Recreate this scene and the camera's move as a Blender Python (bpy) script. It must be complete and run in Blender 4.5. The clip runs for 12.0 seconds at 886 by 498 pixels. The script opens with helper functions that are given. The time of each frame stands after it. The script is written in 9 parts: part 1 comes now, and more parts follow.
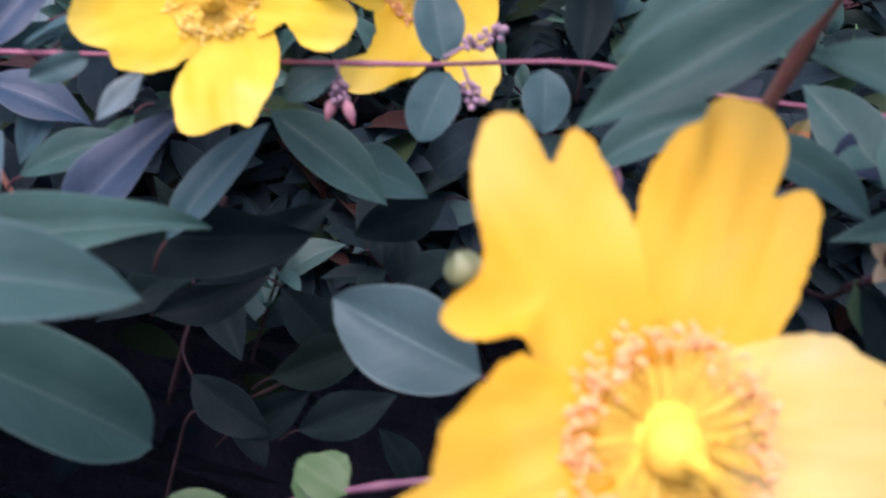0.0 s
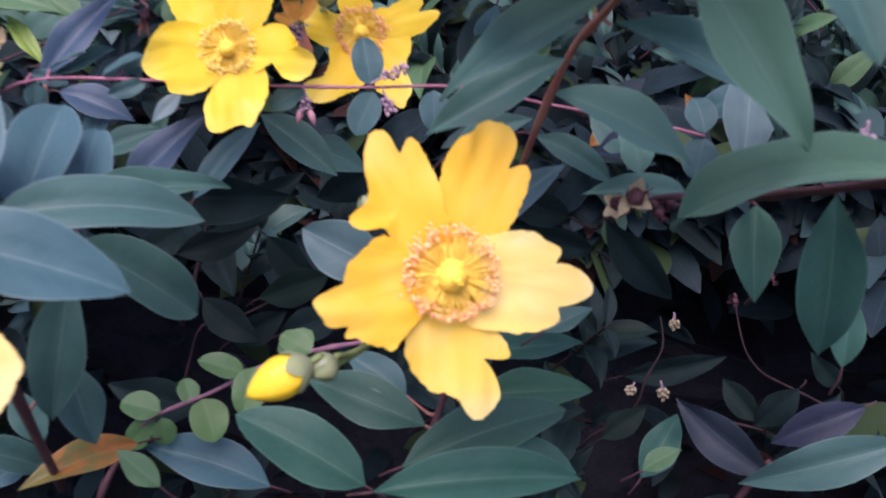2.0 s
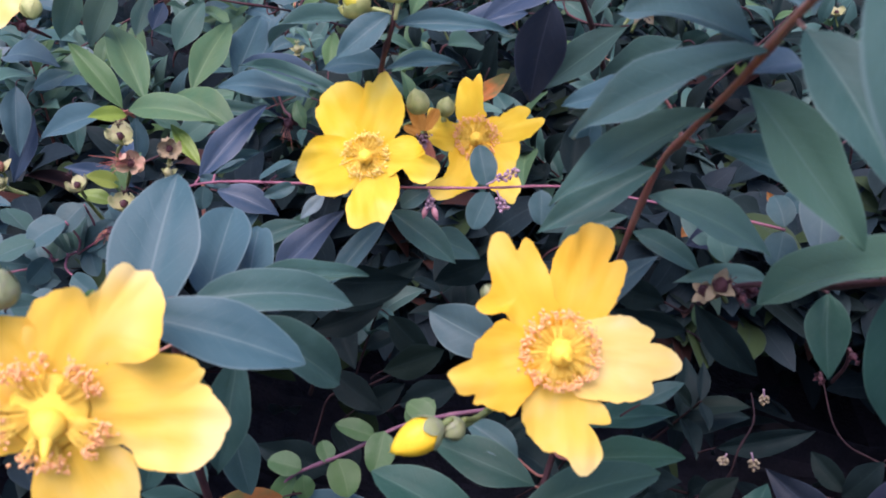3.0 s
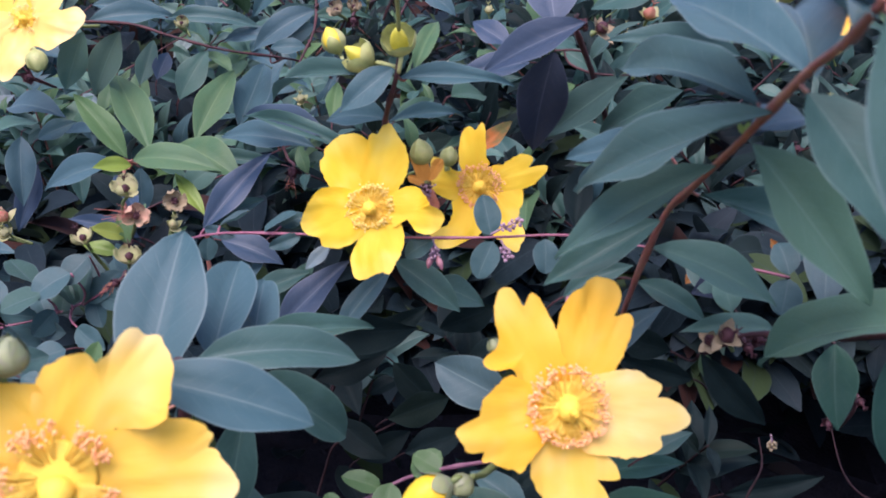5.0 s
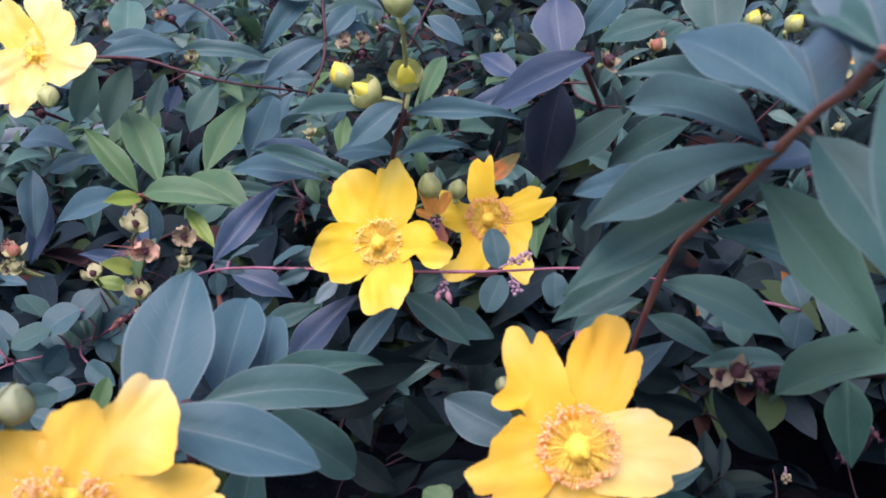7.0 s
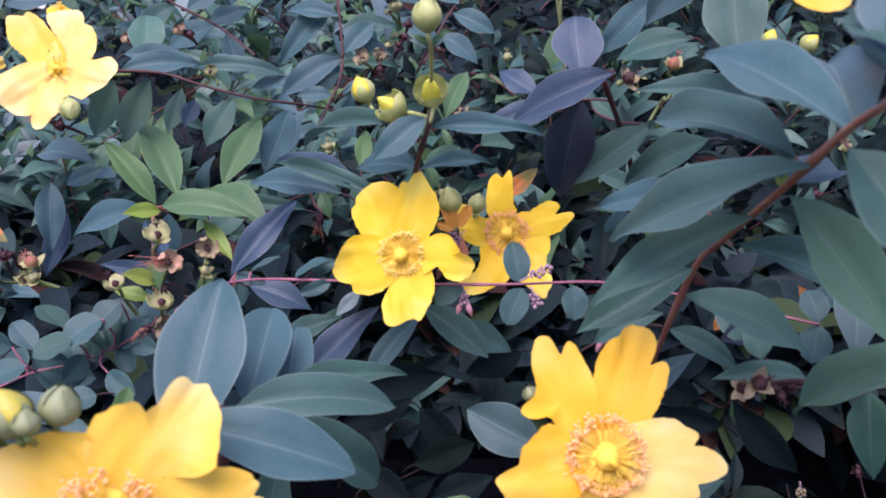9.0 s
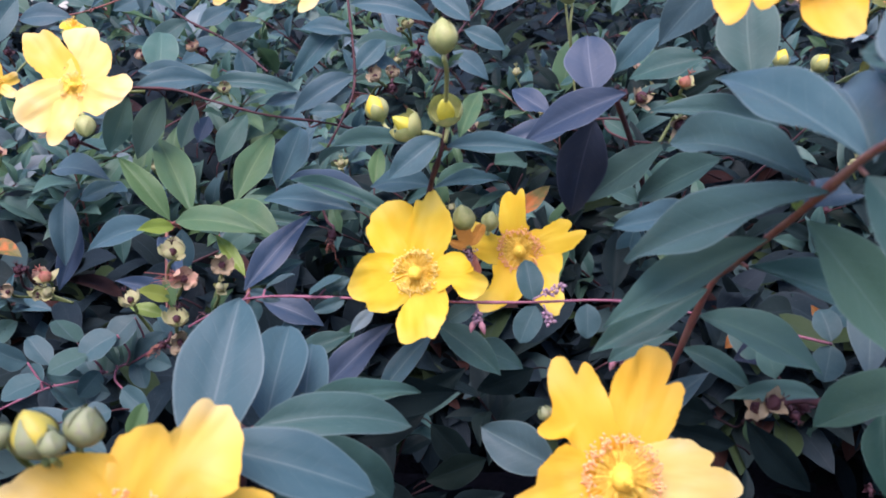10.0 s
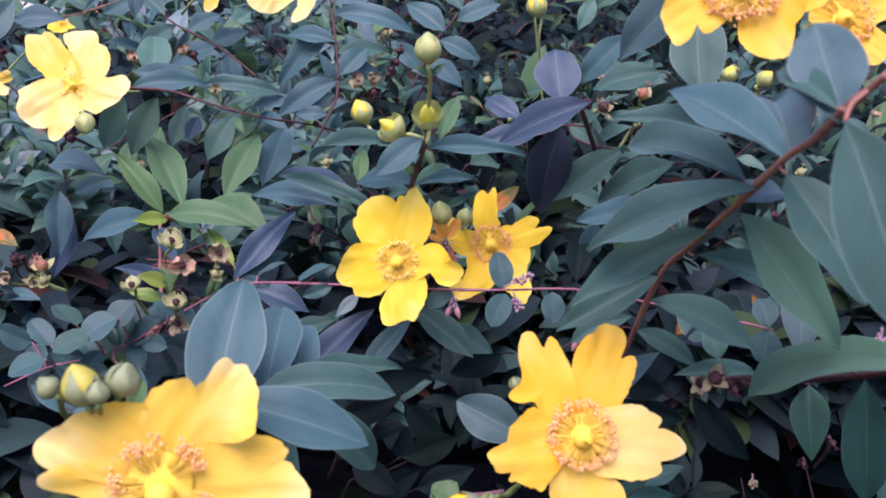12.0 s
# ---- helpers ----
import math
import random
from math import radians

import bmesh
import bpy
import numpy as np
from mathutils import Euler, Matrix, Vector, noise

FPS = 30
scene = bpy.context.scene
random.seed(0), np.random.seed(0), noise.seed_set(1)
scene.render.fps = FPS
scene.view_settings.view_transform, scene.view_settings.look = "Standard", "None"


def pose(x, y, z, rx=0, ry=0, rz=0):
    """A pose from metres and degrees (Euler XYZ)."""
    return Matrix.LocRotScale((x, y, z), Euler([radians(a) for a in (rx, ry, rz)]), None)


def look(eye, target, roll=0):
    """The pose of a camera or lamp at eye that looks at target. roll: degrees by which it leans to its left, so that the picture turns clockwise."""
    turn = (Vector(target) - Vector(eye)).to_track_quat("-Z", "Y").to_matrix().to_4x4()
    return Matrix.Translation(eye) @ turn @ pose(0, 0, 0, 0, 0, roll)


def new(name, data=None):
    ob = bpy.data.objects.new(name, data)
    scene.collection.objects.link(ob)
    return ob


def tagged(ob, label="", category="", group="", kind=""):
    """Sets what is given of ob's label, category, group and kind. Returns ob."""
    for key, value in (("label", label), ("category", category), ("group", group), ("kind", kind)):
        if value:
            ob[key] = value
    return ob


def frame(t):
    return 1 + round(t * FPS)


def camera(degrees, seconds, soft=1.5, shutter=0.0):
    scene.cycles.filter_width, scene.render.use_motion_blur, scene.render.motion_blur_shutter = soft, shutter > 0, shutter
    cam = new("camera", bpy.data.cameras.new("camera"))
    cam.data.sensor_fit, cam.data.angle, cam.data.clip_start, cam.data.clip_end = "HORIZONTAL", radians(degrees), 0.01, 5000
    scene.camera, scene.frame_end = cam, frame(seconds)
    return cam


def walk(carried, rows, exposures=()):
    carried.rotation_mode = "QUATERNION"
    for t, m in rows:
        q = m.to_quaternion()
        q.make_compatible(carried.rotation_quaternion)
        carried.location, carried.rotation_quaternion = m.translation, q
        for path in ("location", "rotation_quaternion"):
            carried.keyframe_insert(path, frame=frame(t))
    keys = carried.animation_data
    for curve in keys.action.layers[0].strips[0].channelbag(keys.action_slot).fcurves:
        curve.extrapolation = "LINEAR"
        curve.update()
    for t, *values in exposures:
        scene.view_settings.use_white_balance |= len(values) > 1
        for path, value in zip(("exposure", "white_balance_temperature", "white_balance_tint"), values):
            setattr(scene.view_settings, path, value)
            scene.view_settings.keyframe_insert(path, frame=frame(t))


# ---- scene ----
cam = camera(50.19, 12.0, soft=1.8, shutter=0.3)
cam.data.dof.use_dof, cam.data.dof.focus_distance, cam.data.dof.aperture_fstop = True, 0.50, 36
PATH = [
    (0, (0.0436, 0.0308, 1.1422), (0.0409, 0.9269, 0.6984), 4.81),
    (0.5, (0.0545, 0.0375, 1.1338), (0.0992, 0.9105, 0.6482), 5.42),
    (1, (0.0603, 0.0354, 1.1394), (0.1111, 0.8941, 0.6295), 5.62),
    (1.5, (0.0593, 0.0014, 1.1567), (0.1204, 0.8628, 0.6526), 6.10),
    (2, (0.0570, -0.0669, 1.1837), (0.0870, 0.8195, 0.7218), 5.55),
    (2.5, (0.0550, -0.0949, 1.1984), (0.0165, 0.8109, 0.7765), 3.73),
    (3, (0.0522, -0.1017, 1.2032), (-0.0248, 0.8127, 0.8059), 2.79),
    (3.5, (0.0523, -0.1015, 1.2045), (-0.0289, 0.8171, 0.8178), 2.58),
    (5.5, (0.0500, -0.1000, 1.2100), (-0.0314, 0.8300, 0.8516), 2.00),
    (6, (0.0499, -0.0996, 1.2110), (-0.0339, 0.8324, 0.8585), 1.86),
    (6.5, (0.0511, -0.0986, 1.2110), (-0.0392, 0.8354, 0.8651), 1.68),
    (7, (0.0515, -0.0982, 1.2123), (-0.0437, 0.8360, 0.8685), 1.43),
    (9, (0.0436, -0.1034, 1.2112), (-0.0493, 0.8380, 0.8868), 1.97),
    (9.5, (0.0420, -0.1042, 1.2125), (-0.0534, 0.8377, 0.8906), 1.91),
    (10, (0.0406, -0.1049, 1.2142), (-0.0581, 0.8394, 0.9003), 2.01),
    (10.5, (0.0366, -0.1080, 1.2173), (-0.0566, 0.8406, 0.9150), 2.38),
    (11, (0.0363, -0.1173, 1.2193), (-0.0462, 0.8360, 0.9287), 2.93),
    (11.5, (0.0378, -0.1297, 1.2213), (-0.0324, 0.8237, 0.9278), 3.28),
    (12, (0.0383, -0.1379, 1.2191), (-0.0230, 0.8121, 0.9128), 3.51),
]
EXPOSURES = [(0, 1.18, 6450, 37), (12, 1.18, 6450, 37)]
walk(cam, [(t, look(eye, target, roll)) for t, eye, target, roll in PATH], EXPOSURES)
SKY, SUN, SUN_UP, SUN_TURN = 0.13, 2.8, 65, 200

# ---- world and light: soft shade under a pale evening sky ----
world = bpy.data.worlds.new("sky")
scene.world = world
world.use_nodes = True
wn = world.node_tree.nodes
sky = wn.new("ShaderNodeTexSky")
sky.sky_type, sky.sun_disc = "NISHITA", False
sky.sun_elevation, sky.sun_rotation = radians(SUN_UP), radians(SUN_TURN)
sky.air_density, sky.dust_density, sky.ozone_density = 1.0, 1.0, 2.5
wn["Background"].inputs["Strength"].default_value = SKY
world.node_tree.links.new(sky.outputs["Color"], wn["Background"].inputs["Color"])
lamp = bpy.data.lights.new("sun", "SUN")
lamp.energy, lamp.angle, lamp.color = SUN, radians(50), (1.0, 0.97, 0.93)
sun = new("sun", lamp)
up_way = Vector((math.sin(radians(SUN_TURN)) * math.cos(radians(SUN_UP)), math.cos(radians(SUN_TURN)) * math.cos(radians(SUN_UP)), math.sin(radians(SUN_UP))))
sun.matrix_basis = look(up_way * 5, (0, 0, 0))


# ---- materials ----
class Mat:
    """A node material with a Principled shader and a few short-hands."""

    def __init__(self, name, rough=0.5, spec=0.5):
        self.mat = bpy.data.materials.new(name)
        self.mat.use_nodes = True
        self.tree = self.mat.node_tree
        self.bsdf = self.tree.nodes["Principled BSDF"]
        self.bsdf.inputs["Roughness"].default_value = rough
        self.bsdf.inputs["Specular IOR Level"].default_value = spec

    def node(self, kind, **values):
        n = self.tree.nodes.new(kind)
        for key, value in values.items():
            n.inputs[key.replace("_", " ")].default_value = value
        return n

    def link(self, a, b):
        self.tree.links.new(a, b)

    def math(self, op, a, b=None, c=None):
        n = self.tree.nodes.new("ShaderNodeMath")
        n.operation = op
        for slot, v in zip(n.inputs, (a, b, c)):
            if v is None:
                continue
            if isinstance(v, (int, float)):
                slot.default_value = v
            else:
                self.link(v, slot)
        return n.outputs[0]

    def mix(self, fac, a, b, blend="MIX"):
        n = self.tree.nodes.new("ShaderNodeMix")
        n.data_type, n.blend_type = "RGBA", blend
        for slot, v in ((n.inputs[0], fac), (n.inputs[6], a), (n.inputs[7], b)):
            if isinstance(v, (int, float)):
                slot.default_value = v
            elif isinstance(v, tuple):
                slot.default_value = (*v, 1) if len(v) == 3 else v
            else:
                self.link(v, slot)
        return n.outputs[2]

    def ramp(self, fac, lo, hi):
        n = self.tree.nodes.new("ShaderNodeMapRange")
        n.interpolation_type = "SMOOTHSTEP"
        n.inputs["From Min"].default_value, n.inputs["From Max"].default_value = lo, hi
        self.link(fac, n.inputs["Value"])
        return n.outputs[0]

    def noise(self, scale, detail=3.0, coord=None):
        n = self.node("ShaderNodeTexNoise", Scale=scale, Detail=detail)
        self.link(coord or self.coords("Object"), n.inputs["Vector"])
        return n.outputs["Fac"]

    def coords(self, which):
        return self.tree.nodes.new("ShaderNodeTexCoord").outputs[which]

    def bump(self, height, strength, distance):
        n = self.node("ShaderNodeBump", Strength=strength, Distance=distance)
        self.link(height, n.inputs["Height"])
        self.link(n.outputs[0], self.bsdf.inputs["Normal"])
        return n.outputs[0]

    def colour(self, socket):
        self.link(socket, self.bsdf.inputs["Base Color"])

    def thin(self, colour, share, normal=None):
        """Lets some light through, as a leaf or a petal does."""
        t = self.tree.nodes.new("ShaderNodeBsdfTranslucent")
        self.link(colour, t.inputs["Color"])
        m = self.tree.nodes.new("ShaderNodeMixShader")
        m.inputs[0].default_value = share
        out = self.tree.nodes["Material Output"]
        self.link(self.bsdf.outputs[0], m.inputs[1])
        self.link(t.outputs[0], m.inputs[2])
        self.link(m.outputs[0], out.inputs["Surface"])


def leaf_material(name, base, vein, edge, share=0.14, rough=0.48, veins=9.0, island=False, blotch=None, spec=0.36, stray=()):
    m = Mat(name, rough, spec)
    uv = m.tree.nodes.new("ShaderNodeSeparateXYZ")
    m.link(m.coords("UV"), uv.inputs[0])
    across = m.math("ABSOLUTE", m.math("SUBTRACT", m.math("MULTIPLY", uv.outputs[0], 2.0), 1.0))
    along = uv.outputs[1]
    if island:
        rnd = m.tree.nodes.new("ShaderNodeNewGeometry").outputs["Random Per Island"]
    else:
        rnd = m.tree.nodes.new("ShaderNodeObjectInfo").outputs["Random"]
    # coordinates that differ from leaf to leaf
    shift = m.tree.nodes.new("ShaderNodeCombineXYZ")
    m.link(m.math("ADD", uv.outputs[0], m.math("MULTIPLY", rnd, 37.0)), shift.inputs[0])
    m.link(m.math("MULTIPLY", along, 2.4), shift.inputs[1])
    big = m.noise(2.2, 3.0, shift.outputs[0])
    fine = m.noise(38.0, 4.0, shift.outputs[0])
    c = m.mix(m.ramp(big, 0.32, 0.7), base, edge)
    c = m.mix(m.math("MULTIPLY", m.ramp(rnd, 0.0, 1.0), 0.55), c, tuple(v * k for v, k in zip(base, (1.5, 1.25, 1.35))))
    # some leaves lean to green, some to purple
    c = m.mix(m.math("MULTIPLY", m.ramp(m.math("FRACT", m.math("MULTIPLY", rnd, 7.31)), 0.5, 1.0), 0.6), c, tuple(v * k for v, k in zip(base, (1.3, 1.12, 0.66))))
    c = m.mix(m.math("MULTIPLY", m.ramp(m.math("FRACT", m.math("MULTIPLY", rnd, 3.73)), 0.7, 1.0), 0.5), c, tuple(v * k for v, k in zip(base, (1.5, 0.92, 1.15))))
    # a few leaves have turned another colour altogether
    for k, (part_of, other) in enumerate(stray):
        pick = m.ramp(m.math("FRACT", m.math("MULTIPLY", rnd, 11.3 + 5.9 * k)), 1 - part_of, 1 - 0.8 * part_of)
        c = m.mix(m.math("MULTIPLY", pick, 0.85), c, other)
    c = m.mix(m.math("MULTIPLY", m.ramp(fine, 0.45, 0.75), 0.32), c, tuple(v * 1.5 for v in base))
    if blotch:
        c = m.mix(m.ramp(m.math("ADD", big, m.math("MULTIPLY", along, 0.35)), 0.52, 0.8), c, blotch)
    # side veins sweep forward from the midrib
    wob = m.math("MULTIPLY", big, 0.12)
    phase = m.math("FRACT", m.math("MULTIPLY", m.math("ADD", m.math("SUBTRACT", along, m.math("MULTIPLY", across, 0.22)), wob), veins))
    side = m.math("SUBTRACT", 1.0, m.ramp(m.math("ABSOLUTE", m.math("SUBTRACT", phase, 0.5)), 0.0, 0.07))
    side = m.math("MULTIPLY", side, m.math("SUBTRACT", 1.0, m.ramp(across, 0.5, 0.95)))
    rib = m.math("SUBTRACT", 1.0, m.ramp(across, 0.015, 0.05))
    c = m.mix(m.math("MULTIPLY", side, 0.13), c, vein)
    c = m.mix(m.math("MULTIPLY", rib, 0.5), c, vein)
    rim = m.ramp(across, 0.91, 1.0)
    c = m.mix(m.math("MULTIPLY", rim, 0.6), c, vein)
    # small pale specks of dust and old scars
    speck = m.ramp(m.noise(75.0, 1.0, shift.outputs[0]), 0.72, 0.78)
    c = m.mix(m.math("MULTIPLY", speck, 0.4), c, (0.3, 0.32, 0.28))
    m.colour(c)
    height = m.math("SUBTRACT", m.math("MULTIPLY", fine, 0.25), m.math("ADD", m.math("MULTIPLY", side, 0.5), rib))
    m.bump(m.math("ADD", height, m.math("MULTIPLY", big, 2.0)), 0.16, 0.0010)
    m.link(m.math("ADD", m.math("MULTIPLY", big, 0.25), rough - 0.12), m.bsdf.inputs["Roughness"])
    m.thin(m.mix(0.5, c, tuple(min(1, v * 2.2) for v in base)), share)
    return m.mat


def petal_material(name, deep, mid, pale, share, tip_highlight=0.0):
    m = Mat(name, 0.55, 0.3)
    uv = m.tree.nodes.new("ShaderNodeSeparateXYZ")
    m.link(m.coords("UV"), uv.inputs[0])
    rnd = m.tree.nodes.new("ShaderNodeObjectInfo").outputs["Random"]
    ray = m.tree.nodes.new("ShaderNodeCombineXYZ")
    m.link(m.math("ADD", m.math("MULTIPLY", uv.outputs[0], 5.0), m.math("MULTIPLY", rnd, 50.0)), ray.inputs[0])
    m.link(m.math("MULTIPLY", uv.outputs[1], 1.3), ray.inputs[1])
    streak = m.noise(2.4, 5.0, ray.outputs[0])
    spot = m.tree.nodes.new("ShaderNodeCombineXYZ")
    m.link(m.math("ADD", uv.outputs[0], m.math("MULTIPLY", rnd, 31.0)), spot.inputs[0])
    m.link(uv.outputs[1], spot.inputs[1])
    cloud = m.noise(1.9, 2.0, spot.outputs[0])
    c = m.mix(m.math("ADD", m.math("MULTIPLY", m.ramp(streak, 0.25, 0.75), 0.35), m.math("MULTIPLY", m.ramp(cloud, 0.25, 0.6), 0.65)), deep, mid)
    c = m.mix(m.math("MULTIPLY", m.ramp(cloud, 0.48, 0.8), share), c, pale)
    # deeper at the foot, paler towards the rim
    reach = m.math("ADD", uv.outputs[1], m.math("MULTIPLY", m.math("SUBTRACT", cloud, 0.5), 0.7))
    c = m.mix(m.math("MULTIPLY", m.ramp(reach, 0.55, 1.05), 0.38), c, pale)
    c = m.mix(m.math("MULTIPLY", m.math("SUBTRACT", 1.0, m.ramp(reach, 0.12, 0.62)), 0.55), c, deep)
    # highlight on the petal ends, painted as a mix to pale cream
    if tip_highlight:
        c = m.mix(m.math("MULTIPLY", m.ramp(m.math("ADD", uv.outputs[1], m.math("MULTIPLY", cloud, 0.5)), 0.98, 1.34), tip_highlight), c, (0.90, 0.75, 0.37))
    # bruised brown fringe here and there
    scar = m.math("MULTIPLY", m.ramp(m.noise(7.0, 4.0, spot.outputs[0]), 0.68, 0.78), m.ramp(uv.outputs[1], 0.8, 1.0))
    c = m.mix(m.math("MULTIPLY", scar, 0.5), c, (0.45, 0.2, 0.04))
    m.colour(c)
    m.bump(m.math("ADD", m.math("MULTIPLY", streak, 0.5), m.math("MULTIPLY", cloud, 1.6)), 0.34, 0.0012)
    m.thin(c, 0.36)
    return m.mat


def plain_material(name, a, b, scale, rough=0.55, strength=0.3, dist=0.0006, share=0.0, c3=None, spec=0.4):
    m = Mat(name, rough, spec)
    big, fine = m.noise(scale, 4.0), m.noise(scale * 7, 3.0)
    c = m.mix(m.ramp(big, 0.3, 0.7), a, b)
    c = m.mix(m.math("MULTIPLY", m.ramp(fine, 0.45, 0.8), 0.4), c, c3 or tuple(v * 0.6 for v in a))
    m.colour(c)
    m.bump(m.math("ADD", fine, big), strength, dist)
    if share:
        m.thin(c, share)
    return m.mat


YELLOW, YELLOW_DEEP, YELLOW_PALE = (0.87, 0.525, 0.046), (0.86, 0.43, 0.016), (0.88, 0.625, 0.165)
LEAF = {
    "g": leaf_material("leaf_blue_green", (0.031, 0.082, 0.088), (0.125, 0.187, 0.182), (0.041, 0.096, 0.103), spec=0.2),
    "d": leaf_material("leaf_deep_green", (0.028, 0.078, 0.064), (0.102, 0.171, 0.144), (0.037, 0.092, 0.078), spec=0.2),
    "e": leaf_material("leaf_bottle_green", (0.018, 0.064, 0.046), (0.062, 0.135, 0.100), (0.024, 0.074, 0.056), spec=0.15),
    "m": leaf_material("leaf_mid_green", (0.047, 0.120, 0.092), (0.114, 0.203, 0.155), (0.060, 0.133, 0.105), 0.16, spec=0.22),
    # green leaf darkened to near black, so inner leaves look deeply shaded
    "k": leaf_material("leaf_green_shaded", (0.0068, 0.0155, 0.0150), (0.019, 0.035, 0.033), (0.009, 0.020, 0.019), spec=0.05),
    "l": leaf_material("leaf_light_green", (0.048, 0.116, 0.054), (0.143, 0.225, 0.107), (0.067, 0.126, 0.056), 0.2, spec=0.2),
    "y": leaf_material("leaf_yellow_green", (0.13, 0.22, 0.035), (0.26, 0.34, 0.10), (0.16, 0.24, 0.05), 0.25),
    "p": leaf_material("leaf_purple_grey", (0.019, 0.045, 0.071), (0.107, 0.139, 0.171), (0.026, 0.051, 0.080), spec=0.3),
    # navy leaf; on the low purple leaves it also carries their shade
    "n": leaf_material("leaf_navy_and_shade", (0.012, 0.020, 0.034), (0.05, 0.065, 0.085), (0.016, 0.026, 0.042), spec=0.2),
    "w": leaf_material("leaf_pale_grey", (0.085, 0.145, 0.145), (0.20, 0.27, 0.25), (0.11, 0.17, 0.17)),
    "o": leaf_material("leaf_orange", (0.34, 0.120, 0.026), (0.40, 0.21, 0.06), (0.25, 0.105, 0.030), 0.25, blotch=(0.12, 0.12, 0.03)),
    "c": leaf_material("leaf_round_blue", (0.030, 0.077, 0.077), (0.102, 0.155, 0.155), (0.038, 0.088, 0.088), 0.16, veins=6.0, spec=0.2),
    "b": leaf_material("leaf_round_green", (0.044, 0.112, 0.036), (0.11, 0.19, 0.075), (0.056, 0.124, 0.045), 0.22, veins=6.0),
}
# thicket leaves carry the shade between shoots in a much darker leaf colour
STUFF = leaf_material("leaf_thicket_shaded", (0.0090, 0.0185, 0.0220), (0.028, 0.046, 0.050), (0.013, 0.025, 0.029), island=True, spec=0.05, stray=((0.16, (0.030, 0.052, 0.018)), (0.07, (0.055, 0.022, 0.016)), (0.10, (0.030, 0.060, 0.062))))
PETAL = petal_material("petal_yellow", YELLOW_DEEP, YELLOW, YELLOW_PALE, 0.5)
PETAL_OLD = petal_material("petal_pale_yellow", YELLOW, (0.85, 0.555, 0.087), (0.87, 0.655, 0.24), 0.6, 0.6)
PETAL_LEMON = petal_material("petal_lemon", (0.87, 0.53, 0.018), (0.88, 0.62, 0.032), (0.89, 0.70, 0.18), 0.5)
PETAL_CREAM = petal_material("petal_cream", (0.90, 0.60, 0.13), (0.92, 0.68, 0.22), (0.93, 0.765, 0.37), 0.8, 0.6)
FILAMENT = plain_material("filament_yellow", (0.94, 0.70, 0.12), (0.94, 0.66, 0.09), 300, 0.5, 0.1, share=0.2, c3=(0.92, 0.60, 0.07))
ANTHER = plain_material("anther_orange", (0.92, 0.46, 0.17), (0.93, 0.54, 0.26), 900, 0.8, 0.1, share=0.15, c3=(0.90, 0.38, 0.12))
PISTIL = plain_material("pistil_green_yellow", (0.89, 0.62, 0.085), (0.90, 0.58, 0.065), 260, 0.55, 0.15, share=0.15, c3=(0.70, 0.58, 0.08), spec=0.2)
ANTHER_PALE = plain_material("anther_pale", (0.95, 0.76, 0.26), (0.95, 0.82, 0.40), 900, 0.8, 0.1, share=0.15, c3=(0.94, 0.72, 0.26))
ANTHER_GOLD = plain_material("anther_gold", (0.93, 0.68, 0.14), (0.93, 0.72, 0.22), 900, 0.8, 0.1, share=0.15, c3=(0.92, 0.62, 0.12))
STEM = plain_material("stem_red_brown", (0.23, 0.072, 0.058), (0.27, 0.12, 0.085), 120, 0.55, 0.5, c3=(0.20, 0.16, 0.08))
# dark red of the upper stems; low stems use it to look shaded
STEM_DARK = plain_material("stem_dark_red", (0.048, 0.022, 0.024), (0.080, 0.032, 0.034), 160, 0.6, 0.5, spec=0.25)
# stem colour with the shade of the bush's inside put into it
STEM_SHADE = plain_material("stem_shade", (0.018, 0.010, 0.011), (0.032, 0.016, 0.017), 160, 0.8, 0.5, spec=0.15)
TWIG_PINK = plain_material("twig_pink_red", (0.22, 0.075, 0.105), (0.30, 0.11, 0.15), 260, 0.5, 0.4)
TWIG_PURPLE = plain_material("twig_purple", (0.16, 0.065, 0.10), (0.22, 0.10, 0.13), 260, 0.5, 0.4)
SEPAL = plain_material("sepal_green", (0.12, 0.175, 0.05), (0.17, 0.225, 0.075), 220, 0.5, share=0.1, c3=(0.2, 0.14, 0.07))
BUD_GREEN = plain_material("bud_green", (0.135, 0.180, 0.090), (0.21, 0.24, 0.105), 110, 0.5, 0.15, c3=(0.17, 0.11, 0.15))
BUD_OLIVE = plain_material("bud_olive", (0.34, 0.33, 0.060), (0.52, 0.43, 0.050), 110, 0.5, 0.15, share=0.15, c3=(0.28, 0.28, 0.09))
BUD_PALE = plain_material("bud_pale_green", (0.31, 0.37, 0.12), (0.45, 0.47, 0.18), 260, 0.5, share=0.15, c3=(0.26, 0.24, 0.16))
BUD_LIME = plain_material("bud_lime", (0.50, 0.50, 0.060), (0.66, 0.58, 0.060), 150, 0.5, 0.15, share=0.15, c3=(0.40, 0.42, 0.08))
BUD_TIP = plain_material("bud_lemon", (0.68, 0.56, 0.055), (0.74, 0.56, 0.040), 150, 0.5, share=0.15, c3=(0.5, 0.46, 0.07))
BUD_YELLOW = plain_material("bud_yellow", (0.72, 0.56, 0.030), (0.80, 0.50, 0.015), 150, 0.5, share=0.15, c3=(0.7, 0.36, 0.01))
DRY_PALE = plain_material("dry_straw", (0.24, 0.19, 0.105), (0.38, 0.31, 0.19), 190, 0.8, 0.7, share=0.1, c3=(0.20, 0.12, 0.07))
DRY_GREEN = plain_material("capsule_pale_green", (0.30, 0.33, 0.13), (0.36, 0.35, 0.18), 200, 0.6, 0.4, share=0.12, c3=(0.34, 0.18, 0.12))
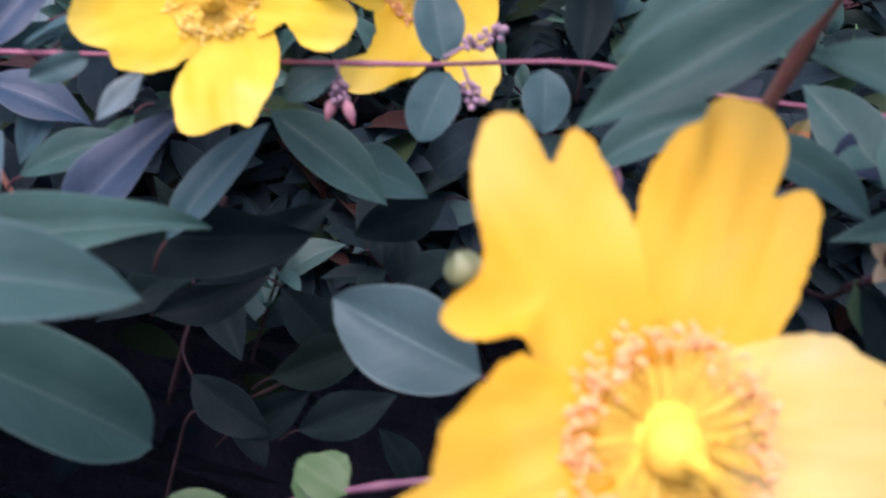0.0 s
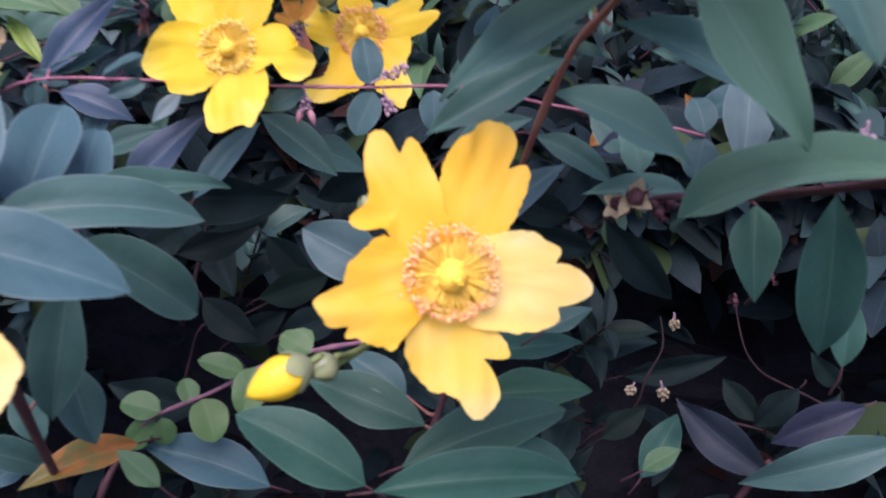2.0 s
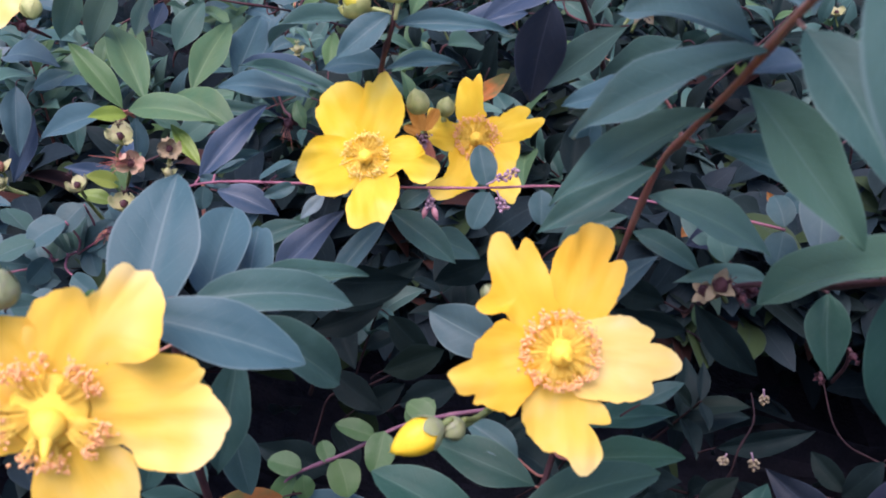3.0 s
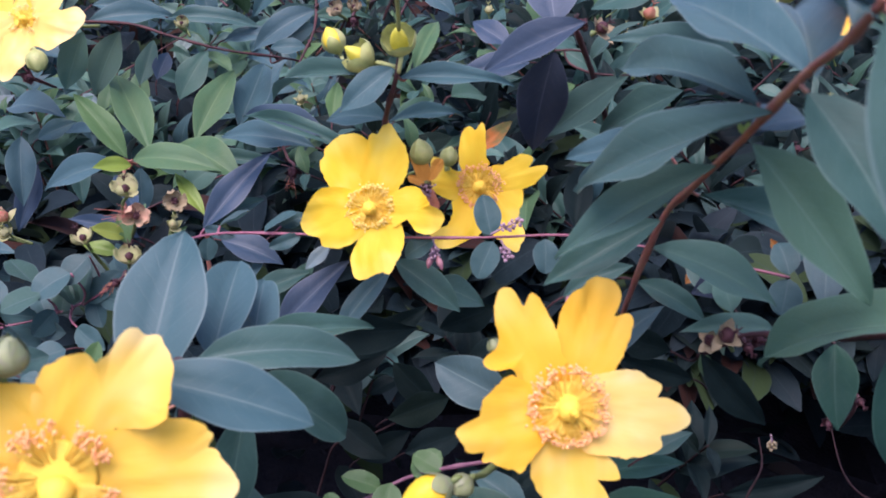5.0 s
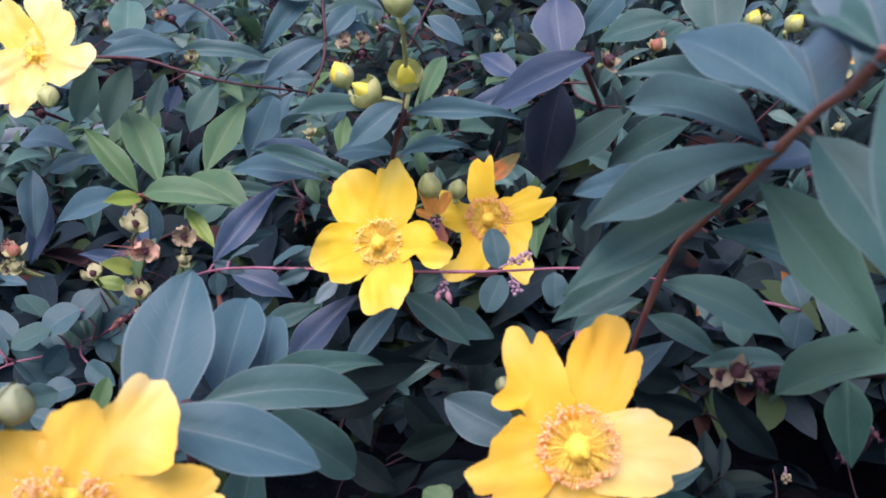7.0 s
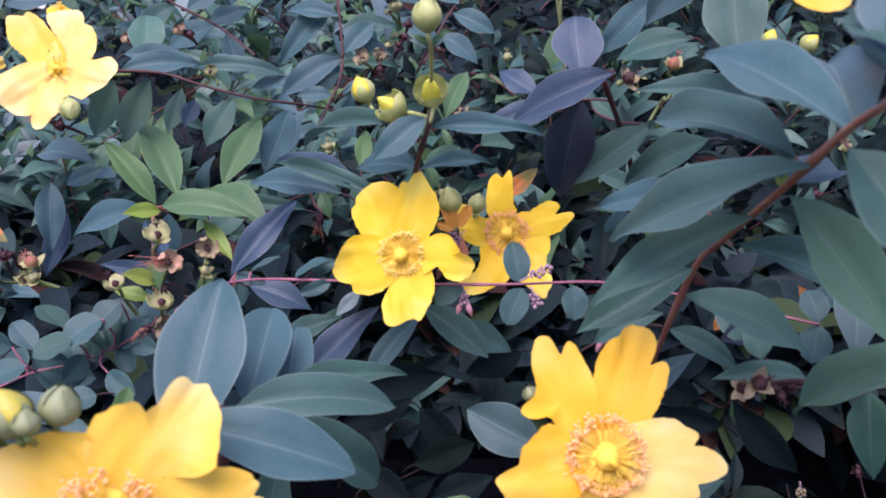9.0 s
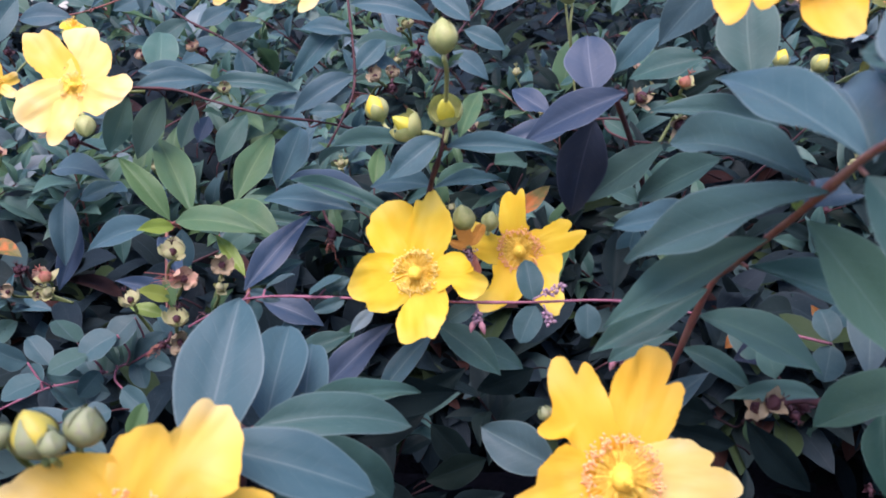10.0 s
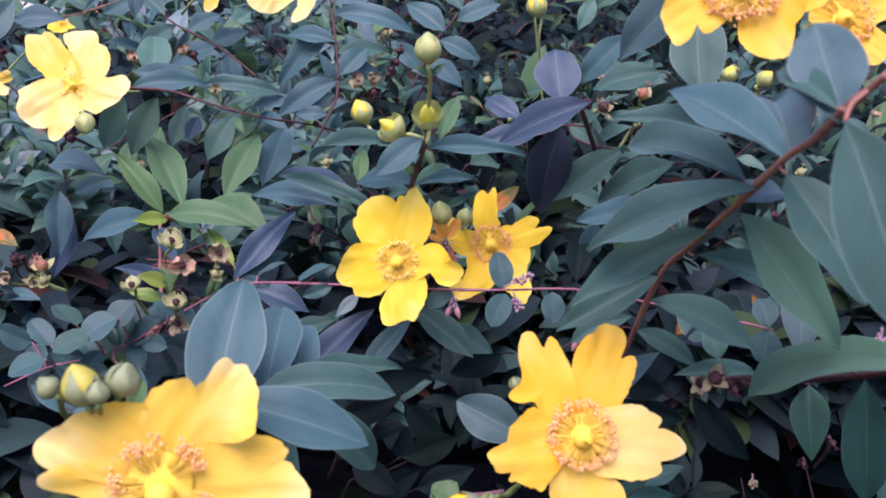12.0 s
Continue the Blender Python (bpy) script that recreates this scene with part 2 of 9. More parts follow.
DRY_PINK = plain_material("capsule_pink", (0.46, 0.25, 0.18), (0.38, 0.30, 0.17), 160, 0.7, 0.5, share=0.1, c3=(0.22, 0.08, 0.06))
DRY_RED = plain_material("capsule_red", (0.36, 0.11, 0.08), (0.28, 0.13, 0.07), 200, 0.6, 0.5)
DRY_DARK = plain_material("capsule_dark_brown", (0.034, 0.011, 0.015), (0.062, 0.018, 0.024), 200, 0.7, 0.6)
WITHER = plain_material("withered_petal", (0.72, 0.36, 0.06), (0.58, 0.24, 0.04), 200, 0.7, 0.6, share=0.2, c3=(0.25, 0.10, 0.05))
BELL_PINK = plain_material("bell_pink", (0.50, 0.20, 0.25), (0.60, 0.32, 0.34), 400, 0.5, share=0.15)
KNOB = plain_material("knob_mauve", (0.28, 0.17, 0.24), (0.36, 0.24, 0.26), 500, 0.6)
# near-black colour of the added block that imitates deep shade
CORE = plain_material("shade_core", (0.018, 0.019, 0.024), (0.028, 0.026, 0.032), 40, 0.95, 0.4, 0.006, spec=0.02)
PAVING = plain_material("pale_paving", (0.34, 0.35, 0.27), (0.44, 0.43, 0.36), 3, 0.8, 0.3, 0.01)
SOIL = plain_material("soil", (0.022, 0.016, 0.012), (0.034, 0.025, 0.018), 6, 0.9, 0.8, 0.02)


# ---- building helpers ----
ORIGIN = {}


def thing(name, at, label, category, group="", kind=""):
    ob = new(name)
    ob.empty_display_size = 0.01
    ob.location = at
    ORIGIN[ob.name] = Vector(at)
    return tagged(ob, label, category, group, kind)


def part(name, bm, material, parent, label="", smooth=True):
    """Links a bmesh, or a mesh that is there already, as one object under its thing or part."""
    if isinstance(bm, bmesh.types.BMesh):
        mesh = bpy.data.meshes.new(name)
        bm.to_mesh(mesh)
        bm.free()
        if smooth:
            mesh.shade_smooth()
    else:
        mesh = bm
    if not mesh.materials:
        mesh.materials.append(material)
    ob = new(name, mesh)
    ob.parent = parent
    if mesh.materials[0] != material:
        ob.material_slots[0].link = "OBJECT"
        ob.material_slots[0].material = material
    return tagged(ob, label)


def tube_into(bm, points, r0, r1, sides=8, knots=()):
    """A tapered round stem through points, smoothly bent, with small swellings at the knots (0 to 1)."""
    pts = [Vector(p) for p in points]
    way = []
    n = len(pts)
    for i in range(n - 1):
        a, b = pts[i], pts[i + 1]
        pa, pb = pts[max(i - 1, 0)], pts[min(i + 2, n - 1)]
        for k in range(4):
            t = k / 4
            way.append(0.5 * ((2 * a) + (b - pa) * t + (2 * pa - 5 * a + 4 * b - pb) * t * t + (3 * a - pa - 3 * b + pb) * t ** 3))
    way.append(pts[-1])
    rings, side = [], None
    for i, p in enumerate(way):
        d = (way[min(i + 1, len(way) - 1)] - way[max(i - 1, 0)]).normalized()
        side = (side - d * side.dot(d)).normalized() if side else d.orthogonal().normalized()
        other = d.cross(side)
        f = i / (len(way) - 1)
        r = r0 + (r1 - r0) * f
        r *= 1 + 0.08 * noise.noise(p * 300) + sum(0.45 * math.exp(-((f - k) * 40) ** 2) for k in knots)
        rings.append([bm.verts.new(p + r * (math.cos(2 * math.pi * j / sides) * side + math.sin(2 * math.pi * j / sides) * other)) for j in range(sides)])
    for a, b in zip(rings, rings[1:]):
        for j in range(sides):
            bm.faces.new((a[j], a[(j + 1) % sides], b[(j + 1) % sides], b[j]))
    bm.faces.new(rings[0][::-1])
    bm.faces.new(rings[-1])
    return way


def stem(parent, points, r0, r1, material, name="stem", sides=8, knots=()):
    at = ORIGIN[parent.name]
    bm = bmesh.new()
    tube_into(bm, [Vector(p) - at for p in points], r0, r1, sides, knots)
    return part(name, bm, material, parent)


LEAF_SHAPES = {  # place of the widest point, bluntness of tip and base
    "lance": (0.44, 0.98, 0.84),
    "ovate": (0.40, 0.95, 0.75),
    "broad": (0.47, 0.66, 0.62),
    "round": (0.46, 0.55, 0.5),
}
LEAF_MESH = {}


def leaf_mesh(shape, bend, seed, rows=12, cols=3):
    """A leaf one long and one wide, along y, face up, with a folded midrib, a wavy rim and a bent length."""
    key = (shape, round(bend, 2), seed)
    if key in LEAF_MESH:
        return LEAF_MESH[key]
    rng = random.Random(seed * 7 + len(shape))
    peak, tip, foot = LEAF_SHAPES[shape]
    fold, wave, turn = rng.uniform(0.24, 0.60), rng.uniform(0.008, 0.020), rng.uniform(-0.22, 0.22)
    sway, start = rng.uniform(-0.05, 0.05), rng.uniform(0, 6)
    bm = bmesh.new()
    layer = bm.loops.layers.uv.new("uv")
    grid, place = [], {}
    for i in range(rows + 1):
        s = (i / rows) ** 0.92
        half = math.sin(math.pi / 2 * min(s / peak, 1)) ** foot if s < peak else math.cos(math.pi / 2 * (s - peak) / (1 - peak)) ** tip
        half = 0.5 * max(half, 0.022 if i < rows else 0.006)
        row = []
        for j in range(-cols, cols + 1):
            u = j / cols
            x = u * half * (1 + 0.03 * math.sin(9 * s + start + u))
            z = bend * 4 * s * (1 - s) + fold * abs(x) * 0.55 - 0.25 * x * x + turn * x * (s - 0.3)
            z += wave * math.sin(11 * s + start + (2 if u > 0 else 0)) * abs(u) ** 2
            v = bm.verts.new((x + sway * math.sin(math.pi * s), s, z))
            place[v] = (0.5 + u / 2, s)
            row.append(v)
        grid.append(row)
    for a, b in zip(grid, grid[1:]):
        for j in range(2 * cols):
            f = bm.faces.new((a[j], a[j + 1], b[j + 1], b[j]))
            for loop in f.loops:
                loop[layer].uv = place[loop.vert]
    mesh = bpy.data.meshes.new("leaf")
    bm.to_mesh(mesh)
    bm.free()
    mesh.shade_smooth()
    LEAF_MESH[key] = mesh
    return mesh


def set_frame(ob, at, base, tip, face, width, high=None):
    """Stands a unit part on base, towards tip, with its face towards face."""
    base, tip, face = Vector(base), Vector(tip), Vector(face)
    y = tip - base
    size = y.length
    y.normalize()
    z = (face - y * face.dot(y)).normalized()
    x = y.cross(z)
    m = Matrix((x, y, z)).transposed().to_4x4()
    m.translation = base - at
    ob.matrix_basis = m @ Matrix.Diagonal((width, size, high or size, 1))


COUNT = [0]


def leaf(parent, kind, base, tip, width, face, bend=0.06, shape=None):
    COUNT[0] += 1
    shape = shape or ("round" if kind in "cb" else ("ovate" if COUNT[0] % 5 == 0 else "lance"))
    mesh = leaf_mesh(shape, bend, COUNT[0] % 5)
    ob = part("leaf", mesh, LEAF[kind], parent)
    set_frame(ob, ORIGIN[parent.name], base, tip, face, width)
    return ob


# ---- flowers ----
PETAL_COUNT = [0]
# rims of petals with no marks of their own: how far the edge lies from the petal's middle, all round from the tip
OVAL = (0.42, 0.43, 0.43, 0.41, 0.39, 0.37, 0.35, 0.34, 0.33, 0.33, 0.34, 0.37, 0.41, 0.46, 0.5, 0.52, 0.53, 0.52, 0.5, 0.46, 0.41, 0.37, 0.34, 0.33, 0.33, 0.34, 0.36, 0.38, 0.41, 0.43, 0.44, 0.43)
SLIM = tuple(r * (1 - 0.36 * abs(math.sin(2 * math.pi * k / 32))) for k, r in enumerate(OVAL))


def petal(parent, base, tip, face, middle, rim, skin, fine=False, nicks=(), curls=(), cup=0.10, ripple=0.042):
    """A thin petal cut to its rim; nicks (way round from the tip in degrees, spread, depth) notch the edge, curls (way, spread, height) lift it."""
    PETAL_COUNT[0] += 1
    rng = random.Random(PETAL_COUNT[0])
    start = rng.uniform(0, 10)
    rings, spokes = (16, 128) if fine else (10, 96)
    n = len(rim)
    bm = bmesh.new()
    layer = bm.loops.layers.uv.new("uv")
    place = {}

    def vertex(x, y, lift):
        z = cup * (0.9 * y * (1 - y) - 0.06) + 0.32 * cup * x * x * 4 + 0.07 * x * y + lift
        z += ripple * (0.3 + y) * (1.5 * noise.noise((x * 3.2, y * 1.5, start)) + 0.6 * noise.noise((x * 8.0, y * 2.6, start + 5)))
        v = bm.verts.new((x, y, z))
        place[v] = (0.5 + 0.5 * x / (0.16 + 0.42 * max(y, 0)), y)
        return v

    hub = vertex(0, middle, 0)
    loops = []
    for i in range(1, rings + 1):
        f = i / rings
        row = []
        for j in range(spokes):
            a = n * j / spokes
            k, t = int(a), a % 1
            p, q, r, s = (rim[(k + d) % n] for d in (-1, 0, 1, 2))
            edge = 0.5 * (2 * q + (r - p) * t + (2 * p - 5 * q + 4 * r - s) * t * t + (3 * q - p - 3 * r + s) * t ** 3)
            turn = 2 * math.pi * j / spokes
            edge += 0.010 * noise.noise((math.cos(turn) * 6, math.sin(turn) * 6, start)) + 0.007 * noise.noise((math.cos(turn) * 17, math.sin(turn) * 17, start))
            for way, spread, deep in nicks:
                off = (math.degrees(turn) - way + 180) % 360 - 180
                edge -= deep * math.exp(-((off / spread) ** 2))
            lift = 0.0
            for way, spread, high in curls:
                off = (math.degrees(turn) - way + 180) % 360 - 180
                lift += high * f ** 3 * math.exp(-((off / spread) ** 2))
            row.append(vertex(math.sin(turn) * edge * f, middle + math.cos(turn) * edge * f, lift))
        loops.append(row)
    for j in range(spokes):
        bm.faces.new((hub, loops[0][(j + 1) % spokes], loops[0][j]))
    for p, q in zip(loops, loops[1:]):
        for j in range(spokes):
            k = (j + 1) % spokes
            bm.faces.new((p[j], p[k], q[k], q[j]))
    for f in bm.faces:
        for loop in f.loops:
            loop[layer].uv = place[loop.vert]
    ob = part("petal", bm, skin, parent)
    size = (Vector(tip) - Vector(base)).length
    set_frame(ob, ORIGIN[parent.name], base, tip, face, size)
    return ob


def egg_into(bm, m, rings=7, sides=10, sharp=1.0, ribs=0.0):
    """An egg along local z from 0 to 1, half a unit in radius at its widest."""
    loops = []
    for i in range(1, rings):
        f = i / rings
        r = 0.5 * math.sin(math.pi * f ** sharp) ** 0.8
        loops.append([bm.verts.new(m @ Vector((r * (1 + ribs * math.cos(5 * 2 * math.pi * j / sides)) * math.cos(2 * math.pi * j / sides), r * (1 + ribs * math.cos(5 * 2 * math.pi * j / sides)) * math.sin(2 * math.pi * j / sides), f))) for j in range(sides)])
    low, top = bm.verts.new(m @ Vector((0, 0, 0))), bm.verts.new(m @ Vector((0, 0, 1)))
    for a, b in zip(loops, loops[1:]):
        for j in range(sides):
            bm.faces.new((a[j], a[(j + 1) % sides], b[(j + 1) % sides], b[j]))
    for j in range(sides):
        bm.faces.new((low, loops[0][(j + 1) % sides], loops[0][j]))
        bm.faces.new((top, loops[-1][j], loops[-1][(j + 1) % sides]))


def along_z(at, way, width, size):
    """A pose at a place with z along a way."""
    return Matrix.Translation(at) @ Vector(way).to_track_quat("Z", "Y").to_matrix().to_4x4() @ Matrix.Diagonal((width, width, size, 1))


def scale_into(bm, at, way, out, size, width, bend):
    """A small pointed scale (sepal) from at along way, bulging to out."""
    way, out = Vector(way).normalized(), Vector(out).normalized()
    x = way.cross(out).normalized()
    prev = None
    for i in range(6):
        s = i / 5
        half = 0.5 * width * (math.sin(math.pi * (0.18 + 0.82 * s)) ** 0.7 if i < 5 else 0.03)
        mid = at + way * size * s + out * bend * size * math.sin(math.pi * s * 0.6)
        row = [bm.verts.new(mid - x * half - out * 0.25 * half), bm.verts.new(mid + out * 0.12 * half), bm.verts.new(mid + x * half - out * 0.25 * half)]
        if prev:
            for j in range(2):
                bm.faces.new((prev[j], prev[j + 1], row[j + 1], row[j]))
        prev = row


def flower(centre, face, ring, pedicel, label, fine=1.0, pollen=None, fan=0.58, droop=(0, 0, -0.25)):
    """The thing with all but its petals: stamens in five bundles, pistil, sepals and stalk."""
    c, n = Vector(centre), Vector(face).normalized()
    ob = thing("flower", c, label, "flower", "yellow flowers of the bush")
    side = n.orthogonal().normalized()
    other = n.cross(side)
    rng = random.Random(round(c.x * 1e5))
    for b in range(5):
        bm, tips = bmesh.new(), bmesh.new()
        for k in range(int(24 * fine)):
            a = 2 * math.pi * (b + 0.5 + rng.uniform(-fan, fan)) / 5
            out = (math.cos(a) * side + math.sin(a) * other)
            reach, rise = ring * rng.triangular(0.80, 1.12, 1.0), ring * rng.uniform(0.16, 0.40)
            foot = out * ring * rng.uniform(0.14, 0.30) + n * 0.0004
            mid = foot.lerp(out * reach, 0.55) + n * rise * 0.8
            end = out * reach + n * rise + Vector((rng.uniform(-1, 1), rng.uniform(-1, 1), rng.uniform(-1, 1))) * ring * 0.05
            tube_into(bm, (foot, mid, end), 0.00015, 0.00009, 3)
            for spare in range(3):
                size = rng.uniform(0.0007, 0.0012) * (1 if fine > 0.5 else 0.75)
                spin = Vector((rng.uniform(-1, 1), rng.uniform(-1, 1), rng.uniform(-1, 1)))
                egg_into(tips, along_z(end + spin * ring * 0.08 * spare - spin.normalized() * size / 2, spin, size * 0.66, size), 4, 5)
        bundle = part("stamen_tuft", bm, FILAMENT, ob, "thin yellow filaments")
        part("anther_tuft", tips, pollen or ANTHER, bundle, "orange anthers" if pollen is None else "golden anthers")
    # a plump pear-shaped pistil that leans with its long style
    bm = bmesh.new()
    lean = (n + Vector(droop)).normalized()
    egg_into(bm, along_z(-lean * ring * 0.04, lean, ring * 0.66, ring * 0.78), 9, 14, 0.85, 0.03)
    egg_into(bm, along_z(-n * 0.0006, n, ring * 1.5, ring * 0.24), 6, 14)
    top = lean * ring * 0.66
    tube_into(bm, (top * 0.8, top + lean * ring * 0.16, top + lean * ring * 0.34), ring * 0.15, ring * 0.05, 8)
    tip = top + lean * ring * 0.30
    for k in range(5):
        a = 2 * math.pi * k / 5
        out = math.cos(a) * side + math.sin(a) * other
        tube_into(bm, (tip, tip + lean * ring * 0.06 + out * ring * 0.03, tip + lean * ring * 0.10 + out * ring * 0.08), 0.00018, 0.00012, 5)
    part("pistil", bm, PISTIL, ob, "green-yellow pistil")
    bm = bmesh.new()
    for k in range(5):
        a = 2 * math.pi * (k + 0.5) / 5
        out = math.cos(a) * side + math.sin(a) * other
        scale_into(bm, -n * 0.0016, out + n * 0.1, -n, 0.011, 0.006, 0.2)
    part("calyx", bm, SEPAL, ob, "green sepals behind the petals")
    stem(ob, (c - n * 0.0004, c - n * 0.006, *pedicel), 0.0009, 0.0008, SEPAL, "pedicel", 7)
    return ob


def bud(at, way, radius, kind, stalk):
    """A bud in its green sepals; 'tip' shows yellow at the top, 'open' is mostly yellow petals."""
    at, way = Vector(at), Vector(way).normalized()
    name = {"green": "round green flower bud on a short stalk", "tip": "pale green flower bud with its yellow tip showing", "half": "plump grey-green flower bud split to show yellow petals", "open": "closed yellow flower bud about to open", "cupped": "green calyx spread round a lime-yellow bud", "pale": "pointed pale green flower bud"}[kind]
    ob = thing("flower_bud", at, name, "flower bud", "flower buds")
    bm = bmesh.new()
    long = {"green": 2.3, "tip": 2.5, "half": 2.3, "open": 3.0, "cupped": 2.3, "pale": 2.6}[kind] * radius
    egg_into(bm, along_z(-way * long / 2, way, radius * {"open": 1.75, "cupped": 1.15}.get(kind, 1.9), long), 12, 20, 0.88, 0.05 if kind != "green" else 0.02)
    part("core", bm, {"open": BUD_YELLOW, "tip": BUD_TIP, "half": BUD_OLIVE, "green": BUD_GREEN, "cupped": BUD_LIME, "pale": BUD_PALE}[kind], ob, "yellow rolled petals" if kind not in ("green", "pale") else "")
    side = way.orthogonal().normalized()
    other = way.cross(side)
    rng = random.Random(round(at.x * 1e5))
    for k in range(5):
        a = 2 * math.pi * k / 5 + 0.3
        out = math.cos(a) * side + math.sin(a) * other
        bm = bmesh.new()
        rows = []
        x = way.cross(out)
        wrap = {"green": 0.98, "tip": rng.uniform(0.66, 0.86), "half": rng.uniform(0.6, 0.9), "open": rng.uniform(0.28, 0.4), "cupped": rng.uniform(0.66, 0.78), "pale": rng.uniform(0.8, 0.95)}[kind]
        for i in range(9):
            s = i / 8
            f = 0.03 + wrap * s
            r = radius * (0.95 if kind != "open" else 0.88) * math.sin(math.pi * min(f, 0.97) ** 0.88) ** 0.8 + 0.00028 * (1 + 1.2 * s) + (0.22 * radius * s * s if kind == "cupped" else 0)
            span = {"tip": 0.66, "half": 0.5}.get(kind, 0.78) * (1 - 0.9 * s ** {"tip": 3, "cupped": 7}.get(kind, 2.5))
            row = []
            for j in range(5):
                b = span * (j / 2 - 1)
                row.append(bm.verts.new(-way * long / 2 + way * long * f + r * (math.cos(b) * out + math.sin(b) * x)))
            rows.append(row)
        for p, q in zip(rows, rows[1:]):
            for j in range(4):
                bm.faces.new((p[j], p[j + 1], q[j + 1], q[j]))
        part("sepal", bm, BUD_PALE if kind in ("tip", "cupped", "pale") else BUD_GREEN, ob)
    stem(ob, (at - way * long * 0.48, at - way * long * 0.62, *stalk), 0.0008, 0.0007, BUD_PALE if kind in ("tip", "cupped", "pale") else SEPAL, "stalk", 7)
    return ob


CAPSULES = {
    "dry": ("dried straw-coloured spent flower with dark seeds", DRY_PALE, DRY_DARK),
    "dark": ("shrivelled dark red-brown seed capsule", DRY_DARK, DRY_DARK),
    "pale": ("pale green seed capsule with spread sepals", DRY_GREEN, DRY_GREEN),
    "red": ("reddish seed capsule with pale spread sepals", DRY_GREEN, DRY_RED),
    "cup": ("opened pale green seed cup with a dark inside", DRY_GREEN, DRY_DARK),
    "pinkcup": ("opened pinkish seed cup with a dark inside", DRY_PINK, DRY_DARK),
    "drycup": ("papery straw-coloured spent flower with a dark inside", DRY_PALE, DRY_DARK),
}


def capsule(kind, at, way, radius, stalk, threads=None):
    at, way = Vector(at), Vector(way).normalized()
    label, outer, inner = CAPSULES[kind]
    ob = thing("seed_capsule", at, label, "seed capsule", "spent flowers and seed capsules")
    rng = random.Random(round(at.x * 1e5) + 3)
    side = way.orthogonal().normalized()
    other = way.cross(side)
    bm = bmesh.new()
    cupped = kind.endswith("cup")
    core = 0.70 if cupped else 1.1
    lobes = 7 if kind == "drycup" else 5
    egg_into(bm, along_z(-way * radius * 0.5, way, radius * core, radius * core * 1.2), 8, 15, 0.9, 0.10)
    for k in range(5):
        a = 2 * math.pi * k / 5 + 0.4
        out = math.cos(a) * side + math.sin(a) * other
        tip = way * radius * 0.75
        tube_into(bm, (tip, tip + way * radius * 0.4 + out * radius * 0.1, tip + way * radius * 0.7 + out * radius * 0.4), 0.00025, 0.00015, 4)
    part("pod", bm, inner, ob, "darker ribbed pod" if inner != outer else "")
    if threads:
        bm = bmesh.new()
        for _ in range(16):
            go = (Vector(threads).normalized() + Vector((rng.uniform(-0.5, 0.5), rng.uniform(-0.4, 0.4), rng.uniform(-0.5, 0.5)))) * radius * rng.uniform(1.2, 2.3)
            tube_into(bm, (Vector((0, 0, 0)), go * 0.5 + Vector((0, -0.0003, 0.0006)), go), 0.00016, 0.00010, 4)
        tagged(part("dried_thread", bm, DRY_RED, ob), "thin red dried threads", kind="stuff")
    for k in range(lobes):
        a = 2 * math.pi * (k + rng.uniform(-0.2, 0.2)) / lobes
        out = math.cos(a) * side + math.sin(a) * other
        bm = bmesh.new()
        if cupped:
            rows, lip, x = [], rng.uniform(0.42, 0.92), way.cross(out)
            flare, lean = rng.uniform(-0.1, 0.45), rng.uniform(-0.3, 0.3)
            for i in range(8):
                s = i / 7
                f = 0.04 + lip * s
                r = radius * (math.sin(math.pi * f) ** 0.75 + flare * s * s)
                span = 4.0 / lobes * (1 - 0.8 * s ** rng.uniform(1.5, 4))
                rows.append([bm.verts.new(-way * radius * 0.8 + way * radius * 1.9 * f + r * (1 + 0.08 * math.sin(3 * j + k)) * (math.cos(span * (j / 2 - 1) + lean * s) * out + math.sin(span * (j / 2 - 1) + lean * s) * x)) for j in range(5)])
            for p, q in zip(rows, rows[1:]):
                for j in range(4):
                    bm.faces.new((p[j], p[j + 1], q[j + 1], q[j]))
            part("dry_sepal", bm, outer, ob)
            continue
        up = rng.uniform(0.4, 1.5)
        scale_into(bm, -way * radius * 0.5, out + way * up, out - way * 0.6, radius * (rng.uniform(1.0, 1.5) if kind != "dry" else rng.uniform(1.3, 2.0)), radius * rng.uniform(0.8, 1.25), rng.uniform(-0.2, 0.25))
        part("dry_sepal", bm, outer, ob)
    stem(ob, (at - way * radius * 0.4, at - way * radius * 1.1, *stalk), 0.0007, 0.0007, STEM_DARK if kind == "dark" else SEPAL, "stalk", 6)
    return ob


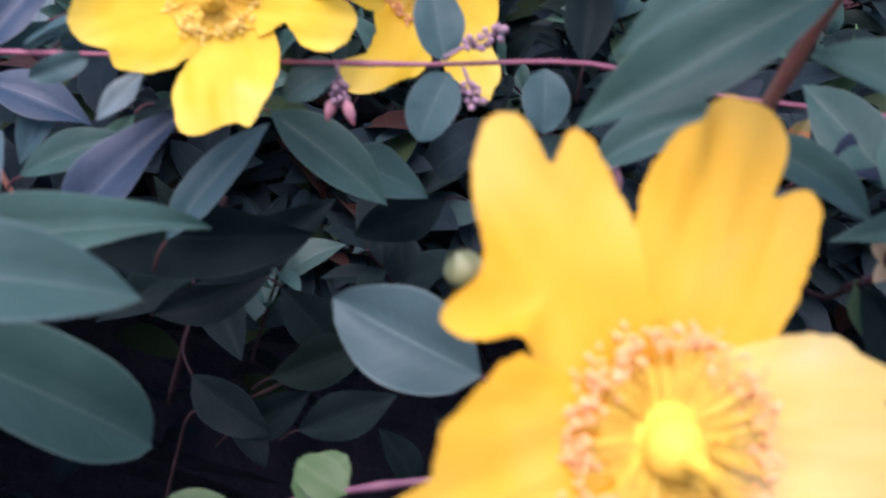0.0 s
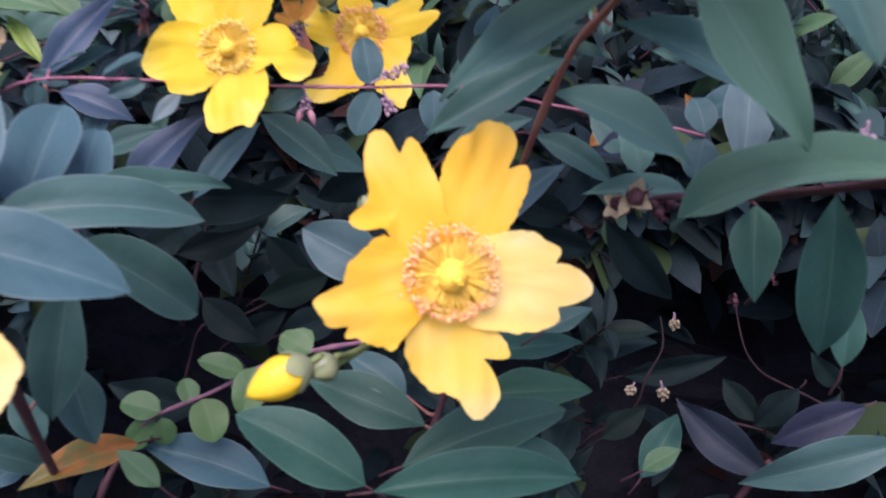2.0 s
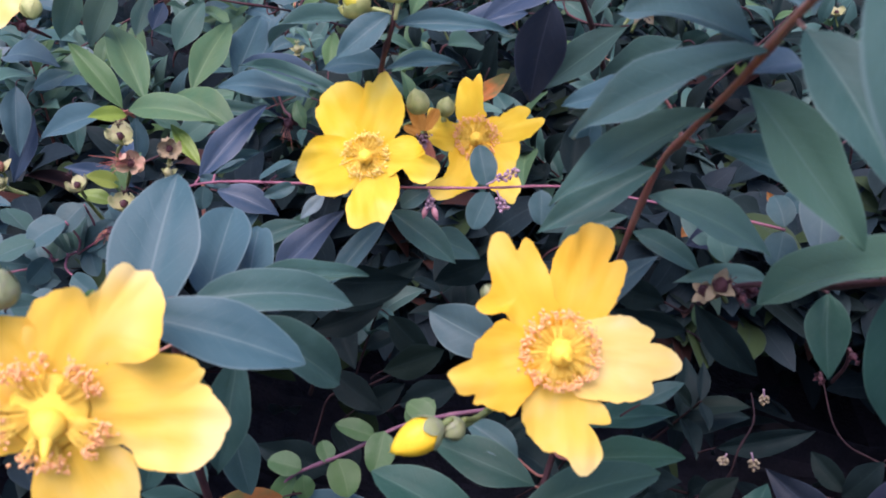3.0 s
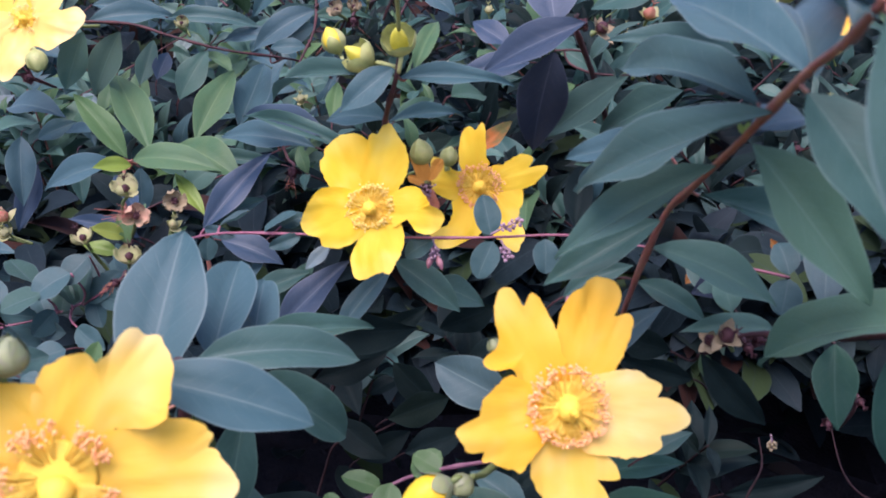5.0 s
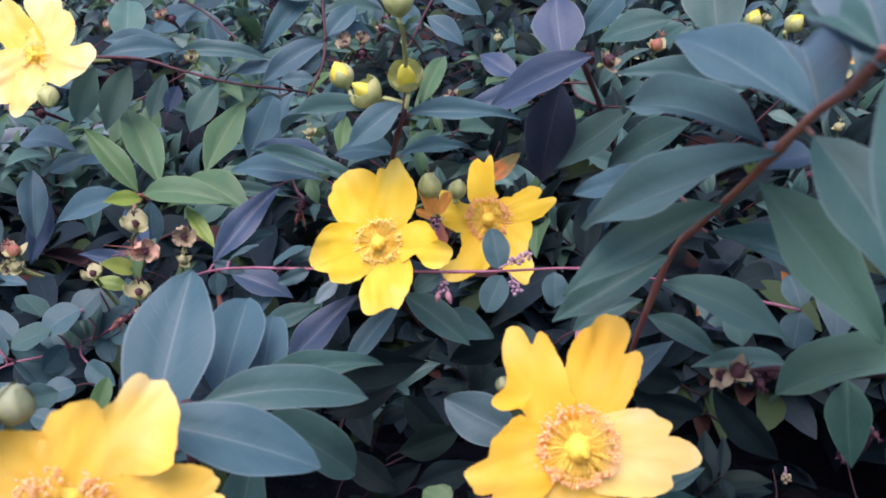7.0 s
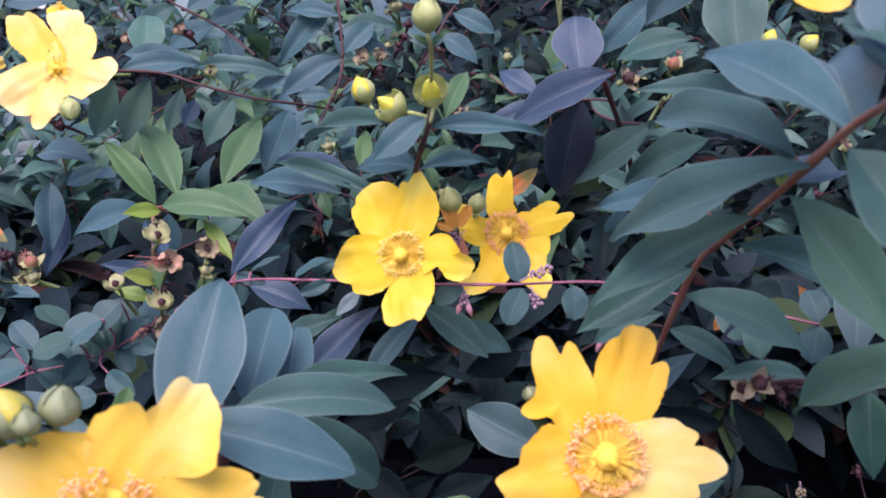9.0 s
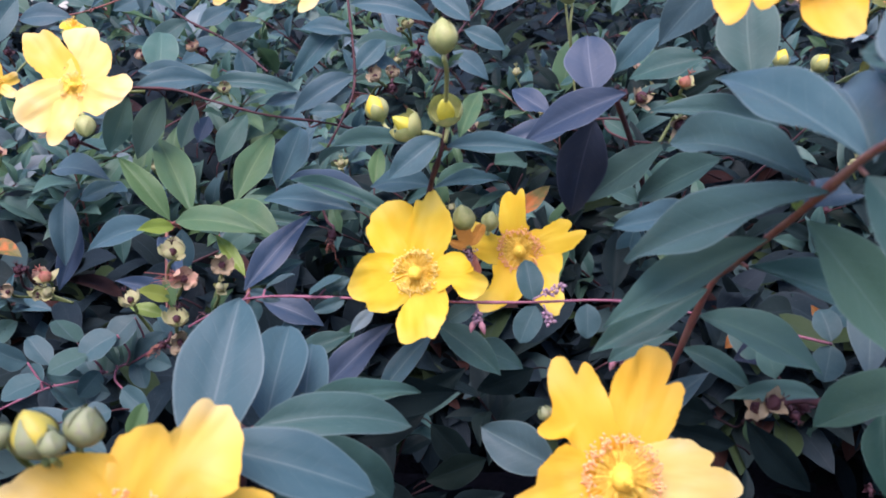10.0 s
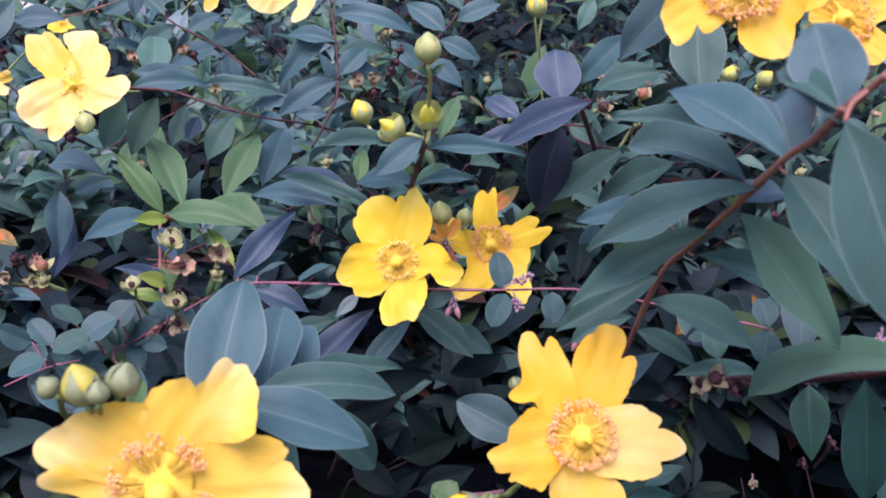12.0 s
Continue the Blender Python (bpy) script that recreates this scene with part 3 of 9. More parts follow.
def bells(foot, way, size, kind):
    """A dense little spike of mauve knobs on a short stalk from its twig; 'bells' ends in two pink bells."""
    foot, way = Vector(foot), Vector(way).normalized()
    label = {"bells": "hanging cluster of tiny pink bell flowers", "knobs": "cluster of tiny mauve flower knobs on a twig", "pale": "tiny pale dried flower cluster in the shade"}[kind]
    ob = thing("flower_cluster", foot, label, "flower cluster", "tiny flower clusters")
    rng = random.Random(round(foot.x * 1e4))
    stem(ob, (foot, foot + way * size * 0.5 + Vector((0, 0, 0.0003)), foot + way * size), 0.0004, 0.0003, KNOB, "stalk", 5)
    side = way.orthogonal().normalized()
    for k in range(15):
        f, a = 0.38 + 0.62 * k / 14, 2.4 * k
        out = math.cos(a) * side + math.sin(a) * way.cross(side)
        bm = bmesh.new()
        wide = rng.uniform(0.0011, 0.0016)
        egg_into(bm, along_z(way * size * f + out * 0.0004, out + way * rng.uniform(-0.2, 0.8), wide, wide * 1.35), 5, 7)
        part("knob", bm, KNOB if kind != "pale" else DRY_PALE, ob)
    if kind == "bells":
        x = way.cross(Vector((0, -1, 0))).normalized()
        for k in (-1, 1):
            bm = bmesh.new()
            egg_into(bm, along_z(way * size * 0.92 + x * k * 0.0011, way + x * k * 0.30, 0.0022, 0.0050 - 0.0004 * k), 8, 10, 0.7)
            part("bell", bm, BELL_PINK, ob, "pink bell")
    return ob


def branch(points, r0, r1, material, label, kind="shrub"):
    ob = thing("leafy_branch" if kind == "shrub" else "leafy_twig", points[0], label, "branch" if kind == "shrub" else "twig", "branches of the yellow-flowered shrub" if kind == "shrub" else "twigs of the round-leaved shrub")
    stem(ob, points, r0, r1, material, knots=[0.16, 0.3, 0.5, 0.7, 0.85])
    return ob


# ---- ground ----
bm = bmesh.new()
size = 2000.0
for a, b in ((-size, -size), (size, -size), (size, size), (-size, size)):
    bm.verts.new((a, b, 0))
bm.faces.new(bm.verts[:] if bm.verts.ensure_lookup_table() is None else ())
mesh = bpy.data.meshes.new("ground")
bm.to_mesh(mesh)
bm.free()
mesh.materials.append(SOIL)
tagged(new("ground", mesh), "bare dark garden soil under the bush", "ground", kind="structure")

# pale paving in daylight beyond the bush
bm = bmesh.new()
for a, b in ((-60, 4), (-2, 4), (-43, 90), (-60, 90)):
    bm.verts.new((a, b, 0.004))
bm.verts.ensure_lookup_table()
bm.faces.new(bm.verts[:])
mesh = bpy.data.meshes.new("pavement")
bm.to_mesh(mesh)
bm.free()
mesh.materials.append(PAVING)
tagged(new("pavement", mesh), "pale sunlit paving far behind the bush", "pavement", kind="structure")


# ---- branches and their leaves ----
b = branch([(0.0837, 0.1899, 1.0617), (0.0841, 0.1604, 1.0968), (0.089, 0.148, 1.1247), (0.0918, 0.1317, 1.1376), (0.0951, 0.0957, 1.1607), (0.0967, 0.0664, 1.1792), (0.097, 0.0482, 1.1877), (0.0964, 0.0365, 1.1938), (0.0981, 0.03, 1.1991), (0.0993, 0.025, 1.2029)], 0.00092, 0.00066, STEM, "red-brown arching stem with paired long blue-green leaves")
leaf(b, "g", (0.0955, 0.0778, 1.17), (0.0634, 0.1306, 1.1357), 0.0155, (-0.84, -0.17, 0.52), 0.03)
leaf(b, "g", (0.0849, 0.1423, 1.1471), (0.0614, 0.1567, 1.1368), 0.0095, (-0.59, -0.54, 0.6), 0.03)
stem(b, ((0.0914, 0.1341, 1.1357), (0.0905, 0.1367, 1.1401), (0.0849, 0.1423, 1.1471)), 0.0005, 0.0004, STEM, "leaf_stalk", 6)
leaf(b, "m", (0.0934, 0.1099, 1.1504), (0.0599, 0.1334, 1.1159), 0.0129, (-0.76, -0.53, 0.38), 0.03)
leaf(b, "d", (0.0882, 0.1476, 1.1239), (0.0573, 0.1389, 1.1055), 0.0111, (-0.2, -0.71, 0.67), 0.04)
leaf(b, "g", (0.0961, 0.0924, 1.1688), (0.0726, 0.1521, 1.1615), 0.0139, (-0.54, -0.11, 0.83), 0.07)
stem(b, ((0.0954, 0.0898, 1.1644), (0.0961, 0.0902, 1.1659), (0.0961, 0.0924, 1.1688)), 0.0005, 0.0004, STEM, "leaf_stalk", 6)
leaf(b, "g", (0.0978, 0.0665, 1.1792), (0.0789, 0.1137, 1.186), 0.0150, (-0.31, -0.26, 0.91), 0.06)
leaf(b, "g", (0.0990, 0.0680, 1.1790), (0.1080, 0.1240, 1.1838), 0.0165, (-0.25, -0.60, 0.76), 0.05, "broad")
leaf(b, "g", (0.0985, 0.0520, 1.1890), (0.1150, 0.1300, 1.1800), 0.0120, (0.05, -0.60, 0.80), 0.05)
leaf(b, "d", (0.0979, 0.0665, 1.1764), (0.1133, 0.0495, 1.1539), 0.0151, (0.08, -0.77, 0.64), 0.04, "broad")
stem(b, ((0.0966, 0.0679, 1.1783), (0.097, 0.0675, 1.1773), (0.0979, 0.0665, 1.1764)), 0.0005, 0.0004, STEM, "leaf_stalk", 6)
leaf(b, "m", (0.096, 0.0924, 1.1604), (0.1271, 0.0946, 1.1255), 0.0157, (0.37, -0.89, 0.27), 0.04)
leaf(b, "d", (0.094, 0.1295, 1.1371), (0.1506, 0.1680, 1.0998), 0.0140, (0.63, -0.51, 0.58), 0.1)
stem(b, ((0.092, 0.1299, 1.1388), (0.0926, 0.1295, 1.1378), (0.094, 0.1295, 1.1371)), 0.0005, 0.0004, STEM, "leaf_stalk", 6)
leaf(b, "m", (0.0876, 0.1508, 1.1147), (0.1240, 0.1525, 1.0985), 0.0142, (0.35, -0.62, 0.70), 0.08)
leaf(b, "g", (0.0937, 0.0242, 1.1949), (0.1098, 0.0156, 1.1585), 0.0169, (-0.05, -0.98, 0.21), 0.05)
stem(b, ((0.0984, 0.029, 1.1998), (0.0953, 0.027, 1.1976), (0.0937, 0.0242, 1.1949)), 0.0005, 0.0004, STEM, "leaf_stalk", 6)
leaf(b, "g", (0.0966, 0.0362, 1.1956), (0.0923, 0.0456, 1.2094), 0.0135, (-0.21, -0.84, 0.51), 0.02, "broad")
leaf(b, "y", (0.0946, 0.0949, 1.1616), (0.0933, 0.0957, 1.1639), 0.0013, (0.05, -0.94, 0.34), 0.05)
leaf(b, "y", (0.095, 0.0951, 1.162), (0.0958, 0.0961, 1.1642), 0.0011, (-0.26, -0.85, 0.45), 0.05)
leaf(b, "y", (0.0904, 0.1309, 1.1388), (0.0887, 0.1306, 1.1412), 0.0015, (0.42, -0.89, 0.19), 0.05)
leaf(b, "y", (0.0859, 0.1513, 1.1174), (0.083, 0.1517, 1.1191), 0.0016, (0.24, -0.77, 0.59), 0.05)
leaf(b, "d", (0.0943, 0.0309, 1.196), (0.0882, 0.0506, 1.1994), 0.0062, (-0.46, -0.29, 0.84), 0.1)
stem(b, ((0.0974, 0.0326, 1.197), (0.0961, 0.0311, 1.1958), (0.0943, 0.0309, 1.196)), 0.0005, 0.0004, STEM, "leaf_stalk", 6)
leaf(b, "g", (0.0967, 0.0351, 1.1929), (0.0917, 0.0599, 1.1971), 0.0064, (-0.43, -0.23, 0.87), 0.1)
leaf(b, "g", (0.0966, 0.1, 1.1604), (0.1191, 0.1324, 1.1556), 0.0103, (0.38, -0.13, 0.91), 0.06)
stem(b, ((0.0948, 0.0993, 1.1584), (0.0954, 0.0992, 1.159), (0.0966, 0.1, 1.1604)), 0.0005, 0.0004, STEM, "leaf_stalk", 6)

b = branch([(-0.0361, 0.1364, 0.9923), (-0.035, 0.111, 1.0554), (-0.0286, 0.0961, 1.0949), (-0.0225, 0.0714, 1.1077), (-0.0316, 0.0631, 1.1049), (-0.0388, 0.0583, 1.0856)], 0.0013, 0.001, STEM_DARK, "leafy shoot with broad blue-green leaves below a flower")
leaf(b, "g", (-0.0399, 0.0971, 1.0862), (-0.0396, 0.1307, 1.1176), 0.0228, (0.08, -0.68, 0.73), 0.04, "broad")
stem(b, ((-0.0302, 0.0998, 1.085), (-0.0351, 0.097, 1.0827), (-0.0399, 0.0971, 1.0862)), 0.0005, 0.0004, STEM, "leaf_stalk", 6)
leaf(b, "g", (-0.0301, 0.1192, 1.0855), (-0.0344, 0.1609, 1.0971), 0.0171, (0.04, -0.26, 0.96), 0.03, "broad")
stem(b, ((-0.0311, 0.1021, 1.0791), (-0.0303, 0.1078, 1.0787), (-0.0301, 0.1192, 1.0855)), 0.0005, 0.0004, STEM, "leaf_stalk", 6)
leaf(b, "g", (-0.0233, 0.1335, 1.0793), (-0.0291, 0.1687, 1.0881), 0.0129, (0.13, -0.22, 0.97), 0.03, "broad")
stem(b, ((-0.0223, 0.1318, 1.0738), (-0.0228, 0.1317, 1.0776), (-0.0233, 0.1335, 1.0793)), 0.0004, 0.0003, STEM_DARK, "leaf_stalk", 6)
leaf(b, "d", (-0.0267, 0.1345, 1.0826), (0.0076, 0.1605, 1.0782), 0.0098, (0.43, -0.43, 0.79), 0.1)
stem(b, ((-0.0315, 0.1349, 1.0792), (-0.0291, 0.1337, 1.0819), (-0.0267, 0.1345, 1.0826)), 0.0004, 0.0003, STEM_DARK, "leaf_stalk", 6)
leaf(b, "g", (-0.0277, 0.1015, 1.0948), (0.0099, 0.1232, 1.0868), 0.0131, (0.43, -0.46, 0.77), 0.12, "broad")
stem(b, ((-0.0289, 0.0968, 1.0929), (-0.0292, 0.0987, 1.0933), (-0.0277, 0.1015, 1.0948)), 0.0005, 0.0004, STEM, "leaf_stalk", 6)
leaf(b, "g", (-0.0264, 0.0673, 1.109), (0.0086, 0.0742, 1.0966), 0.0150, (0.37, -0.53, 0.76), 0.06, "broad")
stem(b, ((-0.0262, 0.0681, 1.1065), (-0.0267, 0.0676, 1.1075), (-0.0264, 0.0673, 1.109)), 0.0005, 0.0004, STEM, "leaf_stalk", 6)
leaf(b, "d", (-0.0216, 0.1272, 1.0765), (0.0015, 0.1451, 1.0479), 0.0156, (0.82, -0.36, 0.44), 0.05, "broad")
stem(b, ((-0.0249, 0.1286, 1.0767), (-0.0232, 0.1269, 1.0776), (-0.0216, 0.1272, 1.0765)), 0.0004, 0.0003, STEM_DARK, "leaf_stalk", 6)
leaf(b, "d", (-0.0237, 0.128, 1.0678), (-0.0313, 0.1246, 1.0257), 0.0134, (0.1, -0.99, 0.06), 0.06)
stem(b, ((-0.0226, 0.1324, 1.0697), (-0.0232, 0.1292, 1.0698), (-0.0237, 0.128, 1.0678)), 0.0004, 0.0003, STEM_DARK, "leaf_stalk", 6)
leaf(b, "g", (-0.0298, 0.1352, 1.0365), (-0.0246, 0.1344, 1.0107), 0.0123, (0.53, -0.84, 0.13), 0.05)
stem(b, ((-0.0354, 0.1212, 1.0301), (-0.0332, 0.1283, 1.0338), (-0.0298, 0.1352, 1.0365)), 0.0005, 0.0004, STEM, "leaf_stalk", 6)
leaf(b, "d", (-0.0372, 0.1005, 1.0567), (-0.0441, 0.1016, 1.0349), 0.0100, (-0.08, -1, -0.02), 0.05)
stem(b, ((-0.0343, 0.1095, 1.0593), (-0.0352, 0.105, 1.0584), (-0.0372, 0.1005, 1.0567)), 0.0005, 0.0004, STEM, "leaf_stalk", 6)

b = branch([(-0.113, 0.2521, 1.0447), (-0.1199, 0.2695, 1.0634), (-0.1267, 0.2891, 1.0879)], 0.001, 0.0008, STEM, "young leafy shoot with light green leaves")
leaf(b, "l", (-0.1252, 0.2892, 1.0879), (-0.1513, 0.2969, 1.1138), 0.0118, (0.4, -0.69, 0.61), 0.06)
leaf(b, "l", (-0.1194, 0.3006, 1.0882), (-0.1506, 0.3401, 1.1141), 0.0172, (0.12, -0.47, 0.87), 0.05)
stem(b, ((-0.1267, 0.2891, 1.0879), (-0.1216, 0.2929, 1.0848), (-0.1194, 0.3006, 1.0882)), 0.0005, 0.0004, STEM, "leaf_stalk", 6)
leaf(b, "l", (-0.1028, 0.3141, 1.0915), (-0.0962, 0.3563, 1.116), 0.0162, (0.28, -0.51, 0.81), 0.05)
stem(b, ((-0.1036, 0.3129, 1.0845), (-0.1032, 0.3125, 1.089), (-0.1028, 0.3141, 1.0915)), 0.0004, 0.0003, STEM_DARK, "leaf_stalk", 6)
leaf(b, "g", (-0.0892, 0.3373, 1.0929), (-0.0901, 0.3884, 1.1141), 0.0175, (0.23, -0.37, 0.9), 0.05)
stem(b, ((-0.0891, 0.3358, 1.0866), (-0.0891, 0.3356, 1.0908), (-0.0892, 0.3373, 1.0929)), 0.0004, 0.0003, STEM_DARK, "leaf_stalk", 6)
leaf(b, "l", (-0.1227, 0.2893, 1.0875), (-0.08, 0.2821, 1.0871), 0.0149, (-0.1, -0.64, 0.76), 0.1)
stem(b, ((-0.1264, 0.2881, 1.0867), (-0.1253, 0.2888, 1.0865), (-0.1227, 0.2893, 1.0875)), 0.0005, 0.0004, STEM, "leaf_stalk", 6)
leaf(b, "l", (-0.1063, 0.3031, 1.0918), (-0.0711, 0.2841, 1.082), 0.0180, (-0.06, -0.55, 0.84), 0.1)
stem(b, ((-0.1115, 0.3099, 1.0892), (-0.1089, 0.3055, 1.0915), (-0.1063, 0.3031, 1.0918)), 0.0004, 0.0003, STEM_DARK, "leaf_stalk", 6)
leaf(b, "g", (-0.1291, 0.2881, 1.0859), (-0.1708, 0.2985, 1.0666), 0.0157, (-0.44, -0.67, 0.59), 0.08)
stem(b, ((-0.1264, 0.2881, 1.0867), (-0.1273, 0.288, 1.0861), (-0.1291, 0.2881, 1.0859)), 0.0005, 0.0004, STEM, "leaf_stalk", 6)
leaf(b, "y", (-0.1212, 0.2837, 1.0867), (-0.1316, 0.2677, 1.0892), 0.0078, (0.63, -0.29, 0.72), 0.08)
stem(b, ((-0.1257, 0.2861, 1.0842), (-0.1229, 0.2859, 1.0844), (-0.1212, 0.2837, 1.0867)), 0.0005, 0.0004, STEM, "leaf_stalk", 6)
leaf(b, "y", (-0.0989, 0.2229, 1.0773), (-0.1085, 0.2137, 1.0834), 0.0073, (0.72, -0.34, 0.6), 0.06)
stem(b, ((-0.0949, 0.2307, 1.0707), (-0.0969, 0.2258, 1.075), (-0.0989, 0.2229, 1.0773)), 0.0004, 0.0003, STEM_DARK, "leaf_stalk", 6)
leaf(b, "l", (-0.1025, 0.2327, 1.0757), (-0.0957, 0.2374, 1.0862), 0.0063, (0.03, -0.92, 0.39), 0.06)
stem(b, ((-0.1055, 0.2346, 1.0669), (-0.104, 0.2327, 1.0723), (-0.1025, 0.2327, 1.0757)), 0.0004, 0.0003, STEM_DARK, "leaf_stalk", 6)
leaf(b, "y", (-0.1006, 0.2204, 1.0712), (-0.1147, 0.2202, 1.0737), 0.0064, (0.15, -0.61, 0.78), 0.06)
stem(b, ((-0.0947, 0.2245, 1.0661), (-0.0976, 0.2215, 1.0696), (-0.1006, 0.2204, 1.0712)), 0.0004, 0.0003, STEM_DARK, "leaf_stalk", 6)
leaf(b, "l", (-0.0976, 0.2219, 1.0743), (-0.1026, 0.2256, 1.0852), 0.0055, (0.45, -0.76, 0.47), 0.06)
stem(b, ((-0.0952, 0.2241, 1.0651), (-0.0964, 0.222, 1.0707), (-0.0976, 0.2219, 1.0743)), 0.0004, 0.0003, STEM_DARK, "leaf_stalk", 6)
leaf(b, "l", (-0.0806, 0.2178, 1.0737), (-0.0704, 0.2132, 1.0874), 0.0060, (-0.54, -0.83, 0.12), 0.05)
stem(b, ((-0.084, 0.2233, 1.065), (-0.0823, 0.2195, 1.0704), (-0.0806, 0.2178, 1.0737)), 0.0004, 0.0003, STEM_DARK, "leaf_stalk", 6)
leaf(b, "p", (-0.1238, 0.277, 1.0839), (-0.1019, 0.2434, 1.0754), 0.0086, (0.01, -0.24, 0.97), 0.05)
stem(b, ((-0.1243, 0.2822, 1.0793), (-0.1248, 0.2808, 1.0808), (-0.1238, 0.277, 1.0839)), 0.0005, 0.0004, STEM, "leaf_stalk", 6)
leaf(b, "o", (-0.2304, 0.315, 1.0612), (-0.2084, 0.3056, 1.0588), 0.0098, (-0.11, -0.47, 0.88), 0.05)
stem(b, ((-0.2359, 0.3213, 1.0578), (-0.2331, 0.3171, 1.0605), (-0.2304, 0.315, 1.0612)), 0.0004, 0.0003, STEM_DARK, "leaf_stalk", 6)
leaf(b, "g", (-0.1215, 0.2931, 1.0831), (-0.1208, 0.2901, 1.0613), 0.0110, (0.38, -0.92, 0.14), 0.05)
stem(b, ((-0.1264, 0.2881, 1.0867), (-0.124, 0.2908, 1.0853), (-0.1215, 0.2931, 1.0831)), 0.0005, 0.0004, STEM, "leaf_stalk", 6)
leaf(b, "g", (-0.0623, 0.314, 1.082), (-0.1148, 0.3096, 1.0827), 0.0081, (0.07, -0.7, 0.71), 0.05)
stem(b, ((-0.0563, 0.3184, 1.0779), (-0.0593, 0.3152, 1.081), (-0.0623, 0.314, 1.082)), 0.0004, 0.0003, STEM_DARK, "leaf_stalk", 6)

b = branch([(-0.0724, 0.2674, 1.0193), (-0.082, 0.2662, 1.0463), (-0.0812, 0.2635, 1.067)], 0.001, 0.0008, STEM, "leafy shoot with purple-grey leaves")
leaf(b, "p", (-0.0831, 0.2633, 1.0669), (-0.0602, 0.2899, 1.0943), 0.0134, (0.14, -0.77, 0.63), 0.06)
leaf(b, "d", (-0.0825, 0.2638, 1.0681), (-0.0637, 0.2889, 1.0731), 0.0098, (0.39, -0.45, 0.8), 0.08)
leaf(b, "y", (-0.0861, 0.2746, 1.0691), (-0.1039, 0.289, 1.0825), 0.0069, (0.15, -0.57, 0.81), 0.05)
stem(b, ((-0.0812, 0.2635, 1.067), (-0.082, 0.2677, 1.0649), (-0.0861, 0.2746, 1.0691)), 0.0005, 0.0004, STEM, "leaf_stalk", 6)
leaf(b, "p", (-0.0687, 0.2443, 1.0701), (-0.0432, 0.2433, 1.0618), 0.0123, (0.22, -0.64, 0.74), 0.1)
stem(b, ((-0.0744, 0.2485, 1.0679), (-0.0715, 0.2454, 1.07), (-0.0687, 0.2443, 1.0701)), 0.0004, 0.0003, STEM_DARK, "leaf_stalk", 6)
leaf(b, "g", (-0.0517, 0.2456, 1.0696), (-0.0595, 0.2383, 1.0523), 0.0084, (0.01, -0.92, 0.39), 0.05)
stem(b, ((-0.0494, 0.2517, 1.0707), (-0.0505, 0.2477, 1.0711), (-0.0517, 0.2456, 1.0696)), 0.0004, 0.0003, STEM_DARK, "leaf_stalk", 6)
leaf(b, "p", (-0.1015, 0.2414, 1.0701), (-0.1261, 0.2321, 1.0794), 0.0076, (0.47, -0.56, 0.68), 0.1)
stem(b, ((-0.0962, 0.2474, 1.0641), (-0.0989, 0.2434, 1.0681), (-0.1015, 0.2414, 1.0701)), 0.0004, 0.0003, STEM_DARK, "leaf_stalk", 6)
leaf(b, "p", (-0.0333, 0.199, 1.0561), (-0.0099, 0.2101, 1.0797), 0.0125, (-0.14, -0.83, 0.53), 0.08)
stem(b, ((-0.0373, 0.2011, 1.0481), (-0.0353, 0.199, 1.0531), (-0.0333, 0.199, 1.0561)), 0.0004, 0.0003, STEM_DARK, "leaf_stalk", 6)
leaf(b, "g", (-0.0126, 0.2003, 1.0549), (0.0054, 0.2156, 1.0764), 0.0092, (-0.05, -0.8, 0.6), 0.06)
stem(b, ((-0.016, 0.2015, 1.0469), (-0.0143, 0.1999, 1.0519), (-0.0126, 0.2003, 1.0549)), 0.0004, 0.0003, STEM_DARK, "leaf_stalk", 6)
leaf(b, "d", (-0.0503, 0.2196, 1.0577), (-0.0274, 0.2254, 1.0675), 0.0094, (-0.1, -0.73, 0.68), 0.06)
stem(b, ((-0.0557, 0.2223, 1.0514), (-0.053, 0.22, 1.0556), (-0.0503, 0.2196, 1.0577)), 0.0004, 0.0003, STEM_DARK, "leaf_stalk", 6)

b = branch([(-0.0033, 0.2314, 1.1054), (0.0031, 0.205, 1.1332), (0.0074, 0.197, 1.1477), (0.0091, 0.1967, 1.1578)], 0.00094, 0.00068, STEM_DARK, "upright flowering shoot with narrow leaves and buds")
leaf(b, "g", (0.0052, 0.197, 1.1482), (-0.0411, 0.2276, 1.1322), 0.0085, (-0.56, -0.5, 0.66), 0.14)
leaf(b, "g", (0.007, 0.1966, 1.1523), (-0.0091, 0.1898, 1.1384), 0.0105, (-0.08, -0.85, 0.51), 0.05)
leaf(b, "g", (0.0078, 0.1984, 1.1484), (0.0451, 0.2083, 1.1461), 0.0080, (0.23, -0.71, 0.66), 0.1)
leaf(b, "l", (0.0121, 0.2068, 1.1497), (0.0168, 0.2335, 1.1621), 0.0074, (0.16, -0.44, 0.88), 0.05)
stem(b, ((0.0078, 0.1969, 1.1502), (0.0096, 0.1999, 1.1475), (0.0121, 0.2068, 1.1497)), 0.0005, 0.0004, STEM, "leaf_stalk", 6)
leaf(b, "d", (0.0238, 0.2149, 1.1402), (0.0339, 0.2357, 1.1362), 0.0107, (0.56, -0.11, 0.82), 0.05)
stem(b, ((0.0213, 0.2136, 1.1372), (0.0225, 0.2132, 1.1397), (0.0238, 0.2149, 1.1402)), 0.0004, 0.0003, STEM_DARK, "leaf_stalk", 6)
leaf(b, "g", (0.0037, 0.208, 1.1325), (-0.0216, 0.2269, 1.1258), 0.0130, (-0.52, -0.44, 0.73), 0.08)
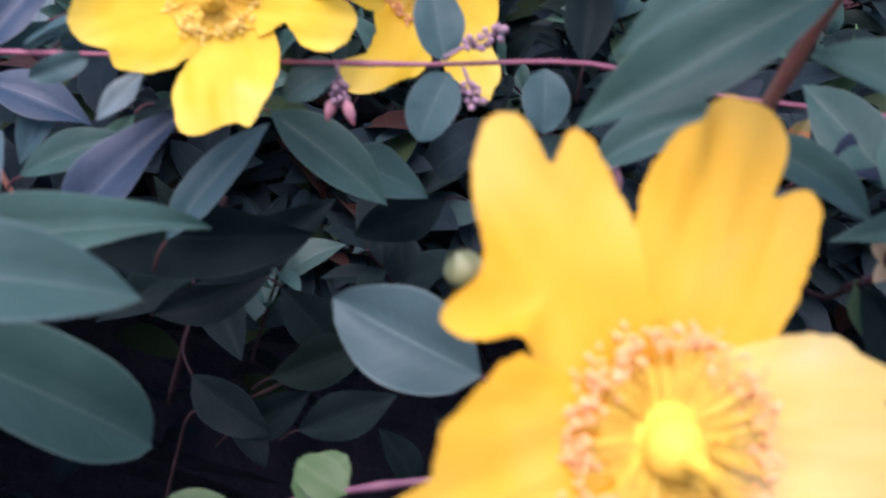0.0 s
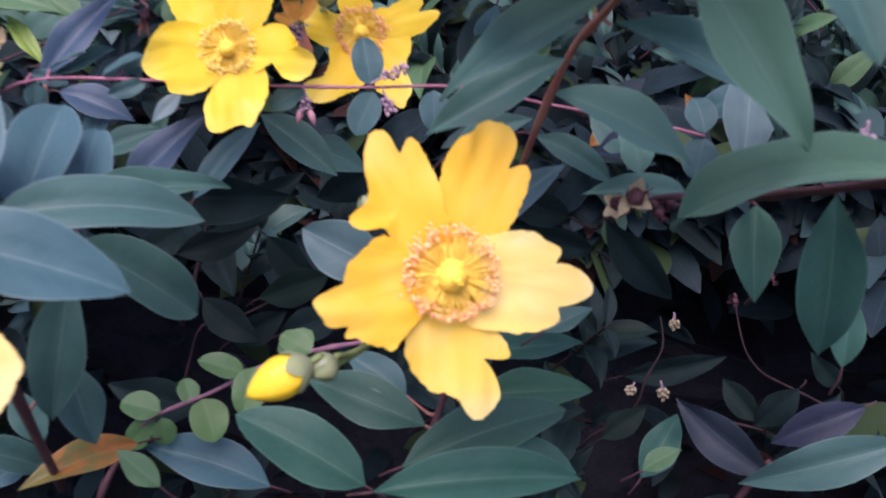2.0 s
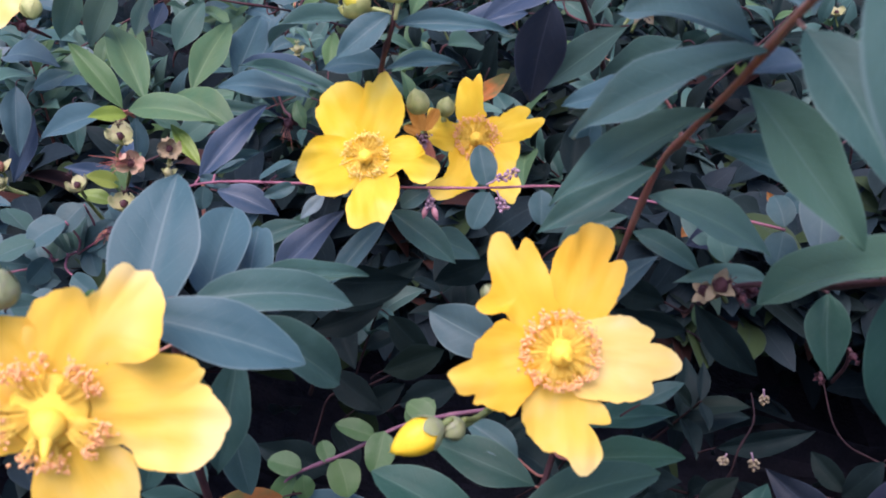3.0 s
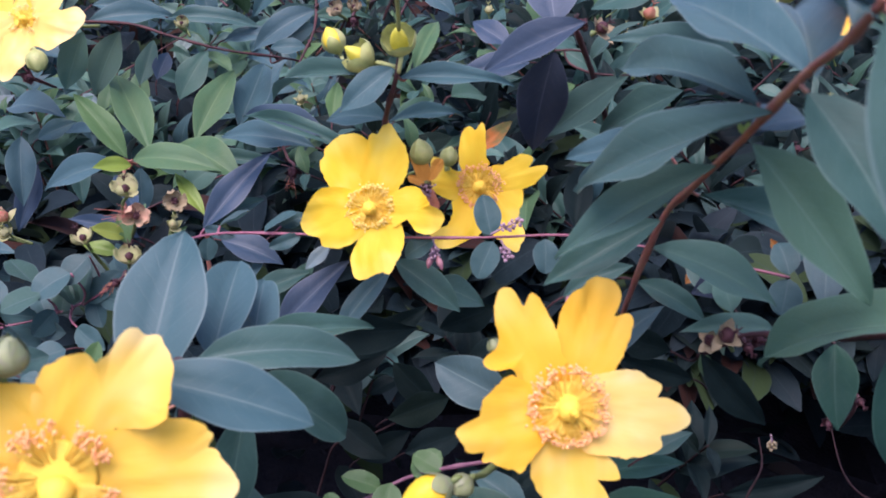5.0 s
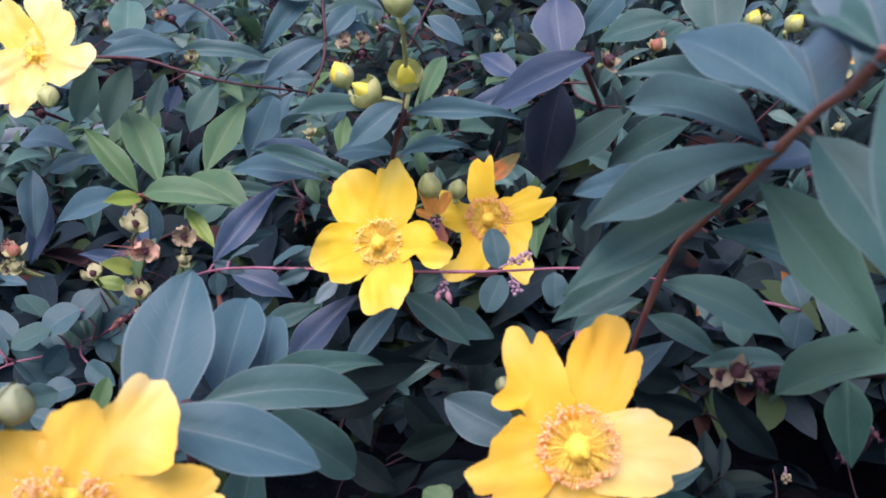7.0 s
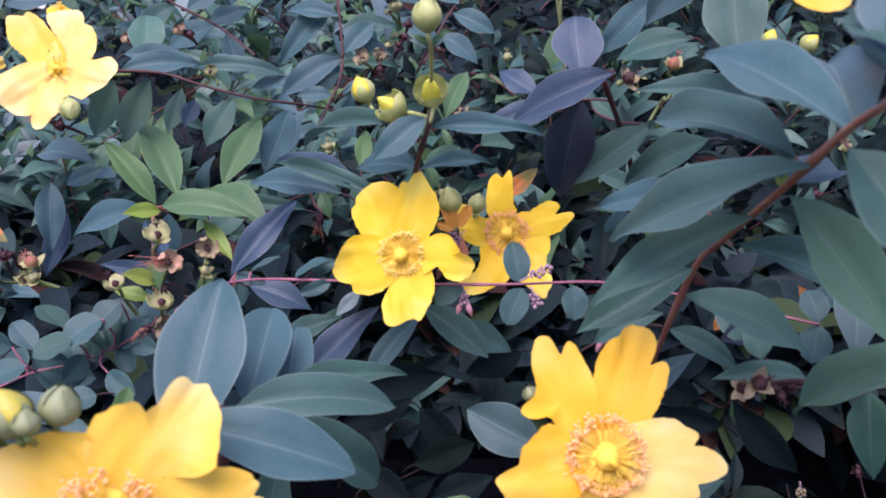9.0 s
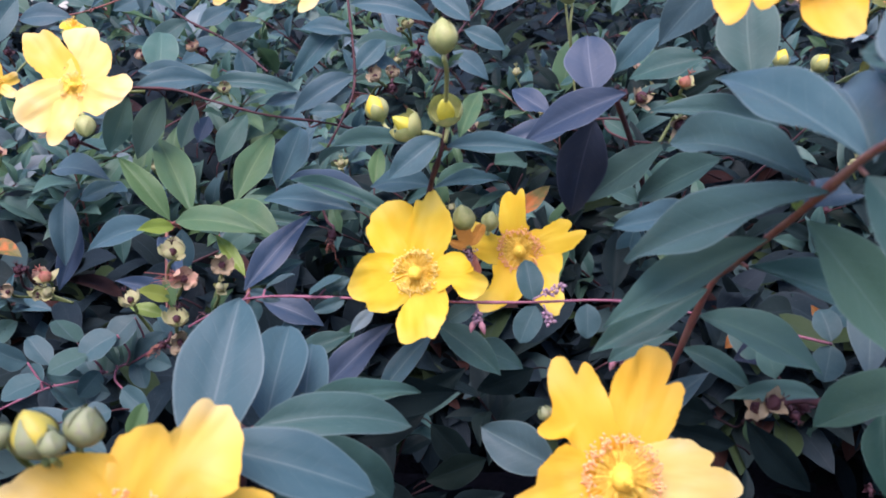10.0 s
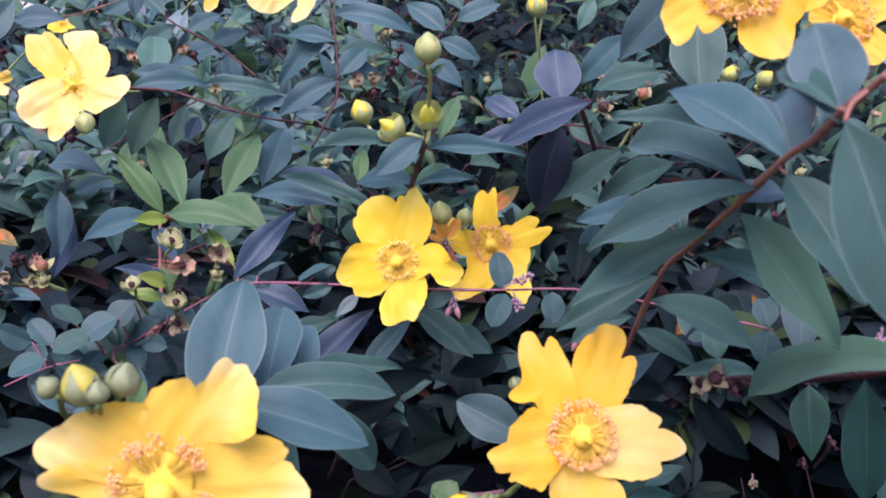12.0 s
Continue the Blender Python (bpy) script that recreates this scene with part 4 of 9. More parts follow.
leaf(b, "g", (0.0035, 0.2097, 1.1315), (0.0277, 0.2323, 1.1288), 0.0068, (0.5, -0.45, 0.74), 0.12)
stem(b, ((0.0024, 0.2076, 1.1304), (0.0026, 0.2083, 1.1306), (0.0035, 0.2097, 1.1315)), 0.0005, 0.0004, STEM, "leaf_stalk", 6)
leaf(b, "d", (-0.0121, 0.2424, 1.1083), (-0.0606, 0.2532, 1.1194), 0.0075, (0.02, -0.68, 0.74), 0.1)
stem(b, ((-0.0033, 0.2314, 1.1054), (-0.005, 0.2363, 1.1041), (-0.0121, 0.2424, 1.1083)), 0.0005, 0.0004, STEM, "leaf_stalk", 6)
leaf(b, "g", (-0.0339, 0.2613, 1.1062), (-0.0778, 0.2779, 1.1035), 0.0124, (-0.27, -0.6, 0.76), 0.1)
stem(b, ((-0.0283, 0.2631, 1.1026), (-0.0311, 0.2612, 1.1054), (-0.0339, 0.2613, 1.1062)), 0.0004, 0.0003, STEM_DARK, "leaf_stalk", 6)
leaf(b, "p", (-0.0233, 0.244, 1.1149), (-0.0625, 0.2631, 1.1174), 0.0107, (-0.23, -0.57, 0.79), 0.1)
stem(b, ((-0.0179, 0.2454, 1.1106), (-0.0206, 0.2437, 1.1138), (-0.0233, 0.244, 1.1149)), 0.0004, 0.0003, STEM_DARK, "leaf_stalk", 6)
leaf(b, "d", (-0.0002, 0.2487, 1.1217), (0.0132, 0.263, 1.128), 0.0074, (0.25, -0.58, 0.78), 0.05)
stem(b, ((-0.0041, 0.2485, 1.1159), (-0.0021, 0.2476, 1.1198), (-0.0002, 0.2487, 1.1217)), 0.0004, 0.0003, STEM_DARK, "leaf_stalk", 6)
leaf(b, "l", (-0.0237, 0.2463, 1.1209), (-0.0246, 0.2616, 1.133), 0.0067, (0.15, -0.61, 0.78), 0.05)
stem(b, ((-0.0234, 0.2456, 1.1132), (-0.0236, 0.245, 1.1181), (-0.0237, 0.2463, 1.1209)), 0.0004, 0.0003, STEM_DARK, "leaf_stalk", 6)
leaf(b, "o", (0.0311, 0.2573, 1.109), (0.0440, 0.2720, 1.1190), 0.0074, (0.1, -0.65, 0.75), 0.05)
stem(b, ((0.0276, 0.2574, 1.1021), (0.0293, 0.2563, 1.1065), (0.0311, 0.2573, 1.109)), 0.0004, 0.0003, STEM_DARK, "leaf_stalk", 6)
leaf(b, "l", (0.0103, 0.1771, 1.1772), (0.0045, 0.1764, 1.1803), 0.0024, (0.36, -0.78, 0.51), 0.1)
stem(b, ((0.0156, 0.1816, 1.1704), (0.013, 0.1783, 1.1748), (0.0103, 0.1771, 1.1772)), 0.0004, 0.0003, STEM_DARK, "leaf_stalk", 6)
leaf(b, "l", (0.0103, 0.1771, 1.1772), (0.0152, 0.1779, 1.1817), 0.0023, (-0.22, -0.89, 0.4), 0.1)
stem(b, ((0.006, 0.1803, 1.1691), (0.0082, 0.1777, 1.1741), (0.0103, 0.1771, 1.1772)), 0.0004, 0.0003, STEM_DARK, "leaf_stalk", 6)

b = branch([(0.0908, 0.2889, 1.0938), (0.0753, 0.2506, 1.1374), (0.0641, 0.2272, 1.1629)], 0.0012, 0.0009, STEM_DARK, "leafy shoot with one broad purple-grey leaf")
leaf(b, "p", (0.067, 0.2174, 1.1663), (0.0334, 0.2245, 1.1463), 0.0144, (-0.45, -0.75, 0.48), 0.05)
stem(b, ((0.0641, 0.2272, 1.1629), (0.0674, 0.2219, 1.1641), (0.067, 0.2174, 1.1663)), 0.0005, 0.0004, STEM_DARK, "leaf_stalk", 6)
leaf(b, "p", (0.0577, 0.2517, 1.1609), (0.0542, 0.2679, 1.18), 0.0191, (-0.04, -0.77, 0.64), 0.03, "broad")
stem(b, ((0.0585, 0.2519, 1.1523), (0.0581, 0.2508, 1.1576), (0.0577, 0.2517, 1.1609)), 0.0004, 0.0003, STEM_DARK, "leaf_stalk", 6)
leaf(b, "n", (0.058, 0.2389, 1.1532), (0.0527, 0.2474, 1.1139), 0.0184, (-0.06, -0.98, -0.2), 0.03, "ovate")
stem(b, ((0.068, 0.2354, 1.154), (0.0633, 0.2367, 1.1541), (0.058, 0.2389, 1.1532)), 0.0005, 0.0004, STEM_DARK, "leaf_stalk", 6)
leaf(b, "d", (0.085, 0.2387, 1.1462), (0.0569, 0.2493, 1.119), 0.0143, (-0.6, -0.72, 0.34), 0.04)
stem(b, ((0.0719, 0.2435, 1.145), (0.0804, 0.2404, 1.1454), (0.085, 0.2387, 1.1462)), 0.0005, 0.0004, STEM_DARK, "leaf_stalk", 6)
leaf(b, "d", (0.103, 0.2288, 1.1435), (0.0773, 0.2511, 1.1201), 0.0154, (-0.78, -0.49, 0.39), 0.04)
stem(b, ((0.1068, 0.2295, 1.1429), (0.1049, 0.2281, 1.1442), (0.103, 0.2288, 1.1435)), 0.0004, 0.0003, STEM_DARK, "leaf_stalk", 6)
leaf(b, "g", (0.1168, 0.2134, 1.1585), (0.0729, 0.2012, 1.1634), 0.0121, (0.27, -0.7, 0.66), 0.06)
stem(b, ((0.1225, 0.219, 1.1539), (0.1197, 0.2152, 1.1572), (0.1168, 0.2134, 1.1585)), 0.0004, 0.0003, STEM_DARK, "leaf_stalk", 6)
leaf(b, "g", (0.1154, 0.1861, 1.1724), (0.0892, 0.1855, 1.1766), 0.0083, (0.12, -0.78, 0.61), 0.04)
stem(b, ((0.1213, 0.1902, 1.1674), (0.1184, 0.1872, 1.1709), (0.1154, 0.1861, 1.1724)), 0.0004, 0.0003, STEM_DARK, "leaf_stalk", 6)
leaf(b, "d", (0.0619, 0.2545, 1.1506), (0.0749, 0.2528, 1.1432), 0.0075, (0.2, -0.82, 0.54), 0.1)
stem(b, ((0.0719, 0.2435, 1.145), (0.0643, 0.2494, 1.1469), (0.0619, 0.2545, 1.1506)), 0.0005, 0.0004, STEM_DARK, "leaf_stalk", 6)
leaf(b, "p", (0.0417, 0.2633, 1.1502), (0.0262, 0.2752, 1.1568), 0.0103, (-0.17, -0.64, 0.75), 0.05)
stem(b, ((0.0463, 0.2639, 1.1443), (0.044, 0.2626, 1.1483), (0.0417, 0.2633, 1.1502)), 0.0004, 0.0003, STEM_DARK, "leaf_stalk", 6)
leaf(b, "p", (0.0496, 0.2618, 1.1445), (0.0202, 0.2561, 1.1365), 0.0111, (-0.03, -0.77, 0.64), 0.08)
stem(b, ((0.0553, 0.2669, 1.142), (0.0525, 0.2634, 1.1442), (0.0496, 0.2618, 1.1445)), 0.0004, 0.0003, STEM_DARK, "leaf_stalk", 6)
leaf(b, "d", (0.095, 0.2485, 1.1756), (0.0702, 0.2543, 1.1661), 0.0132, (-0.38, -0.74, 0.55), 0.05)
stem(b, ((0.1004, 0.2512, 1.1736), (0.0977, 0.2489, 1.1756), (0.095, 0.2485, 1.1756)), 0.0004, 0.0003, STEM_DARK, "leaf_stalk", 6)
leaf(b, "g", (0.0831, 0.2621, 1.1884), (0.064, 0.2642, 1.1658), 0.0121, (-0.43, -0.85, 0.29), 0.05)
stem(b, ((0.087, 0.2656, 1.1889), (0.085, 0.2629, 1.1897), (0.0831, 0.2621, 1.1884)), 0.0004, 0.0003, STEM_DARK, "leaf_stalk", 6)
leaf(b, "g", (0.0997, 0.2177, 1.2106), (0.0766, 0.2279, 1.181), 0.0170, (-0.58, -0.8, 0.18), 0.04)
stem(b, ((0.1033, 0.2201, 1.2111), (0.1015, 0.2179, 1.2119), (0.0997, 0.2177, 1.2106)), 0.0004, 0.0003, STEM_DARK, "leaf_stalk", 6)
leaf(b, "d", (0.1027, 0.1966, 1.1754), (0.1012, 0.2152, 1.2022), 0.0197, (-0.15, -0.82, 0.56), 0.03, "broad")
stem(b, ((0.1029, 0.1972, 1.1665), (0.1028, 0.1959, 1.172), (0.1027, 0.1966, 1.1754)), 0.0004, 0.0003, STEM_DARK, "leaf_stalk", 6)
leaf(b, "g", (0.0777, 0.2514, 1.1112), (0.0753, 0.2545, 1.0918), 0.0099, (-0.25, -0.96, -0.12), 0.05)
stem(b, ((0.0807, 0.264, 1.1221), (0.0796, 0.2572, 1.1171), (0.0777, 0.2514, 1.1112)), 0.0005, 0.0004, STEM_DARK, "leaf_stalk", 6)
leaf(b, "l", (0.0744, 0.3114, 1.204), (0.0578, 0.3079, 1.1971), 0.0091, (-0.07, -0.82, 0.58), 0.06)
stem(b, ((0.0798, 0.3166, 1.2023), (0.0771, 0.313, 1.2042), (0.0744, 0.3114, 1.204)), 0.0004, 0.0003, STEM_DARK, "leaf_stalk", 6)
leaf(b, "m", (0.0705, 0.2993, 1.1997), (0.0644, 0.2946, 1.1861), 0.0078, (-0.16, -0.91, 0.38), 0.06)
stem(b, ((0.0728, 0.3051, 1.2009), (0.0716, 0.3012, 1.2013), (0.0705, 0.2993, 1.1997)), 0.0004, 0.0003, STEM_DARK, "leaf_stalk", 6)
leaf(b, "d", (0.0717, 0.3084, 1.195), (0.0854, 0.3225, 1.2027), 0.0076, (0.18, -0.6, 0.78), 0.1)
stem(b, ((0.0678, 0.3084, 1.1888), (0.0697, 0.3074, 1.1929), (0.0717, 0.3084, 1.195)), 0.0004, 0.0003, STEM_DARK, "leaf_stalk", 6)
leaf(b, "m", (0.0561, 0.321, 1.2061), (0.0697, 0.3216, 1.2043), 0.0069, (0.11, -0.82, 0.56), 0.1)
stem(b, ((0.0501, 0.3247, 1.2028), (0.0531, 0.3218, 1.2054), (0.0561, 0.321, 1.2061)), 0.0004, 0.0003, STEM_DARK, "leaf_stalk", 6)
leaf(b, "d", (0.0782, 0.3188, 1.1927), (0.0883, 0.3191, 1.1908), 0.0052, (0.13, -0.82, 0.56), 0.1)
stem(b, ((0.0723, 0.3226, 1.1898), (0.0752, 0.3197, 1.1923), (0.0782, 0.3188, 1.1927)), 0.0004, 0.0003, STEM_DARK, "leaf_stalk", 6)
leaf(b, "k", (0.0709, 0.2415, 1.0868), (0.072, 0.2598, 1.1062), 0.0114, (-0.04, -0.72, 0.69), 0.05)
stem(b, ((0.0706, 0.2413, 1.0785), (0.0707, 0.2404, 1.0837), (0.0709, 0.2415, 1.0868)), 0.0004, 0.0003, STEM_SHADE, "leaf_stalk", 6)

b = branch([(0.1530, 0.0800, 1.1310), (0.1439, 0.0780, 1.1299), (0.138, 0.100, 1.117), (0.1289, 0.1419, 1.0944), (0.1187, 0.1547, 1.0882), (0.1073, 0.1648, 1.0749)], 0.001, 0.0008, STEM_DARK, "red stem with large blue-green leaves and a spent flower")
leaf(b, "m", (0.1439, 0.0780, 1.1299), (0.1155, 0.1285, 1.0915), 0.0155, (-0.22, -0.52, 0.83), 0.10)
leaf(b, "e", (0.1352, 0.133, 1.0977), (0.136, 0.1213, 1.0783), 0.0114, (-0.22, -0.84, 0.5), 0.05)
stem(b, ((0.1304, 0.1332, 1.0993), (0.1327, 0.1336, 1.0986), (0.1352, 0.133, 1.0977)), 0.0005, 0.0004, STEM_DARK, "leaf_stalk", 6)
leaf(b, "e", (0.1403, 0.107, 1.1127), (0.1502, 0.1130, 1.0706), 0.0140, (-0.3, -0.95, 0.09), 0.05)
stem(b, ((0.1362, 0.1054, 1.1151), (0.1382, 0.1063, 1.1142), (0.1403, 0.107, 1.1127)), 0.0005, 0.0004, STEM_DARK, "leaf_stalk", 6)
leaf(b, "w", (0.1413, 0.1780, 1.1213), (0.1419, 0.1655, 1.0920), 0.0140, (-0.10, -0.94, 0.33), 0.04)
stem(b, ((0.1542, 0.1938, 1.1150), (0.1500, 0.1860, 1.1253), (0.1413, 0.1780, 1.1213)), 0.0004, 0.0003, STEM_DARK, "leaf_stalk", 6)
leaf(b, "k", (0.1071, 0.1606, 1.078), (0.1300, 0.1622, 1.0544), 0.0112, (-0.02, -1, -0.09), 0.06)
stem(b, ((0.1096, 0.1628, 1.0775), (0.1079, 0.1616, 1.0777), (0.1071, 0.1606, 1.078)), 0.0005, 0.0004, STEM_SHADE, "leaf_stalk", 6)
leaf(b, "l", (0.1077, 0.1636, 1.0774), (0.111, 0.1623, 1.0677), 0.0048, (0.12, -0.98, 0.17), 0.05)
leaf(b, "m", (0.1287, 0.1652, 1.0851), (0.0991, 0.1575, 1.0859), 0.0078, (0.17, -0.57, 0.8), 0.08)
stem(b, ((0.1175, 0.1557, 1.0868), (0.126, 0.1612, 1.0837), (0.1287, 0.1652, 1.0851)), 0.0005, 0.0004, STEM_DARK, "leaf_stalk", 6)
leaf(b, "d", (0.0862, 0.1663, 1.0975), (0.1082, 0.1639, 1.0865), 0.0085, (0.24, -0.73, 0.64), 0.1)
stem(b, ((0.0809, 0.1708, 1.0962), (0.0836, 0.1676, 1.0979), (0.0862, 0.1663, 1.0975)), 0.0004, 0.0003, STEM_DARK, "leaf_stalk", 6)
leaf(b, "m", (0.1169, 0.1720, 1.0871), (0.1125, 0.1780, 1.0982), 0.0098, (0.1, -0.85, 0.5), 0.05)
stem(b, ((0.1175, 0.1700, 1.0800), (0.1120, 0.1720, 1.0820), (0.1169, 0.1720, 1.0871)), 0.0004, 0.0003, STEM_DARK, "leaf_stalk", 6)
leaf(b, "n", (0.1053, 0.1806, 1.0885), (0.1263, 0.1932, 1.0885), 0.0111, (0.28, -0.46, 0.84), 0.05)
stem(b, ((0.1002, 0.1815, 1.0845), (0.1028, 0.1801, 1.0875), (0.1053, 0.1806, 1.0885)), 0.0004, 0.0003, STEM_DARK, "leaf_stalk", 6)
leaf(b, "k", (0.1003, 0.1736, 1.0716), (0.0802, 0.1742, 1.0776), 0.0105, (-0.01, -1, 0.06), 0.05)
stem(b, ((0.1073, 0.1648, 1.0749), (0.1061, 0.1691, 1.0708), (0.1003, 0.1736, 1.0716)), 0.0005, 0.0004, STEM_SHADE, "leaf_stalk", 6)
leaf(b, "k", (0.1099, 0.1802, 1.0586), (0.0828, 0.1802, 1.0646), 0.0089, (0.02, -1, 0.09), 0.05)
stem(b, ((0.1158, 0.1842, 1.0533), (0.1129, 0.1812, 1.0569), (0.1099, 0.1802, 1.0586)), 0.0004, 0.0003, STEM_SHADE, "leaf_stalk", 6)
leaf(b, "g", (0.0677, 0.1488, 1.0705), (0.0944, 0.16, 1.0932), 0.0104, (-0.26, -0.71, 0.65), 0.06)
stem(b, ((0.0633, 0.151, 1.0628), (0.0655, 0.1489, 1.0676), (0.0677, 0.1488, 1.0705)), 0.0004, 0.0003, STEM_DARK, "leaf_stalk", 6)
leaf(b, "g", (0.0505, 0.1497, 1.0626), (0.0272, 0.156, 1.0703), 0.0154, (0.05, -0.93, 0.36), 0.04, "broad")
stem(b, ((0.0561, 0.1522, 1.0568), (0.0533, 0.15, 1.0607), (0.0505, 0.1497, 1.0626)), 0.0004, 0.0003, STEM_DARK, "leaf_stalk", 6)
leaf(b, "g", (0.0651, 0.1717, 1.0884), (0.0857, 0.1726, 1.1001), 0.0079, (-0.33, -0.7, 0.64), 0.14)
stem(b, ((0.0598, 0.1754, 1.0815), (0.0624, 0.1725, 1.0859), (0.0651, 0.1717, 1.0884)), 0.0004, 0.0003, STEM_DARK, "leaf_stalk", 6)
leaf(b, "d", (0.1189, 0.1807, 1.0856), (0.1034, 0.1952, 1.099), 0.0122, (-0.07, -0.72, 0.69), 0.05)
stem(b, ((0.1227, 0.1812, 1.0784), (0.1208, 0.1799, 1.083), (0.1189, 0.1807, 1.0856)), 0.0004, 0.0003, STEM_DARK, "leaf_stalk", 6)
leaf(b, "g", (0.1496, 0.1915, 1.1067), (0.135, 0.1967, 1.0958), 0.0095, (-0.61, -0.59, 0.53), 0.05)
leaf(b, "o", (0.1321, 0.2000, 1.1020), (0.1375, 0.2000, 1.0938), 0.0036, (0.2, -0.9, 0.3), 0.05)
leaf(b, "o", (0.1098, 0.2150, 1.0777), (0.1157, 0.2200, 1.0855), 0.0055, (-0.2, -0.9, -0.2), 0.05)
stem(b, ((0.1542, 0.1938, 1.1062), (0.1519, 0.1917, 1.1074), (0.1496, 0.1915, 1.1067)), 0.0004, 0.0003, STEM_DARK, "leaf_stalk", 6)

b = branch([(0.0601, 0.1432, 0.9745), (0.0618, 0.1354, 1.0048), (0.0682, 0.1419, 1.0302), (0.0691, 0.1378, 1.0567)], 0.0011, 0.0009, STEM_DARK, "leafy shoot with broad green leaves below a flower")
leaf(b, "e", (0.0493, 0.1186, 1.0174), (0.0147, 0.1274, 1.03), 0.0169, (0.16, -0.55, 0.82), 0.06, "broad")
stem(b, ((0.0548, 0.1212, 1.0114), (0.052, 0.1189, 1.0154), (0.0493, 0.1186, 1.0174)), 0.0004, 0.0003, STEM_DARK, "leaf_stalk", 6)
leaf(b, "e", (0.0583, 0.1094, 1.0324), (0.099, 0.13, 1.0374), 0.0146, (0.12, -0.45, 0.89), 0.08, "broad")
stem(b, ((0.053, 0.1108, 1.0278), (0.0556, 0.1091, 1.0311), (0.0583, 0.1094, 1.0324)), 0.0004, 0.0003, STEM_DARK, "leaf_stalk", 6)
leaf(b, "e", (0.0763, 0.1384, 1.0336), (0.1098, 0.1493, 1.0303), 0.0119, (0.24, -0.47, 0.85), 0.08)
stem(b, ((0.0683, 0.1413, 1.0342), (0.0707, 0.1393, 1.0328), (0.0763, 0.1384, 1.0336)), 0.0005, 0.0004, STEM, "leaf_stalk", 6)
leaf(b, "e", (0.0638, 0.1382, 1.0225), (0.0296, 0.1499, 1.0271), 0.0146, (-0.06, -0.52, 0.85), 0.06)
stem(b, ((0.066, 0.1396, 1.0213), (0.0654, 0.1387, 1.0214), (0.0638, 0.1382, 1.0225)), 0.0005, 0.0004, STEM, "leaf_stalk", 6)
leaf(b, "e", (0.073, 0.155, 1.0342), (0.1096, 0.1718, 1.0313), 0.0099, (0.27, -0.45, 0.85), 0.06)
stem(b, ((0.0683, 0.1415, 1.0328), (0.0681, 0.1471, 1.0315), (0.073, 0.155, 1.0342)), 0.0005, 0.0004, STEM, "leaf_stalk", 6)
leaf(b, "e", (0.0521, 0.0948, 1.037), (0.1009, 0.1069, 1.0349), 0.0123, (0.15, -0.47, 0.87), 0.1)
stem(b, ((0.0463, 0.0973, 1.0333), (0.0492, 0.095, 1.0361), (0.0521, 0.0948, 1.037)), 0.0004, 0.0003, STEM_DARK, "leaf_stalk", 6)
leaf(b, "g", (0.0946, 0.1553, 1.0445), (0.1078, 0.159, 1.0513), 0.0066, (-0.21, -0.62, 0.76), 0.06)
stem(b, ((0.0894, 0.1578, 1.0379), (0.092, 0.1555, 1.0422), (0.0946, 0.1553, 1.0445)), 0.0004, 0.0003, STEM_DARK, "leaf_stalk", 6)
leaf(b, "g", (0.0581, 0.1454, 1.0266), (0.0396, 0.1534, 1.0338), 0.0100, (0.06, -0.58, 0.81), 0.05)
stem(b, ((0.0669, 0.1406, 1.0251), (0.0643, 0.1422, 1.0237), (0.0581, 0.1454, 1.0266)), 0.0005, 0.0004, STEM, "leaf_stalk", 6)
leaf(b, "e", (0.0844, 0.1406, 1.014), (0.1074, 0.1393, 1.0091), 0.0117, (0.15, -0.54, 0.83), 0.05)
stem(b, ((0.0653, 0.139, 1.0188), (0.0719, 0.14, 1.014), (0.0844, 0.1406, 1.014)), 0.0005, 0.0004, STEM, "leaf_stalk", 6)

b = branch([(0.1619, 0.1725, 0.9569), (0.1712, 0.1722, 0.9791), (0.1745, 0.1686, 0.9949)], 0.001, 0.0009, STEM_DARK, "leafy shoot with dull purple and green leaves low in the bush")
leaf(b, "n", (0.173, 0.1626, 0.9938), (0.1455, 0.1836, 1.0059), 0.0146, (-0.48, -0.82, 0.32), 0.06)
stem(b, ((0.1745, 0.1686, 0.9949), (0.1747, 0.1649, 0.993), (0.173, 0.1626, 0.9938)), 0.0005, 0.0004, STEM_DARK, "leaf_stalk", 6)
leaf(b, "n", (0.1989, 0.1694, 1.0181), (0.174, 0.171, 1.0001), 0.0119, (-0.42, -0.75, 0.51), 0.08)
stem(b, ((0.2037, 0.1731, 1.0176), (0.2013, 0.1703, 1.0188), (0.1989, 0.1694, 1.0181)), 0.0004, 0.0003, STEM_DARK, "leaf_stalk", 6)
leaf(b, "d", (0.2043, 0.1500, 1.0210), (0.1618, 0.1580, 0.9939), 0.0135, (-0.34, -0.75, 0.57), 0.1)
leaf(b, "e", (0.1364, 0.1719, 0.9815), (0.1495, 0.1897, 0.995), 0.0119, (-0.07, -0.56, 0.82), 0.06)
stem(b, ((0.1334, 0.1717, 0.9744), (0.1349, 0.1708, 0.979), (0.1364, 0.1719, 0.9815)), 0.0004, 0.0003, STEM_DARK, "leaf_stalk", 6)
leaf(b, "l", (0.1313, 0.1569, 0.9972), (0.1427, 0.1603, 1.0036), 0.0068, (-0.28, -0.55, 0.79), 0.06)
stem(b, ((0.1262, 0.1593, 0.9904), (0.1287, 0.1571, 0.9948), (0.1313, 0.1569, 0.9972)), 0.0004, 0.0003, STEM_DARK, "leaf_stalk", 6)
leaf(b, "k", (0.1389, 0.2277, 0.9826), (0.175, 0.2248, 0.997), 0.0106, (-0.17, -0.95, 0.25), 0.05)
